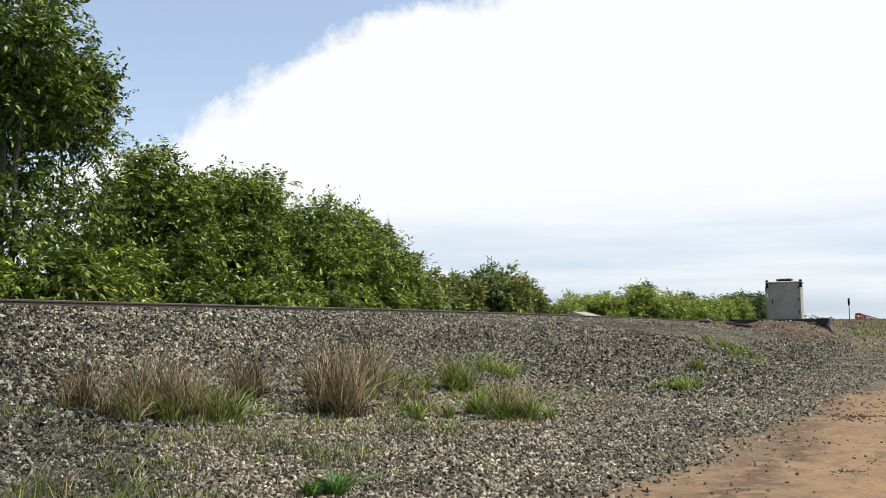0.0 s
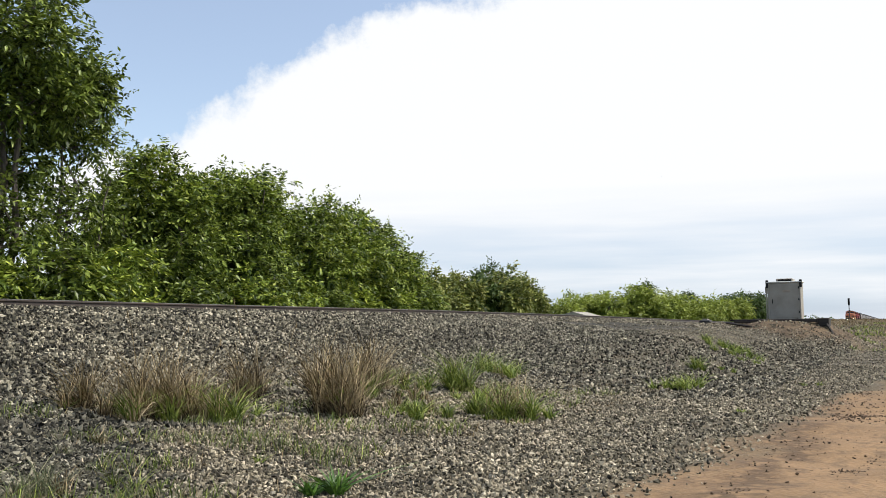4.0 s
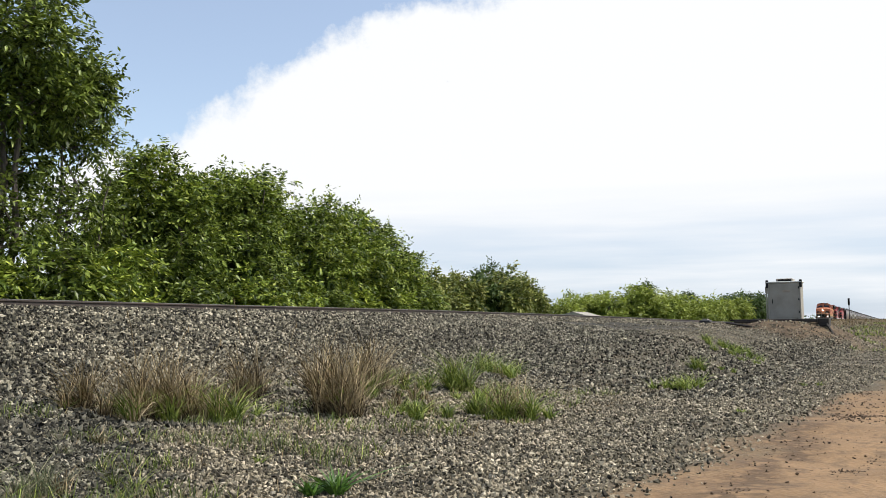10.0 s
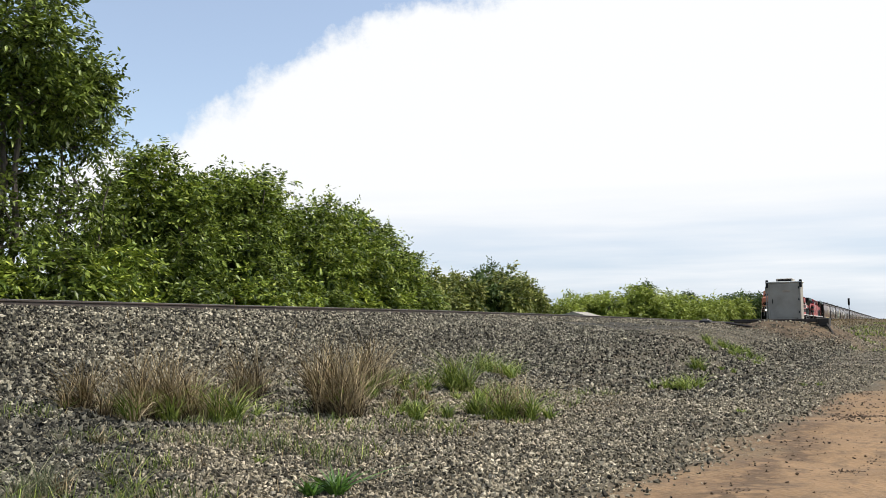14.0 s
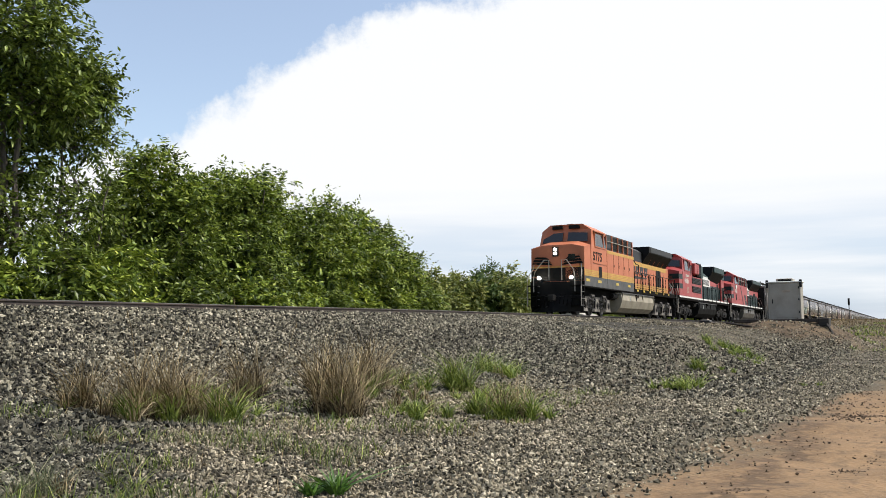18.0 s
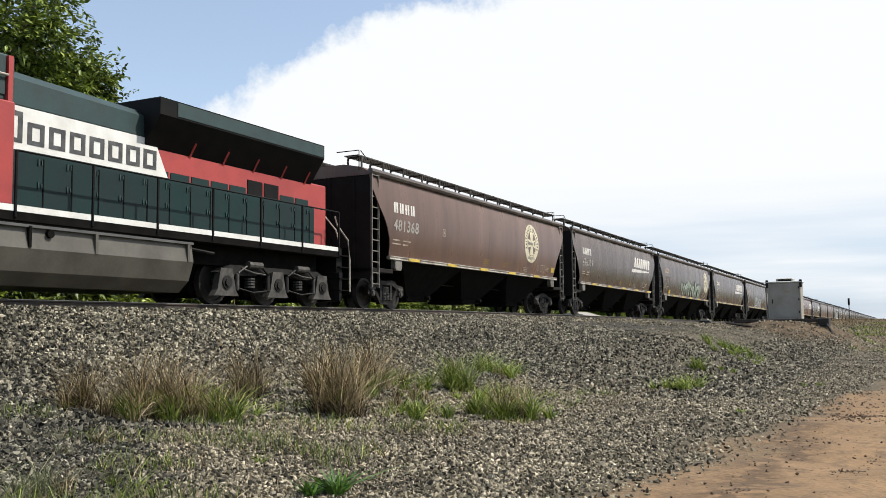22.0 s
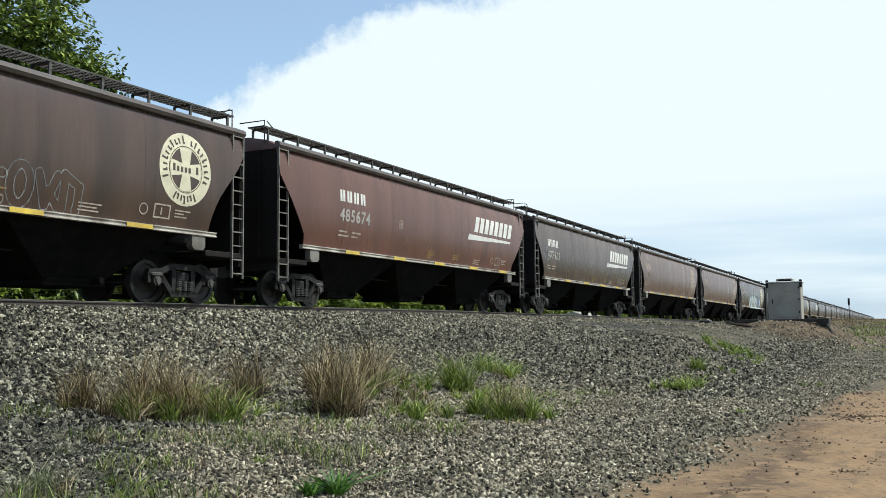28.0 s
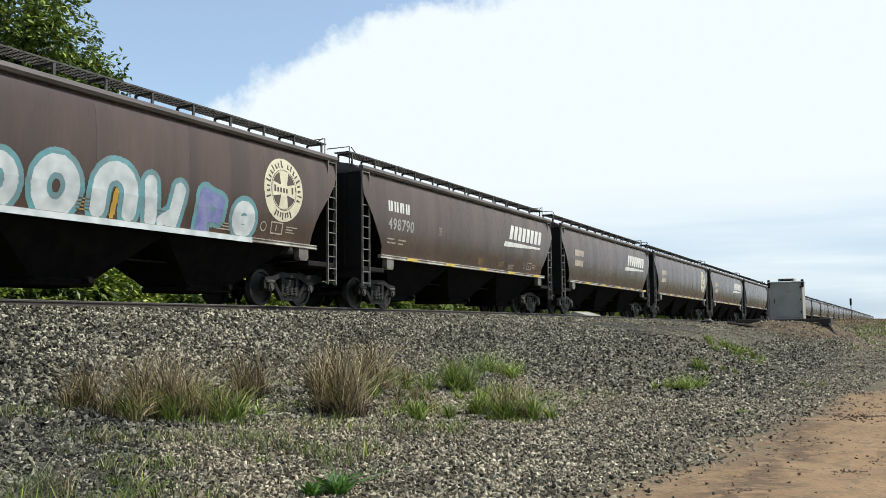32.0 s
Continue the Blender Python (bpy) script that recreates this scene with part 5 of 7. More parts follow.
def blobs(strokes, x0, x1, z0, z1, lo, hi, cell=0.028, skip=None):
    """Sprayed shapes: cells whose distance to the nearest stroke lies between lo and hi (times the stroke's width)."""
    xs, zs = np.arange(x0, x1, cell), np.arange(z0, z1, cell)
    X, Z = np.meshgrid(xs, zs, indexing="ij")
    best = np.full(X.shape, 9.0)
    for (ax, az, bx, bz, w) in strokes:
        dx, dz = bx - ax, bz - az
        t = np.clip(((X - ax) * dx + (Z - az) * dz) / (dx * dx + dz * dz + 1e-9), 0, 1)
        best = np.minimum(best, np.hypot(X - ax - t * dx, Z - az - t * dz) - w)
    on = (best > lo) & (best <= hi) & (Z > z0 + .001)
    bm = bmesh.new()
    cache = {}

    def v(i, k):
        if (i, k) not in cache:
            cache[(i, k)] = bm.verts.new((x0 + i * cell, 0, z0 + k * cell))
        return cache[(i, k)]
    for i, k in zip(*np.nonzero(on)):
        bm.faces.new((v(i, k), v(i + 1, k), v(i + 1, k + 1), v(i, k + 1)))
    return bm


def arch(cx, z, w, h, wd, foot=True):
    """Strokes of a rounded bubble shape."""
    pts = [(cx + w / 2 * math.cos(a), z + h * .55 + h * .45 * math.sin(a)) for a in np.linspace(math.pi * (1.25 if not foot else 1.0), 0, 9)]
    s = [(*p, *q, wd) for p, q in zip(pts, pts[1:])]
    if foot:
        s += [(cx - w / 2, z + wd, cx - w / 2, z + h * .55, wd), (cx + w / 2, z + wd, cx + w / 2, z + h * .55, wd)]
    return s


def loop(cx, z, w, h, wd):
    pts = [(cx + w / 2 * math.cos(a), z + h / 2 + h / 2 * math.sin(a)) for a in np.linspace(0, 2 * math.pi, 15)]
    return [(*p, *q, wd) for p, q in zip(pts, pts[1:])]


M_SPRAYWHITE = mat("sprayed_silver_white", (0.55, 0.56, 0.55), 0.5, 0, (0.36, 0.38, 0.38), 3, 12, 0.2, 0.02)
M_SPRAYDIM = mat("sprayed_dull_silver", (0.24, 0.24, 0.235), 0.55, 0, (0.10, 0.10, 0.10), 3, 12, 0.25, 0.02)
M_SPRAYTEAL = mat("sprayed_teal", (0.10, 0.26, 0.28), 0.6, 0, (0.13, 0.17, 0.18), 3, 12, 0.2, 0.02)
M_SPRAYBLUE = mat("sprayed_blue", (0.13, 0.14, 0.30), 0.6, 0, (0.2, 0.2, 0.34), 3, 12, 0.2, 0.02)
M_SPRAYGREEN = mat("sprayed_pale_green", (0.25, 0.30, 0.22), 0.6, 0, (0.17, 0.21, 0.16), 2.5, 12, 0.2, 0.02)
M_SPRAYBLACK = mat("sprayed_black", (0.02, 0.022, 0.022), 0.6, 0, None, 3, 12, 0.2, 0.02)
M_SPRAYGOLD = mat("sprayed_ochre", (0.42, 0.24, 0.03), 0.6, 0, None, 3, 12, 0.2, 0.02)


def graffiti_bubbles(car):
    st = loop(7.35, 1.75, .55, .75, .14) + loop(8.55, 1.72, .75, .9, .17) + arch(9.95, 1.68, .8, 1.0, .19)
    bars = [(10.95, 1.8, 10.85, 2.55, .17), (11.55, 1.75, 11.7, 2.5, .17), (11.25, 1.78, 11.6, 2.0, .12)]
    tail = [(12.45, 1.75, 12.5, 2.5, .19), (12.5, 2.5, 13.0, 2.4, .15), (13.0, 2.4, 12.95, 2.05, .15), (12.95, 2.05, 12.5, 2.0, .12)]
    e_ = loop(13.85, 1.78, .55, .62, .14) + [(13.6, 2.05, 14.1, 2.08, .09)]
    def fit(strokes):
        return [(7.0 + (a - 7.0) * 1.07, b, 7.0 + (c - 7.0) * 1.07, d, w) for a, b, c, d, w in strokes]
    st, bars, tail, e_ = fit(st), fit(bars), fit(tail), fit(e_)
    every = st + bars + tail + e_
    part("spray_outline", on_side(blobs(every, 6.2, 15.4, 1.67, 3.0, -.02, .13, .019), .006), M_SPRAYTEAL, car, "teal sprayed outline")
    part("spray_fill", on_side(blobs(st + bars + e_, 6.2, 15.4, 1.67, 3.0, -1, .01, .019), .009), M_SPRAYWHITE, car, "silver-white sprayed bubble shapes")
    part("spray_fill", on_side(blobs(tail, 6.2, 15.4, 1.67, 3.0, -1, .01, .019), .009), M_SPRAYBLUE, car, "blue sprayed shape")
    part("spray_accent", on_side(blobs([(10.12, 1.75, 10.18, 2.25, .07)], 9.8, 10.6, 1.67, 2.5, -1, 0), .012), M_SPRAYGOLD, car)
    e = bmesh.new(); box(e, 7.0, 14.6, -1.607, -1.600, 1.53, 1.655)
    part("spray_on_sill", e, M_SPRAYWHITE, car, "white overspray on the sill")


def graffiti_faces(car):
    """Crowded, overlapping sprayed shapes without any reading, each with its own black outline."""
    rnd = random.Random(12)
    for k in range(11):
        x, z = 7.25 + k * .66, 1.84 + rnd.uniform(-.04, .06)
        h = rnd.uniform(.62, .95)
        if k in (0, 10):
            st = loop(x + .15, z + .25, .30, .5, .09)
        else:
            p = [(x + rnd.uniform(0, .25), z), (x + rnd.uniform(-.05, .3), z + h * .5), (x + rnd.uniform(.1, .5), z + h), (x + rnd.uniform(.45, .75), z + h * rnd.uniform(.4, .8)), (x + rnd.uniform(.4, .8), z + rnd.uniform(0, .2))]
            st = [(*a, *b, rnd.uniform(.09, .15)) for a, b in zip(p, p[1:])]
        lift = .006 + .0018 * k
        lim = (x - .35, x + 1.3, 1.67, 3.1)
        edge = part("spray_outline", on_side(blobs(st, *lim, -.02, .05, .024), lift), M_SPRAYBLACK, car, "black sprayed outline")
        part("spray_shape", on_side(blobs(st, *lim, -1, .0, .024), lift + .001), M_SPRAYGREEN, edge, "pale green sprayed shape")
        shine = [(a, b + w * .3, c, d + w * .3, .016) for a, b, c, d, w in st[:3]]
        part("spray_highlight", on_side(blobs(shine, *lim, -1, .004, .02), lift + .0016), M_SPRAYWHITE, edge)
        dark = [(st[-1][0], st[-1][1], st[-1][2], st[-1][3], .02)]
        part("spray_line", on_side(blobs(dark, *lim, -1, .004, .02), lift + .0016), M_SPRAYBLACK, edge)
    drips = [(6.8 + .21 * k, 1.70, 6.8 + .21 * k + rnd.uniform(-.1, .1), 1.9 + rnd.uniform(0, .2), .02) for k in range(4)] + [(15.0, 1.7, 15.1, 2.1, .02), (15.1, 2.1, 15.3, 1.8, .02)]
    part("spray_scribble", on_side(blobs(drips, 6.4, 15.8, 1.67, 2.6, -1, .0, .02), .006), M_STENCILDIM, car)


def graffiti_scribble(car):
    """A tangle of thin pale blue strokes beside the notch of the leading end."""
    rnd = random.Random(5)
    p = [(1.55 + .055 * k + rnd.uniform(-.12, .12), 2.45 + (.45 if k % 2 else 0) + rnd.uniform(-.12, .15)) for k in range(16)]
    st = [(*a, *b, .016) for a, b in zip(p, p[1:])]
    part("spray_scribble", on_side(blobs(st, 1.3, 2.8, 2.2, 3.3, -1, .006, .018), .007), M_SPRAYDIM, car, "dull silver sprayed scribble")


def graffiti_scrawl(car, x, n, pale=True, seed=3):
    rnd = random.Random(seed)
    st = []
    x0 = x
    for k in range(n):
        w, h = rnd.uniform(.45, .7), rnd.uniform(.65, .95) * (1 if pale else .8)
        z = 1.72 + rnd.uniform(0, .06)
        pick = k % 4
        if pick == 0:
            st += [(x, z, x, z + h, .07), (x, z + h, x + w * .8, z + h * .7, .06), (x + w * .8, z + h * .7, x + w * .75, z, .07)]
        elif pick == 1:
            st += [(x + w, z + h, x, z + h * .9, .06), (x, z + h * .9, x, z, .07), (x, z, x + w, z + .05, .06), (x, z + h * .5, x + w * .7, z + h * .5, .05)]
        elif pick == 2:
            st += loop(x + w / 2, z, w * .8, h, .06)
        else:
            st += [(x, z + h, x + w * .4, z, .07), (x + w * .4, z, x + w * .9, z + h, .07), (x + w * .5, z + h * .5, x + w, z, .06)]
        x += w + .12
    part("spray_outline", on_side(blobs(st, x0 - .3, x + .3, 1.67, 2.9, .02, .055 if pale else .038, .018), .007), M_SPRAYWHITE if pale else M_SPRAYDIM, car, "silver sprayed outline scrawl")
    if pale:
        part("spray_fill", on_side(blobs(st, x0 - .3, x + .3, 1.67, 2.9, -1, .02, .03), .005), M_SPRAYDIM, car, "dull grey sprayed scrawl")



A1 = "dusty dark brown covered hopper wagon with curved ends, on the track"
B1 = "dusty brown covered hopper wagon with angular ends, on the track"
curved = hopper("curved", M_BROWN, A1, True, LENGTH["curved"])
angular = hopper("angular", M_BROWN, B1, True, LENGTH["angular"])
reddish = hopper("angular", M_BROWNRED, "reddish-brown covered hopper wagon with angular ends, on the track", True, LENGTH["red"])
far_a = hopper("curved", M_BROWN, A1, False, LENGTH["curved"])
far_b = hopper("angular", M_BROWN, B1, False, LENGTH["angular"])
CONSIST = [("c", "481368"), ("a", "496399"), ("c", "475128"), ("a", "495248"), ("c", "479665"), ("a", ""), ("c", "475529"), ("r", "485674"), ("a", "477303"),
           ("c", "478502"), ("c", "478293"), ("c", "475441"), ("a", "498790"), ("a", ""), ("c", ""), ("a", "")]
cars, used, back = [], set(), 67.2
for i in range(46):
    kind, number = CONSIST[i] if i < len(CONSIST) else (("c", "a", "a")[i % 3], "")
    near = i < len(CONSIST)
    proto = {"c": curved if near else far_a, "a": angular if near else far_b, "r": reddish}[kind]
    if proto in used:
        cars.append(copy_thing(proto, pose(100 + back, 0, 0)))
    else:
        cars.append(proto)
        used.add(proto)
    TRAIN.append((cars[-1], back))
    back += LENGTH[{"c": "curved", "a": "angular", "r": "red"}[kind]]

for k in (0, 9, 10):      # the more faded wagons
    for o in cars[k].children:
        if o.name.startswith(("side_sheet", "roof")):
            o.material_slots[0].link = "OBJECT"
            o.material_slots[0].material = M_BROWNPALE
    tagged(cars[k], "faded reddish-brown hopper wagon with curved ends, on the track")

# the lettering comes after the copies, so that every wagon carries its own
for i, (kind, number) in enumerate(CONSIST):
    car = cars[i]
    long = LENGTH[{"c": "curved", "a": "angular", "r": "red"}[kind]]
    if number:
        stencils(car, number, long, 3.6 if kind == "r" else 2.0 if kind == "c" else 2.2, kind == "c" and i not in (0, 6))
    else:
        e = bmesh.new(); slabs(e, 2.5, 2.9, (1, .95), .3, .5, 1.4)
        painted("reporting_mark", e, M_STENCILDIM, car, "faded stencil bar")
    if kind == "c":
        emblem(car, long - (5.0 if i == 0 else 3.3 if i == 11 else 2.85), 3.02, i in (4, 9, 10))
    else:
        logo(car, long - 5.9, 3.0)
    reflectors(car, (i * .7) % 2)
graffiti_faces(cars[2])
for car, x, z in ((cars[2], 3.5, 1.72), (cars[0], LENGTH["curved"] - 2.35, 1.88)):
    e = bmesh.new(); poly(e, [(x, z), (x + .42, z), (x + .42, z + .24), (x, z + .24)])
    part("placard", on_side(e, .01), M_REFLECT, car, "orange-yellow square placard")
tagged(cars[2], "dark brown hopper wagon with pale green graffiti, on the track")
graffiti_scrawl(cars[4], 6.6, 8, True, 3)
tagged(cars[4], "dark brown hopper wagon with silver graffiti, on the track")
graffiti_scrawl(cars[6], 7.6, 9, False, 8)
tagged(cars[6], "dark brown hopper wagon with outlined graffiti, on the track")
graffiti_scribble(cars[8])
graffiti_bubbles(cars[11])
tagged(cars[11], "dark brown hopper wagon with white bubble graffiti, on the track")

# ---- trackside things ----
def relay_cabinet():
    x0, x1, y0, y1, z0, z1 = 54.6, 56.0, -11.0, -9.25, -.40, 1.66
    c = tagged(new("relay_cabinet"), "grey galvanised relay cabinet on a mound beside the track", "cabinet")
    body = part("body", boxes((x0, x1, y0, y1, z0, z1), bevel=.02), M_GALV, c)
    part("roof", boxes((x0 - .06, x1 + .06, y0 - .06, y1 + .06, z1, z1 + .07), bevel=.02), M_WHITE, c, "pale flat roof")
    part("roof_vent", boxes((x0 + .2, x1 - .2, y0 + .4, y1 - .45, z1 + .07, z1 + .24), bevel=.04), M_GALV, c)
    part("vent_louvre", boxes((x0 + .18, x0 + .2, y0 + .5, y1 - .55, z1 + .10, z1 + .20)), M_BLACK, c)
    part("door", boxes((x0 - .02, x0, y0 + .12, y1 - .12, z0 + .1, z1 - .08), bevel=.008), M_GALV, c)
    for z in (z0 + .35, z0 + 1.05, z1 - .35):
        part("hinge", boxes((x0 - .045, x0 - .01, y0 + .07, y0 + .13, z, z + .12)), M_TRUCKDK, c)
    part("door_handle", boxes((x0 - .06, x0 - .02, y1 - .28, y1 - .24, z0 + .9, z0 + 1.15)), M_TRUCKDK, c)
    part("notice", boxes((x0 - .026, x0 - .02, y0 + .55, y0 + .95, z1 - .55, z1 - .42)), M_STENCILDIM, c, "small faded notice of bars")
    for y in (y0 - .01, y1 + .01):
        part("corner_bracket", boxes((x0 - .05, x0 + .12, y - .07, y + .07, z1 - .28, z1 + .16), bevel=.02), M_TRUCKDK, c)
        part("lifting_eye", made(tube, [(x0 + .05, y, z1 - .05), (x0 + .02, y, z1 + .12), (x0 + .12, y, z1 + .12), (x0 + .1, y, z1 - .05)], .02, 6), M_TRUCKDK, c)
    part("conduit", made(tube, [(x0 + .1, y1 + .07, z0), (x0 + .1, y1 + .07, z1 - .3), (x0 + .1, y1 + .02, z1 - .2)], .035, 8), M_GALV, c)
    part("meter_box", boxes((x0 + .1, x0 + .4, y1 + .0, y1 + .14, z1 - .55, z1 - .2)), M_GALV, c)
    part("base", boxes((x0 + .05, x1 - .05, y0 + .05, y1 - .05, z0 - .25, z0)), M_TIE, c, "dark timber base")
    return c


relay_cabinet()
walkway = tagged(new("timber_platform"), "dark weathered timber platform round the relay cabinet", "platform")
for k in range(6):
    part("plank", boxes((53.5, 54.5, -11.6 + k * .72, -10.92 + k * .72, -.46, -.37)), M_TIMBER, walkway)
part("retaining_beam", boxes((53.2, 53.45, -11.9, -7.6, -.56, -.38), bevel=.02), M_TIMBER, walkway)
part("end_block", boxes((53.1, 54.6, -12.5, -11.92, -.80, -.34), bevel=.04), M_TIMBER, walkway)
part("brace", made(tube, [(53.3, -12.3, -.55), (52.4, -12.75, -1.25)], .07, 6), M_TIMBER, walkway)
part("fallen_board", made(tube, [(53.0, -7.2, -.55), (52.2, -8.0, -.66), (51.6, -8.9, -.80)], .06, 4), M_TIMBER, walkway)
# a small machine at the rail
m = tagged(new("rail_lubricator"), "small dark trackside machine beside the rail", "machine")
zb = ground_z(72.5, -2.6)
part("case", boxes((72.0, 73.0, -2.8, -2.0, zb, zb + .32), bevel=.06), M_DKGREY, m)
part("lid", boxes((72.1, 72.9, -2.6, -2.2, zb + .32, zb + .42), bevel=.015), M_GALV, m)
part("base_plate", boxes((71.6, 73.6, -3.0, -1.7, zb - .15, zb + .03)), M_TIE, m)
stone = tagged(new("pale_boulder"), "single pale stone on the ballast", "stone")
bm = bmesh.new(); bmesh.ops.create_icosphere(bm, subdivisions=2, radius=.14, matrix=Matrix.Translation((70.0, -3.6, ground_z(70.0, -3.6) + .06)) @ Matrix.Diagonal((1.2, .9, .7, 1)))
part("block", bm, M_WHITE, stone)


def signal_mast(x, y, top):
    z = ground_z(x, y)
    s = tagged(new("signal_mast"), "slim dark railway signal on a post", "signal")
    part("post", made(cyl, (x, y, (z + top) / 2), "z", .09, top - z, 10), M_DKGREY, s)
    bm = bmesh.new(); box(bm, x - .1, x + .1, y - .22, y + .22, top - 1.5, top + .1, .05)
    head = part("signal_head", bm, M_BLACK, s)
    for k in range(3):
        part("lens_hood", made(cyl, (x - .18, y, top - .2 - k * .5), "x", .13, .2, 10), M_BLACK, head)
    part("base", boxes((x - .3, x + .3, y - .3, y + .3, z - .1, z + .3)), M_GALV, s)


signal_mast(229.6, -4.7, 4.9)


def utility_pole(x, y, h):
    z = ground_z(x, y)
    p = tagged(new("utility_pole"), "distant weathered wooden utility pole", "pole", "poles along the line")
    part("post", made(cyl, (x, y, z + h / 2), "z", .15, h, 8, .1), M_TIE, p)
    part("crossarm", boxes((x - .06, x + .06, y - 1.1, y + 1.1, z + h - .6, z + h - .48)), M_TIE, p)
    for dy in (-1, -.4, .4, 1):
        part("insulator", made(cyl, (x, y + dy, z + h - .42), "z", .05, .14, 8), M_GALV, p)
    return z + h - .36


tops = []
for k in range(2, 8):
    x = 330 + k * 70
    tops.append((x, -3.0 - k * 4.5, utility_pole(x, -3.0 - k * 4.5, 4.4)))
wires = tagged(new("overhead_wires"), "thin dark wires strung between the poles", "wire")
for dy in (-1, .4, 1):
    for a, b in zip(tops, tops[1:]):
        pts = [(a[0] + (b[0] - a[0]) * t, a[1] + dy + (b[1] - a[1]) * t, a[2] + (b[2] - a[2]) * t - 1.6 * t * (1 - t)) for t in np.linspace(0, 1, 7)]
        part("wire", made(tube, pts, .02, 4), M_BLACK, wires)


def far_shed():
    x, y = 100.0, 17.5
    z = ground_z(x, y)
    s = tagged(new("shed"), "low pale shed roof beyond the track", "shed")
    part("wall", boxes((x, x + 5, y - 1.6, y + 1.6, z - .1, .50)), M_GALV, s)
    bm = bmesh.new(); prism(bm, [(y - 1.9, .45), (y + 1.9, .45), (y, 1.0)], x - .2, x + 5.2, "x")
    part("roof", bm, M_GALV, s, "pale metal roof")
    part("door", boxes((x - .03, x, y - .5, y + .4, z, .42)), M_DKGREY, s)


far_shed()

# ---- trees and bushes ----
M_BARK = mat("grey_brown_bark", (0.075, 0.058, 0.045), 0.9, 0, (0.13, 0.11, 0.09), 5, 40, 0.3, 0.5, (1, 1, .3))
LEAF_DEEP = pieces_mat("deep_green_leaves", [(0.020, 0.034, 0.008), (0.075, 0.108, 0.018), (0.16, 0.215, 0.034), (0.30, 0.36, 0.07)], 0.45, through=0.22)
LEAF_FRESH = pieces_mat("fresh_green_leaves", [(0.024, 0.040, 0.009), (0.10, 0.15, 0.02), (0.225, 0.29, 0.038), (0.42, 0.47, 0.085)], 0.45, through=0.2)
LEAF_PALE = pieces_mat("pale_yellow_green_leaves", [(0.11, 0.15, 0.025), (0.25, 0.30, 0.05), (0.38, 0.43, 0.085), (0.20, 0.25, 0.045)], 0.55, through=0.3)
LEAF_OLIVE = pieces_mat("olive_green_leaves", [(0.05, 0.07, 0.018), (0.14, 0.17, 0.04), (0.25, 0.27, 0.065), (0.36, 0.36, 0.10)], 0.55, through=0.2)
LEAF_DARK = pieces_mat("dark_green_leaves", [(0.03, 0.055, 0.014), (0.065, 0.105, 0.024), (0.12, 0.165, 0.04)], 0.6, through=0.2)


def leaf_mesh(name, origins, ways, sizes, per, leaf, material, rng):
    """Sprays of leaves: each arching twig carries pairs of drooping leaves on both sides and one at its tip."""
    n = len(origins)
    t = (np.arange(per) // 2 * 2 + 1.0) / per
    t[-1] = 1.0
    hang = np.zeros((n, per, 3)); hang[..., 2] = -.30 * t ** 2 * sizes[:, None]
    P = origins[:, None, :] + ways[:, None, :] * (t[None, :, None] * sizes[:, None, None]) + hang
    P = P + rng.normal(0, .035, P.shape) * sizes[:, None, None]
    across = np.cross(ways, np.array([0, 0, 1.0]) + rng.normal(0, .35, (n, 3)))
    across /= np.linalg.norm(across, axis=1, keepdims=True) + 1e-6
    s = np.where(np.arange(per) % 2 == 0, 1.0, -1.0); s[-1] = 0
    d = ways[:, None, :] * .55 + across[:, None, :] * (s * .85)[None, :, None] + rng.normal(0, .28, (n, per, 3))
    d[..., 2] -= .22
    d /= np.linalg.norm(d, axis=-1, keepdims=True)
    up = np.array([0, 0, 1.0]) + rng.normal(0, .45, (n, per, 3))
    w = np.cross(d, up); w /= np.linalg.norm(w, axis=-1, keepdims=True) + 1e-6
    L = leaf * rng.uniform(.65, 1.35, (n, per, 1))
    droop = np.zeros_like(P); droop[..., 2] = -.16
    a = P; b = P + d * L * .42 + w * L * .22; c = P + (d + droop) * L * 1.08; e = P + d * L * .42 - w * L * .22
    V = np.stack([a, b, c, e], 2).reshape(-1, 3)
    me = bpy.data.meshes.new(name)
    me.vertices.add(len(V)); me.vertices.foreach_set("co", V.reshape(-1))
    me.loops.add(len(V)); me.loops.foreach_set("vertex_index", np.arange(len(V)))
    me.polygons.add(len(V) // 4); me.polygons.foreach_set("loop_start", np.arange(0, len(V), 4))
    me.update(calc_edges=True)
    me.polygons.foreach_set("use_smooth", [False] * len(me.polygons))
    me.materials.append(material)
    return me


def branch(bm, a, b, r0, r1, bend, rng, n=5):
    a, b = Vector(a), Vector(b)
    pts = []
    for k in range(n + 1):
        t = k / n
        p = a.lerp(b, t) + Vector((rng.normal(0, bend), rng.normal(0, bend), 0)) * math.sin(t * math.pi)
        pts.append((p, r0 + (r1 - r0) * t))
    rings = []
    for i, (p, r) in enumerate(pts):
        d = (pts[min(i + 1, n)][0] - pts[max(i - 1, 0)][0]).normalized()
        u = d.orthogonal().normalized(); w = d.cross(u)
        rings.append([bm.verts.new(p + r * (math.cos(k * math.pi / 3) * u + math.sin(k * math.pi / 3) * w)) for k in range(6)])
    for s, q in zip(rings, rings[1:]):
        for k in range(6):
            bm.faces.new((s[k], s[(k + 1) % 6], q[(k + 1) % 6], q[k]))
    return [p for p, r in pts]


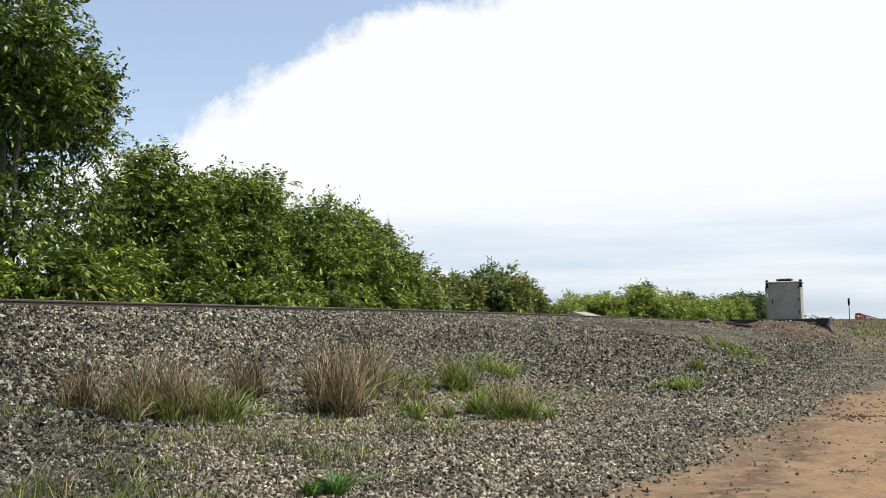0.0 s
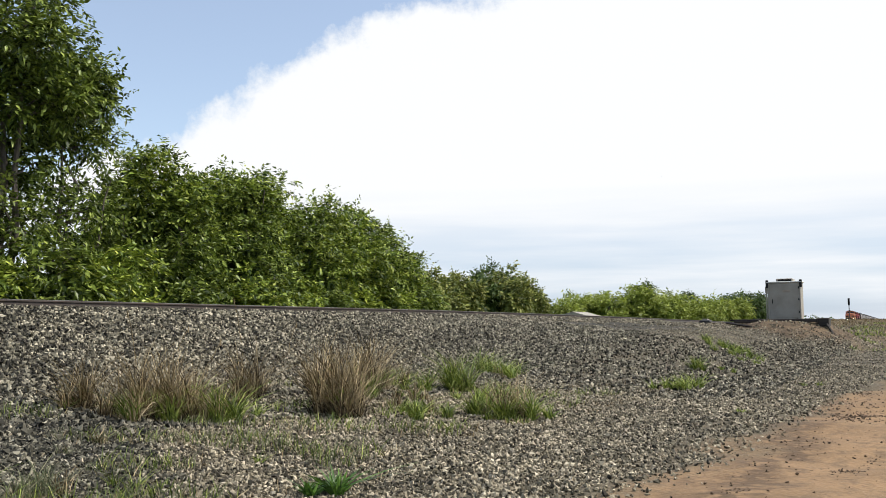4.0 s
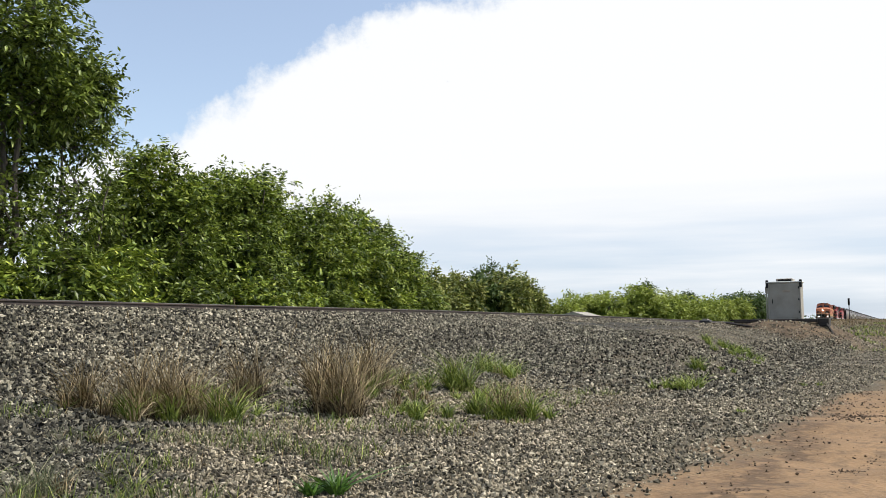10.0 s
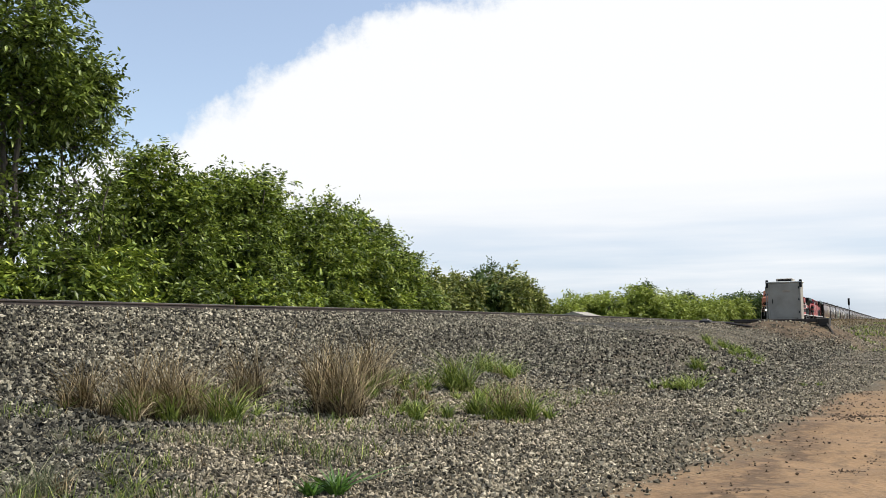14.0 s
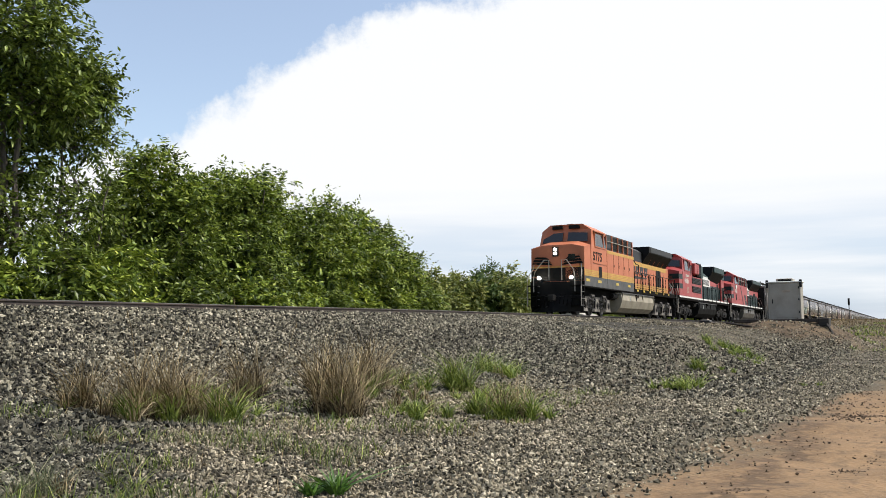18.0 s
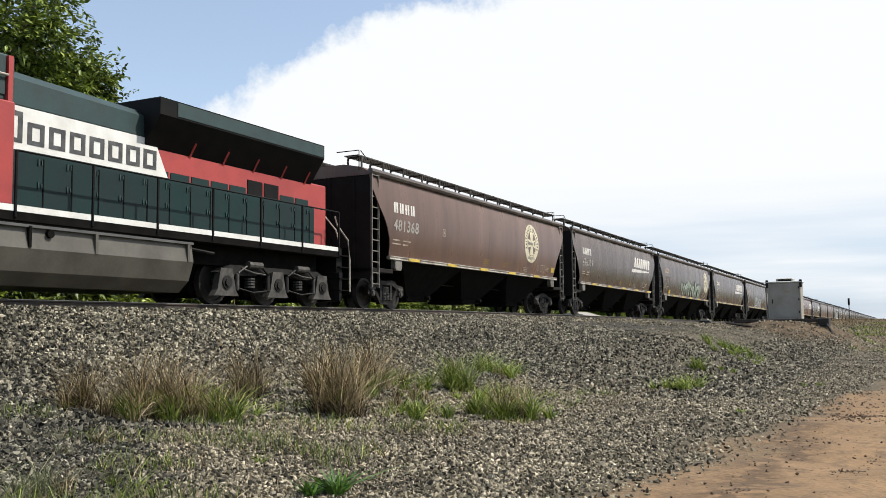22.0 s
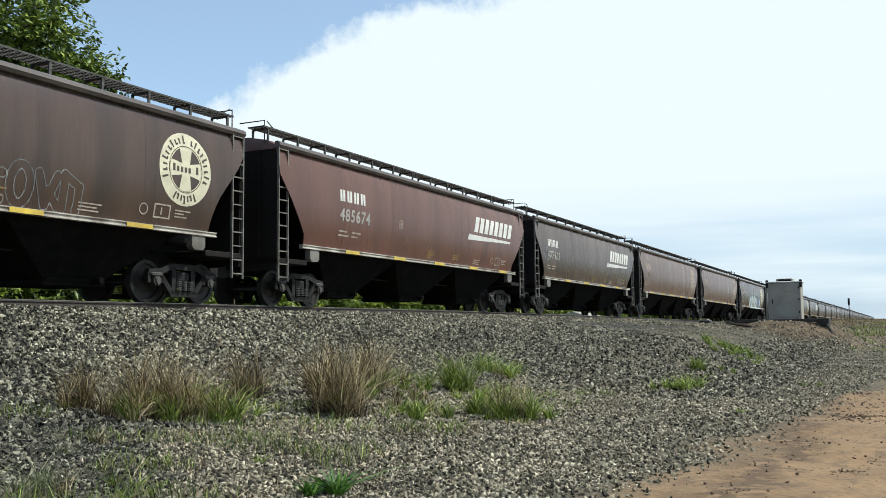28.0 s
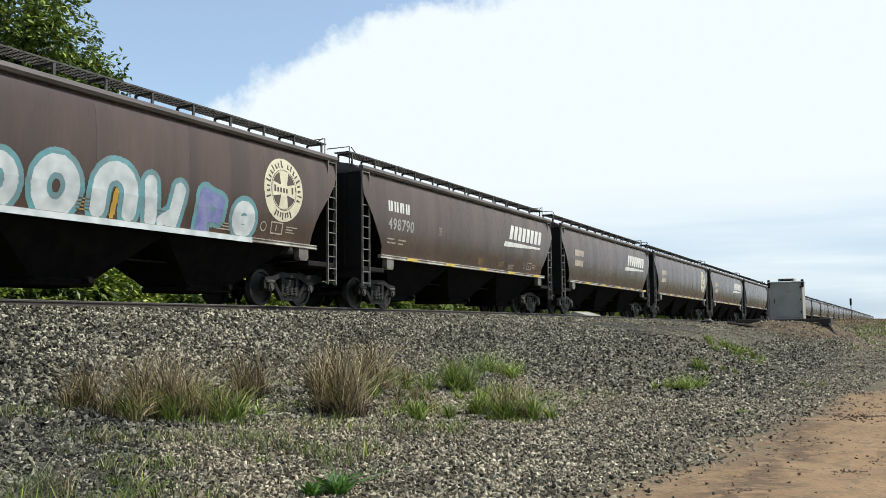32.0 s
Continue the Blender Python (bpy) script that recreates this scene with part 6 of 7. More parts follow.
def tree(name, label, x, y, top, rx, crown_from, material, seed, lobes=16, sprays=80, per=9, leaf=.20, twig=.75, ry=None, stems=1, cat="tree", wisps=0, fat=(.22, .46)):
    """A trunk with limbs that carry uneven lobes of leafy twigs."""
    rng = np.random.default_rng(seed)
    ry = ry or rx
    z0 = ground_z(x, y)
    t = tagged(new(name), label, cat, "trees and bushes behind the track")
    mid = crown_from + (top - crown_from) * .5
    hz = (top - crown_from) / 2
    bm = bmesh.new()
    heads = []
    for s in range(stems):
        off = rng.normal(0, rx * .25, 2) if stems > 1 else (0, 0)
        line = branch(bm, (x + off[0] * .3, y + off[1] * .3, z0 - .15), (x + off[0], y + off[1], crown_from + (top - crown_from) * .75), .008 * (top - z0) + .03, .02, .25, rng, 7)
        heads.append(line)
    part("trunk", bm, M_BARK, t)
    cs = []
    for k in range(lobes):
        while True:
            p = rng.uniform(-1, 1, 3)
            if np.hypot(*p[:2]) < 1 - .55 * max(0, p[2]) ** 1.5 and np.linalg.norm(p * (1, 1, .8)) < 1.0 and (np.linalg.norm(p) > .45):
                break
        c = np.array([x + p[0] * rx * .78, y + p[1] * ry * .78, mid + p[2] * hz * .80])
        r = rx * rng.uniform(*fat)
        cs.append((c, r))
        line = heads[k % len(heads)]
        start = min(line, key=lambda q: abs(q.z - (c[2] - r * 1.2)))
        bm = bmesh.new()
        branch(bm, start, c, .045 if rx > 1.5 else .025, .012, .15, rng, 4)
        part("limb", bm, M_BARK, t)
    O, W, S = [], [], []
    for c, r in cs:
        m = int(sprays * (r / (rx * .35)) ** 2)
        v = rng.normal(0, 1, (m, 3)); v /= np.linalg.norm(v, axis=1, keepdims=True)
        rad = r * rng.uniform(.30, 1.0, (m, 1)) ** .5
        o = c + v * rad * (1, 1, .85)
        w = v * .9 + (0, 0, .22) + rng.normal(0, .28, (m, 3))
        w /= np.linalg.norm(w, axis=1, keepdims=True)
        O.append(o); W.append(w); S.append(rng.uniform(.6, 1.25, m) * twig)
    O, W, S = np.concatenate(O), np.concatenate(W), np.concatenate(S)
    if wisps:       # long shoots that stand out from the crown
        i = rng.choice(len(O), min(wisps, len(O)), replace=False)
        out = O[i] - (x, y, mid); out /= np.linalg.norm(out, axis=1, keepdims=True) + 1e-6
        w = out * .6 + (0, 0, .55) + rng.normal(0, .2, out.shape)
        w /= np.linalg.norm(w, axis=1, keepdims=True)
        O, W, S = np.concatenate([O, O[i] + out * twig * .4]), np.concatenate([W, w]), np.concatenate([S, rng.uniform(1.1, 1.8, len(i)) * twig])
    keep = O[:, 2] > z0 + .05
    part_ob = new("crown", leaf_mesh("crown", O[keep], W[keep], S[keep], per, leaf, material, rng))
    part_ob.parent = t
    return t


TALL = "tall leafy green tree with open crown behind the track"
BUSHY = "dense bright green leafy tree behind the track"
THIN = "slender young tree with thin leaves behind the track"
tree("tree", TALL, 19.3, 8.6, 13.6, 2.3, 2.6, LEAF_DEEP, 1, lobes=40, sprays=52, per=15, leaf=.20, twig=.75, stems=3, wisps=160, fat=(.20, .40))
tree("tree", TALL, 15.6, 9.4, 13.4, 2.6, 1.6, LEAF_DEEP, 2, lobes=38, sprays=48, per=15, leaf=.20, twig=.75, stems=2, wisps=80, fat=(.20, .40))
tree("tree", TALL, 21.9, 8.9, 8.7, 1.5, 5.0, LEAF_DEEP, 5, lobes=18, sprays=46, per=15, leaf=.19, twig=.7, stems=2, wisps=70)
tree("tree", THIN, 21.9, 9.3, 5.9, 2.0, .4, LEAF_DEEP, 3, lobes=20, sprays=30, per=13, leaf=.19, twig=.65, stems=4, wisps=30, fat=(.18, .38))
tree("tree", THIN, 18.2, 8.4, 5.0, 2.2, .2, LEAF_DEEP, 4, lobes=20, sprays=32, per=13, leaf=.19, twig=.65, stems=4, wisps=30, fat=(.18, .38))
for k, (x, y, top, r) in enumerate([(25.2, 9.6, 5.6, 1.8), (26.6, 9.7, 6.9, 2.0), (28.5, 9.6, 6.3, 2.1), (30.4, 9.6, 7.15, 2.1), (32.0, 9.7, 6.7, 2.1), (33.6, 9.6, 6.55, 2.2), (35.4, 9.6, 6.3, 2.2), (37.2, 9.4, 5.75, 2.1), (39.2, 9.4, 5.5, 2.1),
                                    (41.2, 9.3, 5.65, 2.0), (43.4, 9.4, 4.9, 1.8), (45.2, 9.2, 4.0, 1.5), (30.0, 7.9, 4.6, 1.9), (34.5, 7.9, 4.3, 2.0), (38.5, 7.8, 3.9, 1.9), (26.3, 8.0, 4.2, 1.8)]):
    tree("tree", BUSHY, x, y, top, r, -.4, LEAF_FRESH if k % 3 else LEAF_DEEP, 10 + k, lobes=24, sprays=50, per=13, leaf=.205, twig=.62, stems=2, wisps=110, fat=(.20, .42))
for k, (x, y, top, r) in enumerate([(17.0, 6.9, 1.6, 1.3), (19.3, 7.2, 2.2, 1.6), (21.0, 6.6, 1.6, 1.4), (23.0, 7.4, 2.3, 1.5), (25.4, 6.6, 1.4, 1.3), (28.2, 6.6, 1.5, 1.4), (31.0, 6.6, 1.7, 1.5), (33.4, 6.2, .9, 1.0), (36.4, 6.6, 1.5, 1.4), (39.8, 6.4, 1.0, 1.2), (43.0, 6.8, 1.4, 1.3), (45.6, 8.2, 1.8, 1.2)]):
    tree("bush", "low fresh green bush beside the track", x, y, top, r, -.8, LEAF_FRESH if k % 3 != 1 else LEAF_DEEP, 40 + k, lobes=13, sprays=34, per=11, leaf=.22, twig=.5, stems=3, cat="bush", wisps=30)
for k, (x, y, top, r) in enumerate([(60.5, 17.5, 3.2, 1.6), (64.0, 17.5, 3.6, 1.6), (69.5, 21.0, 3.6, 2.0), (72.6, 20.6, 3.3, 1.9), (75.9, 20.0, 4.6, 2.0), (79.0, 20.2, 4.7, 2.1), (82.0, 19.4, 4.5, 2.2), (84.2, 20.0, 5.7, 2.3), (86.6, 19.6, 5.5, 2.2), (88.0, 18.8, 4.3, 2.0), (88.6, 18.0, 3.3, 1.6), (80.5, 16.5, 3.5, 2.0)]):
    tree("tree", "olive green tree beyond the track", x, y, top, r, -.4, LEAF_OLIVE if k not in (5, 7) else LEAF_DARK, 60 + k, lobes=18, sprays=46, per=9, leaf=.36, twig=.8, stems=2, wisps=40, fat=(.2, .4))
for k, (x, y, top, r) in enumerate([(105, 20.5, 1.6, 2.6), (112.0, 21.2, 3.4, 2.6), (115.0, 19.4, 3.6, 2.8), (112.5, 17.0, 2.7, 2.6), (116.0, 14.8, 3.7, 3.0), (117.0, 12.2, 4.1, 3.2), (119, 10.6, 3.2, 2.8), (121.5, 9.6, 2.6, 2.8), (123.5, 7.8, 2.4, 2.6), (127.5, 6.4, 2.2, 2.4), (130.5, 4.9, 2.0, 2.2)]):
    tree("bush", "pale yellow-green thicket beyond the track", x, y, top, r, -.6, LEAF_PALE, 80 + k, lobes=14, sprays=45, per=7, leaf=.42, twig=.9, stems=3, cat="bush", wisps=40)
for k, (x, y, top, r) in enumerate([(118.5, 14.0, 4.6, 1.6), (153, 15.6, 4.2, 2.0), (158.5, 13.9, 4.5, 2.0), (163, 12.5, 4.2, 1.8), (150, 7.6, 3.9, 2.6), (148.5, 5.2, 4.2, 2.8), (153, 4.4, 3.9, 2.4)]):
    tree("tree", "dark green tree far along the track", x, y, top, r, -.4, LEAF_DARK, 100 + k, lobes=12, sprays=45, per=7, leaf=.42, twig=.9, stems=2, wisps=20)


def far_wood():
    """A low dark line of woods towards the horizon."""
    rng = np.random.default_rng(7)
    n = 2600
    x = rng.uniform(420, 900, n); y = np.where(rng.random(n) < .5, rng.uniform(25, 160, n), rng.uniform(-40, -14, n))
    x = np.where(y < 0, rng.uniform(480, 900, n), x)
    hgt = np.where(y < 0, 6.0 + 1.5 * np.sin(y * .6) + 1.2 * np.sin(y * 1.7 + 1), 5.0)
    o = np.stack([x, y, np.array([ground_z(a, b) for a, b in zip(x, y)]) + rng.uniform(0, 1, n) * hgt], 1)
    w = rng.normal(0, 1, (n, 3)); w /= np.linalg.norm(w, axis=1, keepdims=True)
    ob = new("far_woods", leaf_mesh("far_woods", o, w, np.full(n, 1.6), 4, 1.8, LEAF_DARK, rng))
    tagged(ob, "low dark line of far woods at the horizon", "woods", kind="stuff")


far_wood()

# ---- grass clumps and weeds ----
BLADE_DRY = pieces_mat("dry_straw_blades", [(0.035, 0.026, 0.012), (0.125, 0.09, 0.042), (0.26, 0.19, 0.096), (0.46, 0.365, 0.205)], 0.8, through=0.15)
BLADE_GREEN = pieces_mat("fresh_grass_blades", [(0.035, 0.055, 0.010), (0.10, 0.145, 0.022), (0.20, 0.26, 0.044), (0.36, 0.40, 0.10)], 0.6, through=0.3)
# dark brown blades that imitate the shadow at a clump's foot
BLADE_FOOT_SHADE = pieces_mat("foot_shade_blades", [(0.012, 0.009, 0.006), (0.03, 0.022, 0.013), (0.07, 0.05, 0.028)], 0.95, through=0.05)
BLADE_STRAW = pieces_mat("bleached_straw", [(0.20, 0.15, 0.08), (0.36, 0.29, 0.17), (0.52, 0.44, 0.28)], 0.8, through=0.15)
BLADE_WEED = pieces_mat("broad_weed_leaves", [(0.03, 0.07, 0.012), (0.07, 0.15, 0.022), (0.14, 0.26, 0.04)], 0.45, through=0.25)
BLADE_GREY = pieces_mat("grey_green_blades", [(0.05, 0.068, 0.03), (0.09, 0.105, 0.05), (0.15, 0.155, 0.08), (0.24, 0.22, 0.13)], 0.7, through=0.25)


def blade_mesh(name, xs, ys, h, lean, width, material, rng):
    """Narrow blades that rise, bow over and taper; each is one island."""
    n = len(xs)
    z = hill(xs, ys) + bumps(xs, ys) - .02
    base = np.stack([xs, ys, z], 1)
    az = rng.uniform(0, 2 * math.pi, n)
    out = np.stack([np.cos(az), np.sin(az), np.zeros(n)], 1) * (lean * (.15 + rng.gamma(1.6, .45, n)) * h)[:, None]
    sidew = np.stack([-np.sin(az + .6), np.cos(az + .6), np.zeros(n)], 1)
    rows = []
    for t, wd in ((0, 1.0), (.4, .85), (.75, .55), (1.0, .08)):
        c = base + out * t ** 1.8 + np.array([0, 0, 1.0]) * (h * (t - .18 * lean * t ** 3))[:, None]
        rows += [c + sidew * width * wd / 2, c - sidew * width * wd / 2]
    V = np.stack(rows, 1).reshape(-1, 3)
    k = np.arange(n)[:, None] * 8
    F = np.concatenate([k + np.array([0, 1, 3, 2]), k + np.array([2, 3, 5, 4]), k + np.array([4, 5, 7, 6])])
    me = bpy.data.meshes.new(name)
    me.from_pydata(V.tolist(), [], F.tolist())
    me.materials.append(material)
    return me


def tuft(name, x, y, h, r, n, lean, width, material, rng, parent, label=""):
    """One fountain of blades out of a small foot."""
    a, q = rng.uniform(0, 2 * math.pi, n), r * np.sqrt(rng.random(n))
    H = h * np.where(rng.random(n) < .35, rng.uniform(.2, .65, n), rng.beta(2.6, 1.7, n) * 1.25)
    ob = new(name, blade_mesh(name, x + q * np.cos(a), y + q * np.sin(a), H, lean, width, material, rng))
    ob.parent = parent
    if label:
        ob["label"] = label


def clump(x, y, h, w, dry, green, seed, label, fresh=None, width=.013):
    """A clump of separate tufts: dry ones stand up, some straws are broken over, green ones fill the foot."""
    rng = np.random.default_rng(seed)
    c = tagged(new("grass_clump"), label, "grass", "clumps of grass on the ballast")
    for name, n, m, hh, lean, each in (("dry_tuft", int(dry * .8), BLADE_DRY, h, .70, 48), ("broken_straw", dry // 4, BLADE_STRAW, h * .55, 1.9, 40), ("green_tuft", int(green * 1.15), fresh or BLADE_GREEN, h * (.5 if dry > green else .92), .95, 60)):
        if not n:
            continue
        many = max(1, round(n / each))
        for k in range(many):
            dx, dy = rng.normal(0, w * .36, 2) if many > 1 else (0, 0)
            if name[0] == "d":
                # added short dark blades paint the shadow round the foot
                tuft("thatch", x + dx, y + dy, hh * .26, .07 + .12 * w, 34, 1.0, .020, BLADE_FOOT_SHADE, rng, c, "short dark blades standing in for shadow")
            tuft(name, x + dx, y + dy, hh * rng.uniform(.62, 1.1), .03 + .07 * w, n // many, lean, width * (1.5 if name[0] == "g" and width == .013 else 1), m, rng, c, "" if name[0] == "d" else "fresh green blades" if name[0] == "g" else "pale bent straws")
    return c


DRYL = "tall clump of dry brown grass on the ballast toe"
MIXL = "mixed dry and green grass clump on gravel"
GRNL = "fresh green grass clump on gravel"
GRYL = "low grey-green grass tuft among gravel"
CLUMPS = [
    (8.89, -6.22, 1.0, .30, 300, 20, DRYL), (8.6, -6.35, .5, .3, 60, 30, MIXL), (9.16, -7.17, .98, .7, 420, 160, DRYL), (9.74, -7.17, 1.0, .66, 420, 210, MIXL), (9.45, -7.1, .95, .6, 330, 160, MIXL), (10.1, -7.15, .8, .6, 240, 160, MIXL), (9.01, -6.97, .5, .5, 150, 90, MIXL), (9.88, -7.44, .62, .55, 150, 210, MIXL),
    (11.81, -6.54, 1.08, .66, 360, 30, DRYL), (11.4, -6.9, .55, .5, 90, 60, MIXL), (10.28, -7.89, .40, .50, 10, 230, GRNL), (10.6, -7.6, .34, .4, 20, 120, GRNL),
    (11.75, -8.61, 1.3, .5, 560, 60, DRYL), (12.5, -8.0, 1.15, .6, 330, 60, DRYL), (13.87, -6.65, 1.02, .46, 260, 20, DRYL), (13.81, -7.69, 1.15, .55, 300, 120, DRYL), (15.3, -7.1, 1.1, .55, 280, 60, DRYL), (16.2, -6.6, .8, .5, 120, 40, DRYL),
    (15.88, -7.33, .55, .66, 20, 240, GRNL), (16.5, -7.6, .4, .6, 20, 140, GRNL), (11.94, -9.75, .38, .41, 20, 180, GRNL), (12.6, -9.3, .3, .4, 40, 90, MIXL), (16.95, -7.98, .98, .50, 30, 380, GRNL), (16.6, -8.2, .6, .4, 20, 160, GRNL),
    (20.75, -7.21, .74, .80, 20, 330, GRNL), (19.4, -7.9, .55, .6, 20, 160, GRNL), (13.28, -10.66, .80, .40, 190, 180, MIXL), (13.32, -10.21, .52, .53, 20, 300, GRNL), (13.43, -10.98, .50, .36, 0, 230, GRNL), (14.6, -9.8, .62, .5, 30, 220, GRNL), (12.9, -10.5, .3, .4, 10, 110, GRNL),
    (19.74, -12.02, .47, .70, 0, 420, GRNL), (24.93, -11.20, .45, .5, 0, 220, GRNL), (25.12, -11.93, .24, .45, 0, 120, GRNL), (31.07, -10.9, .40, 1.0, 0, 330, GRNL), (30.88, -11.6, .42, 1.1, 0, 360, GRNL), (29.2, -11.3, .34, .9, 0, 240, GRNL), (22.72, -13.84, .2, .5, 10, 80, GRNL),
    (15.47, -13.71, .13, .4, 0, 60, GRNL), (14.2, -8.2, .45, .6, 90, 60, MIXL), (15.2, -8.8, .3, .5, 20, 60, GRNL), (10.34, -5.83, .36, .5, 60, 50, MIXL), (13.0, -9.1, .42, .7, 110, 60, MIXL), (13.9, -8.6, .4, .5, 40, 110, MIXL)]
for k, (x, y, h, w, d, g, lab) in enumerate(CLUMPS):
    clump(x, y, h, w, d, g, 200 + k, lab)
for k, (x, y, h, w, d, g) in enumerate([(5.48, -9.89, .38, .40, 50, 240), (5.23, -9.66, .28, .5, 20, 150), (4.95, -9.9, .3, .5, 20, 160), (7.33, -8.32, .27, .35, 50, 60), (6.6, -8.6, .2, .4, 20, 60)]):
    clump(x, y, h, w, d, g, 270 + k, GRYL, BLADE_GREY, .010)
for k, (x, y, h, w, g) in enumerate([(5.83, -10.19, .24, .26, 90), (6.10, -10.41, .18, .38, 90), (7.8, -10.1, .16, .3, 60), (5.5, -10.35, .2, .4, 90)]):
    clump(x, y, h, w, 0, g, 280 + k, GRNL, None, .010)
for k, (x, y, h) in enumerate([(6.74, -11.74, .32), (6.60, -11.56, .26), (6.86, -11.58, .24)]):
    clump(x, y, h, .3, 0, 60, 300 + k, "broad-leaved green weed on gravel", BLADE_WEED, .034)

# loose blades and sprigs spread between the clumps
rng = np.random.default_rng(31)


def patchy(n, xa, xb, ya, yb, scale, cut):
    """Spots that gather in patches."""
    x, y = rng.uniform(xa, xb, n * 4), rng.uniform(ya, yb, n * 4)
    v = np.array([noise.noise((a * scale, b * scale, 3.1)) for a, b in zip(x, y)])
    ok = v > cut
    return x[ok][:n], y[ok][:n]


for name, n, area, cut, h, m, lab in (("dry_litter", 4200, (4.5, 22, -11.8, -5.2), .02, .14, BLADE_DRY, "scattered dry straw among the gravel"),
                                      ("grey_grass", 2200, (4.0, 10, -11.2, -6.2), .12, .17, BLADE_GREY, "thin grey-green grass among the gravel"),
                                      ("green_sprigs", 2600, (4.5, 18, -11.2, -6.0), .18, .22, BLADE_GREEN, "small green sprigs among the gravel")):
    x, y = patchy(n, *area, .9, cut)
    me = blade_mesh(name, x, y, h * rng.beta(3, 2.5, len(x)) * 1.4, 1.3 if "dry" in name else .7, .011, m, rng)
    tagged(new(name, me), lab, "grass", kind="stuff")
x, y = 45 + 115 * rng.random(15000) ** .45, -3.0 - 19 * rng.random(15000)
ok = np.hypot((x - 55.3) / 1.6, (y + 10.1) / 1.4) > 1
me = blade_mesh("dry_meadow", x[ok], y[ok], .26 * rng.beta(3, 2.5, ok.sum()), .6, .05, BLADE_DRY, rng)
tagged(new("dry_meadow", me), "dry straw-coloured grass on the low bank", "grass", kind="stuff")
x, y = patchy(1600, 44, 120, -16.5, -12.5, .25, .2)
me = blade_mesh("bank_grass", x, y, .35 * rng.beta(3, 2.5, len(x)), .6, .05, BLADE_GREEN, rng)
tagged(new("bank_grass", me), "green grass patches along the bank", "grass", kind="stuff")
x, y = rng.uniform(2, 60, 16000), rng.uniform(3.2, 9.5, 16000)
me = blade_mesh("verge_grass", x, y, .55 * rng.beta(3, 2.0, 16000), .5, .03, BLADE_GREEN, rng)
tagged(new("verge_grass", me), "green verge grass behind the track", "grass", kind="stuff")


def stalk(points):
    """A lone bent straw beside the rail."""
    s = tagged(new("straw_stalk"), "lone bent dry straw beside the rail", "straw", "straws beside the rail")
    part("stem", made(tube, points, .006, 5), BLADE_DRY, s)
    a, b = Vector(points[0]), Vector(points[1])
    bm = bmesh.new(); cyl(bm, a.lerp(b, .15), "z", .012, .12, 6, .004)
    part("seed_head", bm, BLADE_DRY, s)


for x, y, h, dx in ((11.9, -4.3, .95, -.35), (15.2, -3.9, .95, -.4), (16.4, -4.2, .6, .15), (13.2, -4.0, .5, .2), (12.6, -5.2, .7, .3)):
    z = ground_z(x, y)
    stalk([(x + dx, y - .1, z + h), (x + dx * .55, y - .05, z + h * .68), (x + dx * .2, y, z + h * .3), (x, y, z - .03)])

# ---- loose stones ----
STONE_GREY = pieces_mat("ballast_stone", [(0.008, 0.007, 0.005), (0.043, 0.038, 0.026), (0.112, 0.100, 0.070), (0.225, 0.20, 0.142), (0.46, 0.41, 0.30)], 0.85)
# darker copy of the ballast ramp, with deep shaded gaps put into the colour
STONE_DARK = pieces_mat("shaded_ballast_stone", [(0.006, 0.0055, 0.004), (0.024, 0.022, 0.015), (0.06, 0.055, 0.039), (0.13, 0.118, 0.085), (0.34, 0.31, 0.23)], 0.85)
STONE_BENCH = pieces_mat("pale_bench_stone", [(0.035, 0.031, 0.021), (0.105, 0.09, 0.063), (0.185, 0.16, 0.113), (0.295, 0.255, 0.182), (0.50, 0.435, 0.31)], 0.85)
STONE_TAN = pieces_mat("pale_gravel", [(0.022, 0.019, 0.013), (0.085, 0.072, 0.047), (0.19, 0.162, 0.108), (0.32, 0.272, 0.185), (0.55, 0.475, 0.342)], 0.85)
CLOD = pieces_mat("dirt_clods", [(0.07, 0.05, 0.033), (0.13, 0.09, 0.058), (0.21, 0.145, 0.092)], 0.95)
CLOD_DARK = pieces_mat("dark_rubble", [(0.045, 0.032, 0.021), (0.10, 0.07, 0.045), (0.18, 0.125, 0.08)], 0.95)
CORNERS = np.array([(-1, 0, 0), (1, 0, 0), (0, -1, 0), (0, 1, 0), (0, 0, -1), (0, 0, 1)]) * .62
SIDES = np.array([(5, 1, 3), (5, 3, 0), (5, 0, 2), (5, 2, 1), (4, 3, 1), (4, 0, 3), (4, 2, 0), (4, 1, 2)])


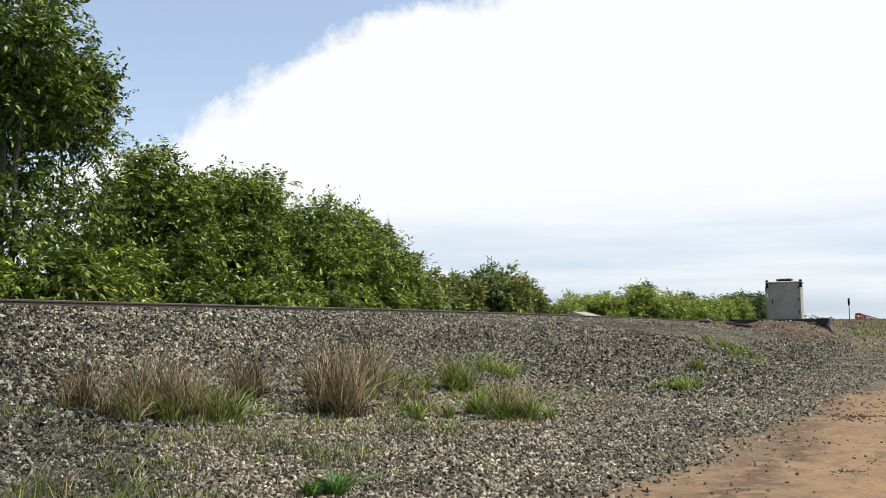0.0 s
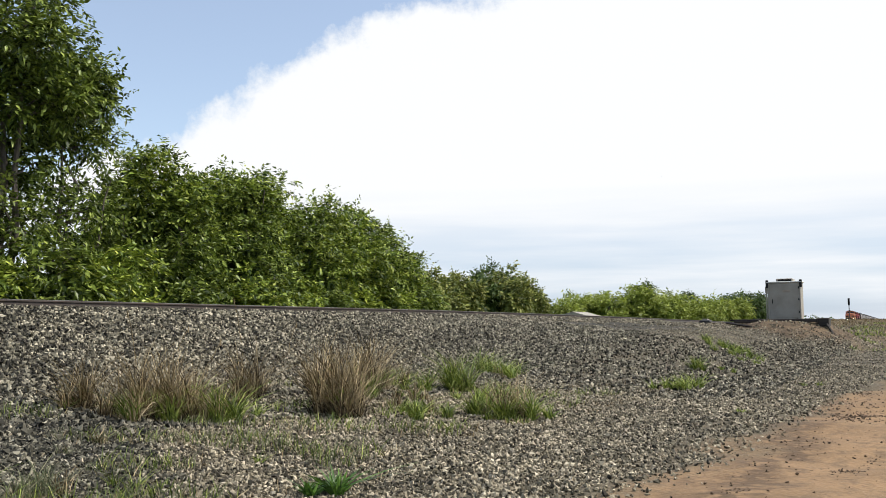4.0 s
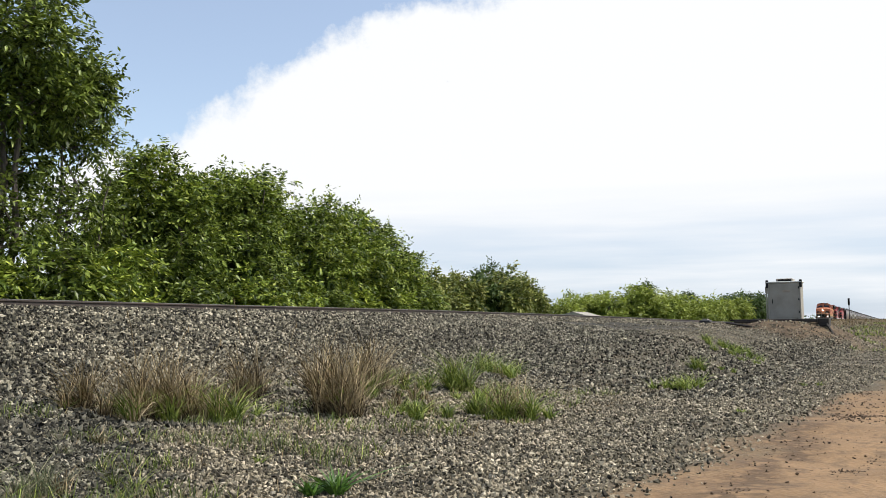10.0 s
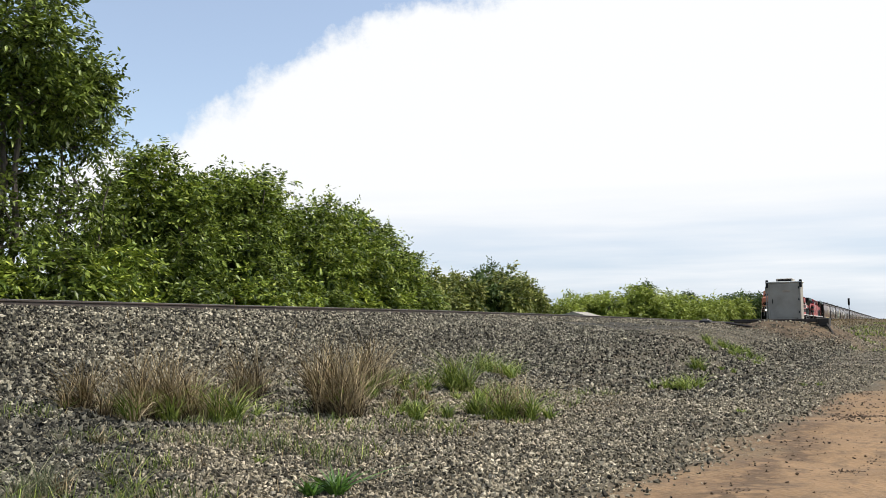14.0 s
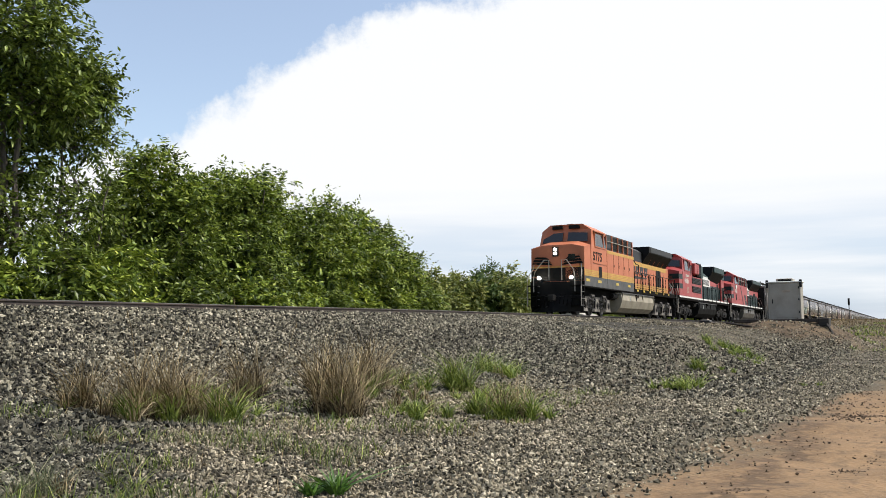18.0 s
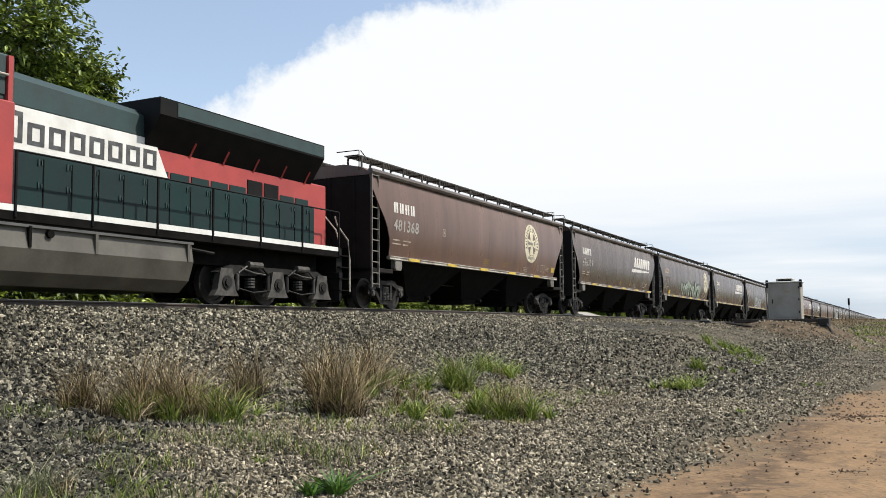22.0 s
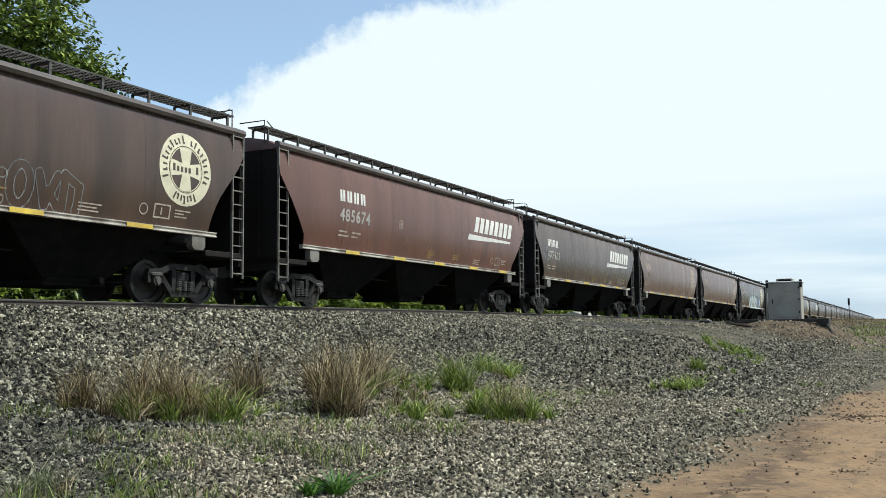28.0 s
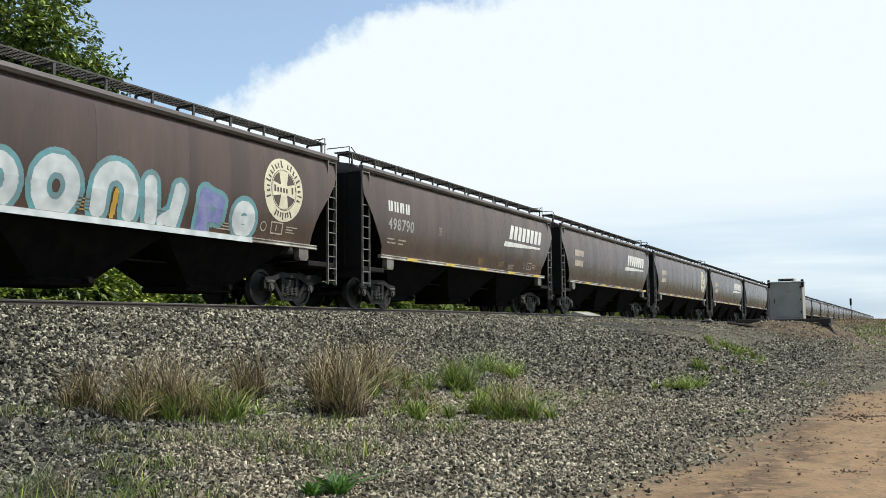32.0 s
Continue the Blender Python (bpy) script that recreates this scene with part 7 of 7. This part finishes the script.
def stones(name, x, y, size, material, label, rng, sink=.25):
    """Broken stones: small many-sided blocks, turned every way, with each corner knocked about."""
    n = len(x)
    z = hill(x, y) + bumps(x, y)
    s = size[:, None] * rng.uniform(.6, 1.35, (n, 3)); s[:, 2] *= .75
    c = CORNERS[None] * s[:, None, :] * (1 + rng.uniform(-.35, .2, (n, 6, 3))) + rng.uniform(-.2, .2, (n, 6, 3)) * s[:, None, :]
    q = rng.normal(0, 1, (n, 4)); q /= np.linalg.norm(q, axis=1, keepdims=True)
    w, a, b, d = q.T
    R = np.stack([np.stack([1 - 2 * (b * b + d * d), 2 * (a * b - d * w), 2 * (a * d + b * w)], -1),
                  np.stack([2 * (a * b + d * w), 1 - 2 * (a * a + d * d), 2 * (b * d - a * w)], -1),
                  np.stack([2 * (a * d - b * w), 2 * (b * d + a * w), 1 - 2 * (a * a + b * b)], -1)], 1)
    c = np.einsum("nij,nkj->nki", R, c)
    c += np.stack([x, y, z + size * (.5 - sink) * rng.uniform(-.1, 1.9, n)], 1)[:, None, :]
    F = (np.arange(n)[:, None, None] * 6 + SIDES[None]).reshape(-1, 3)
    me = bpy.data.meshes.new(name)
    me.vertices.add(n * 6); me.vertices.foreach_set("co", c.reshape(-1))
    me.loops.add(F.size); me.loops.foreach_set("vertex_index", F.reshape(-1))
    me.polygons.add(len(F)); me.polygons.foreach_set("loop_start", np.arange(0, F.size, 3))
    me.update(calc_edges=True); me.validate()
    me.polygons.foreach_set("use_smooth", [False] * len(me.polygons))
    me.materials.append(material)
    tagged(new(name, me), label, "gravel", kind="stuff")


rng = np.random.default_rng(91)


def strewn(n, xa, xb, ya, yb):
    """Even strewing over a stretch of the bank, kept ahead of a slanting line from the near left."""
    x, y = rng.uniform(xa, xb, n), rng.uniform(ya, yb, n)
    ok = (y < -16.0 + 1.45 * x)
    return x[ok], y[ok]


x, y = strewn(105000, 6, 34, -8.2, -1.0)
# stones at the near left take the shade-darkened ramp
gap_dark = x < 9.5 + rng.normal(0, 1.2, len(x))
stones("damp_ballast", x[gap_dark], y[gap_dark], rng.uniform(.035, .085, gap_dark.sum()), STONE_DARK, "crushed ballast stones darkened for shaded gaps", rng)
x, y = x[~gap_dark], y[~gap_dark]
stones("ballast_stones", x, y, rng.uniform(.035, .085, len(x)), STONE_GREY, "loose grey crushed ballast stones", rng)
x, y = strewn(26000, 3.5, 10, -11.0, -7.6)
ok = y > -7.2 - 3.2 * smooth(9.5, 5.5, x) + rng.normal(0, .3, len(x))
stones("washed_ballast", x[ok], y[ok], rng.uniform(.025, .06, ok.sum()), STONE_DARK, "grey ballast stones washed down the bank", rng)
x, y = strewn(112000, 3.5, 20, -13.6, -7.0)
ok = (y < -7.2 - 3.2 * smooth(9.5, 5.5, x) + rng.normal(0, .3, len(x))) | (rng.random(len(x)) < .12)
x, y = x[ok], y[ok]
stones("gravel_stones", x, y, .014 + .038 * rng.random(len(x)) ** 1.6, STONE_TAN, "pale mixed gravel below the embankment", rng)
x, y = strewn(26000, 18, 52, -13.6, -7.0)
ok = np.hypot((x - 54.5) / 5.2, (y + 10.2) / 3.6) > 1 + rng.normal(0, .12, len(x))
x, y = x[ok], y[ok]
top = (x > 30.5) & (y > -10.8)                     # the trodden bench has finer, paler stones than its slope
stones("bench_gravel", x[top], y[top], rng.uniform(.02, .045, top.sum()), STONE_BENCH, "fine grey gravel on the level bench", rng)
x, y = x[~top], y[~top]
stones("bench_stones", x, y, rng.uniform(.04, .095, len(x)), STONE_GREY, "grey stones on the widened bank", rng)
x, y = strewn(30000, 7, 34, -15.4, -12.4)
ok = y > -13.4 - .08 * x + rng.normal(0, .18, len(x))
stones("road_gravel", x[ok], y[ok], rng.uniform(.015, .05, ok.sum()), STONE_TAN, "fine gravel along the edge of the road", rng)
x, y = 48 + 55 * rng.random(9000) ** 1.7, rng.uniform(-16.2, -2.5, 9000)
ok = np.hypot((x - 55.3) / 1.5, (y + 10.1) / 1.5) > 1
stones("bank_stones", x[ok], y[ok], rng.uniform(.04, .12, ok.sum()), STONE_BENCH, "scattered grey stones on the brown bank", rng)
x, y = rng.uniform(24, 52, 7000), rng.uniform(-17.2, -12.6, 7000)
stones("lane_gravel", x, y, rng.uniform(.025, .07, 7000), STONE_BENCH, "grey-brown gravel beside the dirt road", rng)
x, y = strewn(16000, 32, 62, -12.5, -1.2)
ok = (x < 52.8) | (x > 56.4) | (y < -12.3) | (y > -7.2)      # none on the timber platform
x, y = x[ok], y[ok]
ok = (np.hypot((x - 54.0) / 5.2, (y + 10.6) / 3.6) > 1) | (rng.random(len(x)) < .06)      # the mound is mostly bare earth
x, y = x[ok], y[ok]
ok = (y > -3.4) | (rng.random(len(x)) < .35)
x, y = x[ok], y[ok]
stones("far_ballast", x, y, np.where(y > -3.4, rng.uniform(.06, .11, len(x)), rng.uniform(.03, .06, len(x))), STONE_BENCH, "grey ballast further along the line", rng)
x, y = rng.uniform(6, 40, 1300), rng.uniform(-18, -13.2, 1300)
lumps = [(15.4, -15.5, .55, 260), (9.75, -15.58, .16, 60), (9.6, -15.5, .3, 40), (7.75, -14.86, .14, 40), (8.3, -14.75, .3, 16), (9.53, -14.84, .35, 34), (11.07, -14.81, .4, 60), (12.33, -14.7, .5, 110), (12.1, -15.15, .4, 40),
         (10.9, -15.8, .2, 30), (16.5, -15.3, .8, 260), (14.9, -15.4, .4, 120), (19.5, -15.6, .9, 220), (10.3, -15.4, .9, 30)]
lx = np.concatenate([rng.normal(a, r, n) for a, b, r, n in lumps]); ly = np.concatenate([rng.normal(b, r * .45, n) for a, b, r, n in lumps])
stones("dark_rubble", lx, ly, (.006 + .030 * rng.random(len(lx)) ** 2.2) * np.interp(lx, [7, 15], [.8, 1.6]), CLOD_DARK, "small heaps of dark rubble on the road", rng, .55)
stones("dirt_clods", x, y, .006 + .032 * rng.random(len(x)) ** 3, CLOD, "brown dirt clods on the road", rng)

# ---- a passing insect ----
M_INSECT = mat("dark_insect_body", (0.012, 0.010, 0.009), 0.5, 0, None, 40, 300, 0.2, 0)
insect = tagged(new("insect"), "small dark flying insect with spread wings", "insect")
bm = bmesh.new(); bmesh.ops.create_icosphere(bm, subdivisions=2, radius=.006, matrix=Matrix.Diagonal((2.2, .9, .9, 1)))
part("body", bm, M_INSECT, insect, smooth_shade=True)
for side in (-1, 1):
    bm = bmesh.new(); prism(bm, [(.004, side * .003), (.009, side * .022), (-.004, side * .026), (-.007, side * .004)], .003, .004, "z")
    part("wing", bm, M_INSECT, insect)
INSECT_WAY = [(0, 43.8, -8.09, 5.82), (9.5, 26.94, -5.09, 6.56), (10.7, 9.14, -9.25, 2.94), (10.9, 7.0, -10.41, 2.25), (11.0, 5.89, -10.9, 1.93), (11.1, 4.81, -11.31, 1.67), (11.3, 3.05, -11.87, 1.29), (11.8, 0.59, -11.61, 1.37), (32, -4.67, 39.87, 20.35)]

# the leading coupler's place along the line, second by second: a nearly steady 21.8 m/s
WHEN = [0, 17, 18, 19, 20, 21, 22, 23, 24, 25, 28, 29, 30, 31, 32]
WHERE = [438.3, 67.0, 45.1, 21.6, -0.3, -21.8, -43.6, -66.25, -88.95, -112.3, -179.15, -201.7, -224.9, -247.4, -269.45]


def front(t):
    """Where the leading coupler is at t seconds."""
    return float(np.interp(t, WHEN, WHERE))


def on_line(x):
    """Pose on the track at x, turned along the wide curve."""
    return pose(x, float(bend(x)), -float(dip(x)), 0, math.degrees(math.atan2(float(dip(x + 18) - dip(x)), 18.0)), math.degrees(math.atan2(float(bend(x + 18) - bend(x)), 18.0)))


def motions():
    walk(insect, [(t, pose(x, y, z, 55, 20, -150)) for t, x, y, z in INSECT_WAY])
    for thing, back in TRAIN:
        walk(thing, [(t, on_line(front(t) + back)) for t in (0, 2, 4, 6, 8, 10, 11, 12, 13, 14, 15, 16, *WHEN[1:])])
    # the wheels roll with the train; those with the same place on their truck turn alike
    turning = {}
    for thing, back in TRAIN:
        for w in thing.children_recursive:
            if not w.name.startswith("wheelset"):
                continue
            x, r = w.location.x, w.location.z
            key = (round(x, 3), round(r, 3))
            if key not in turning:
                walk(w, [(k / FPS, pose(x, 0, r, 0, -math.degrees((front(0) - front(k / FPS)) / r) % 360, 0)) for k in range(32 * FPS + 1)])
                turning[key] = w
            else:
                first = turning[key].animation_data
                w.rotation_mode = "QUATERNION"
                keys = w.animation_data_create()
                keys.action = first.action
                keys.action_slot = first.action_slot


motions()
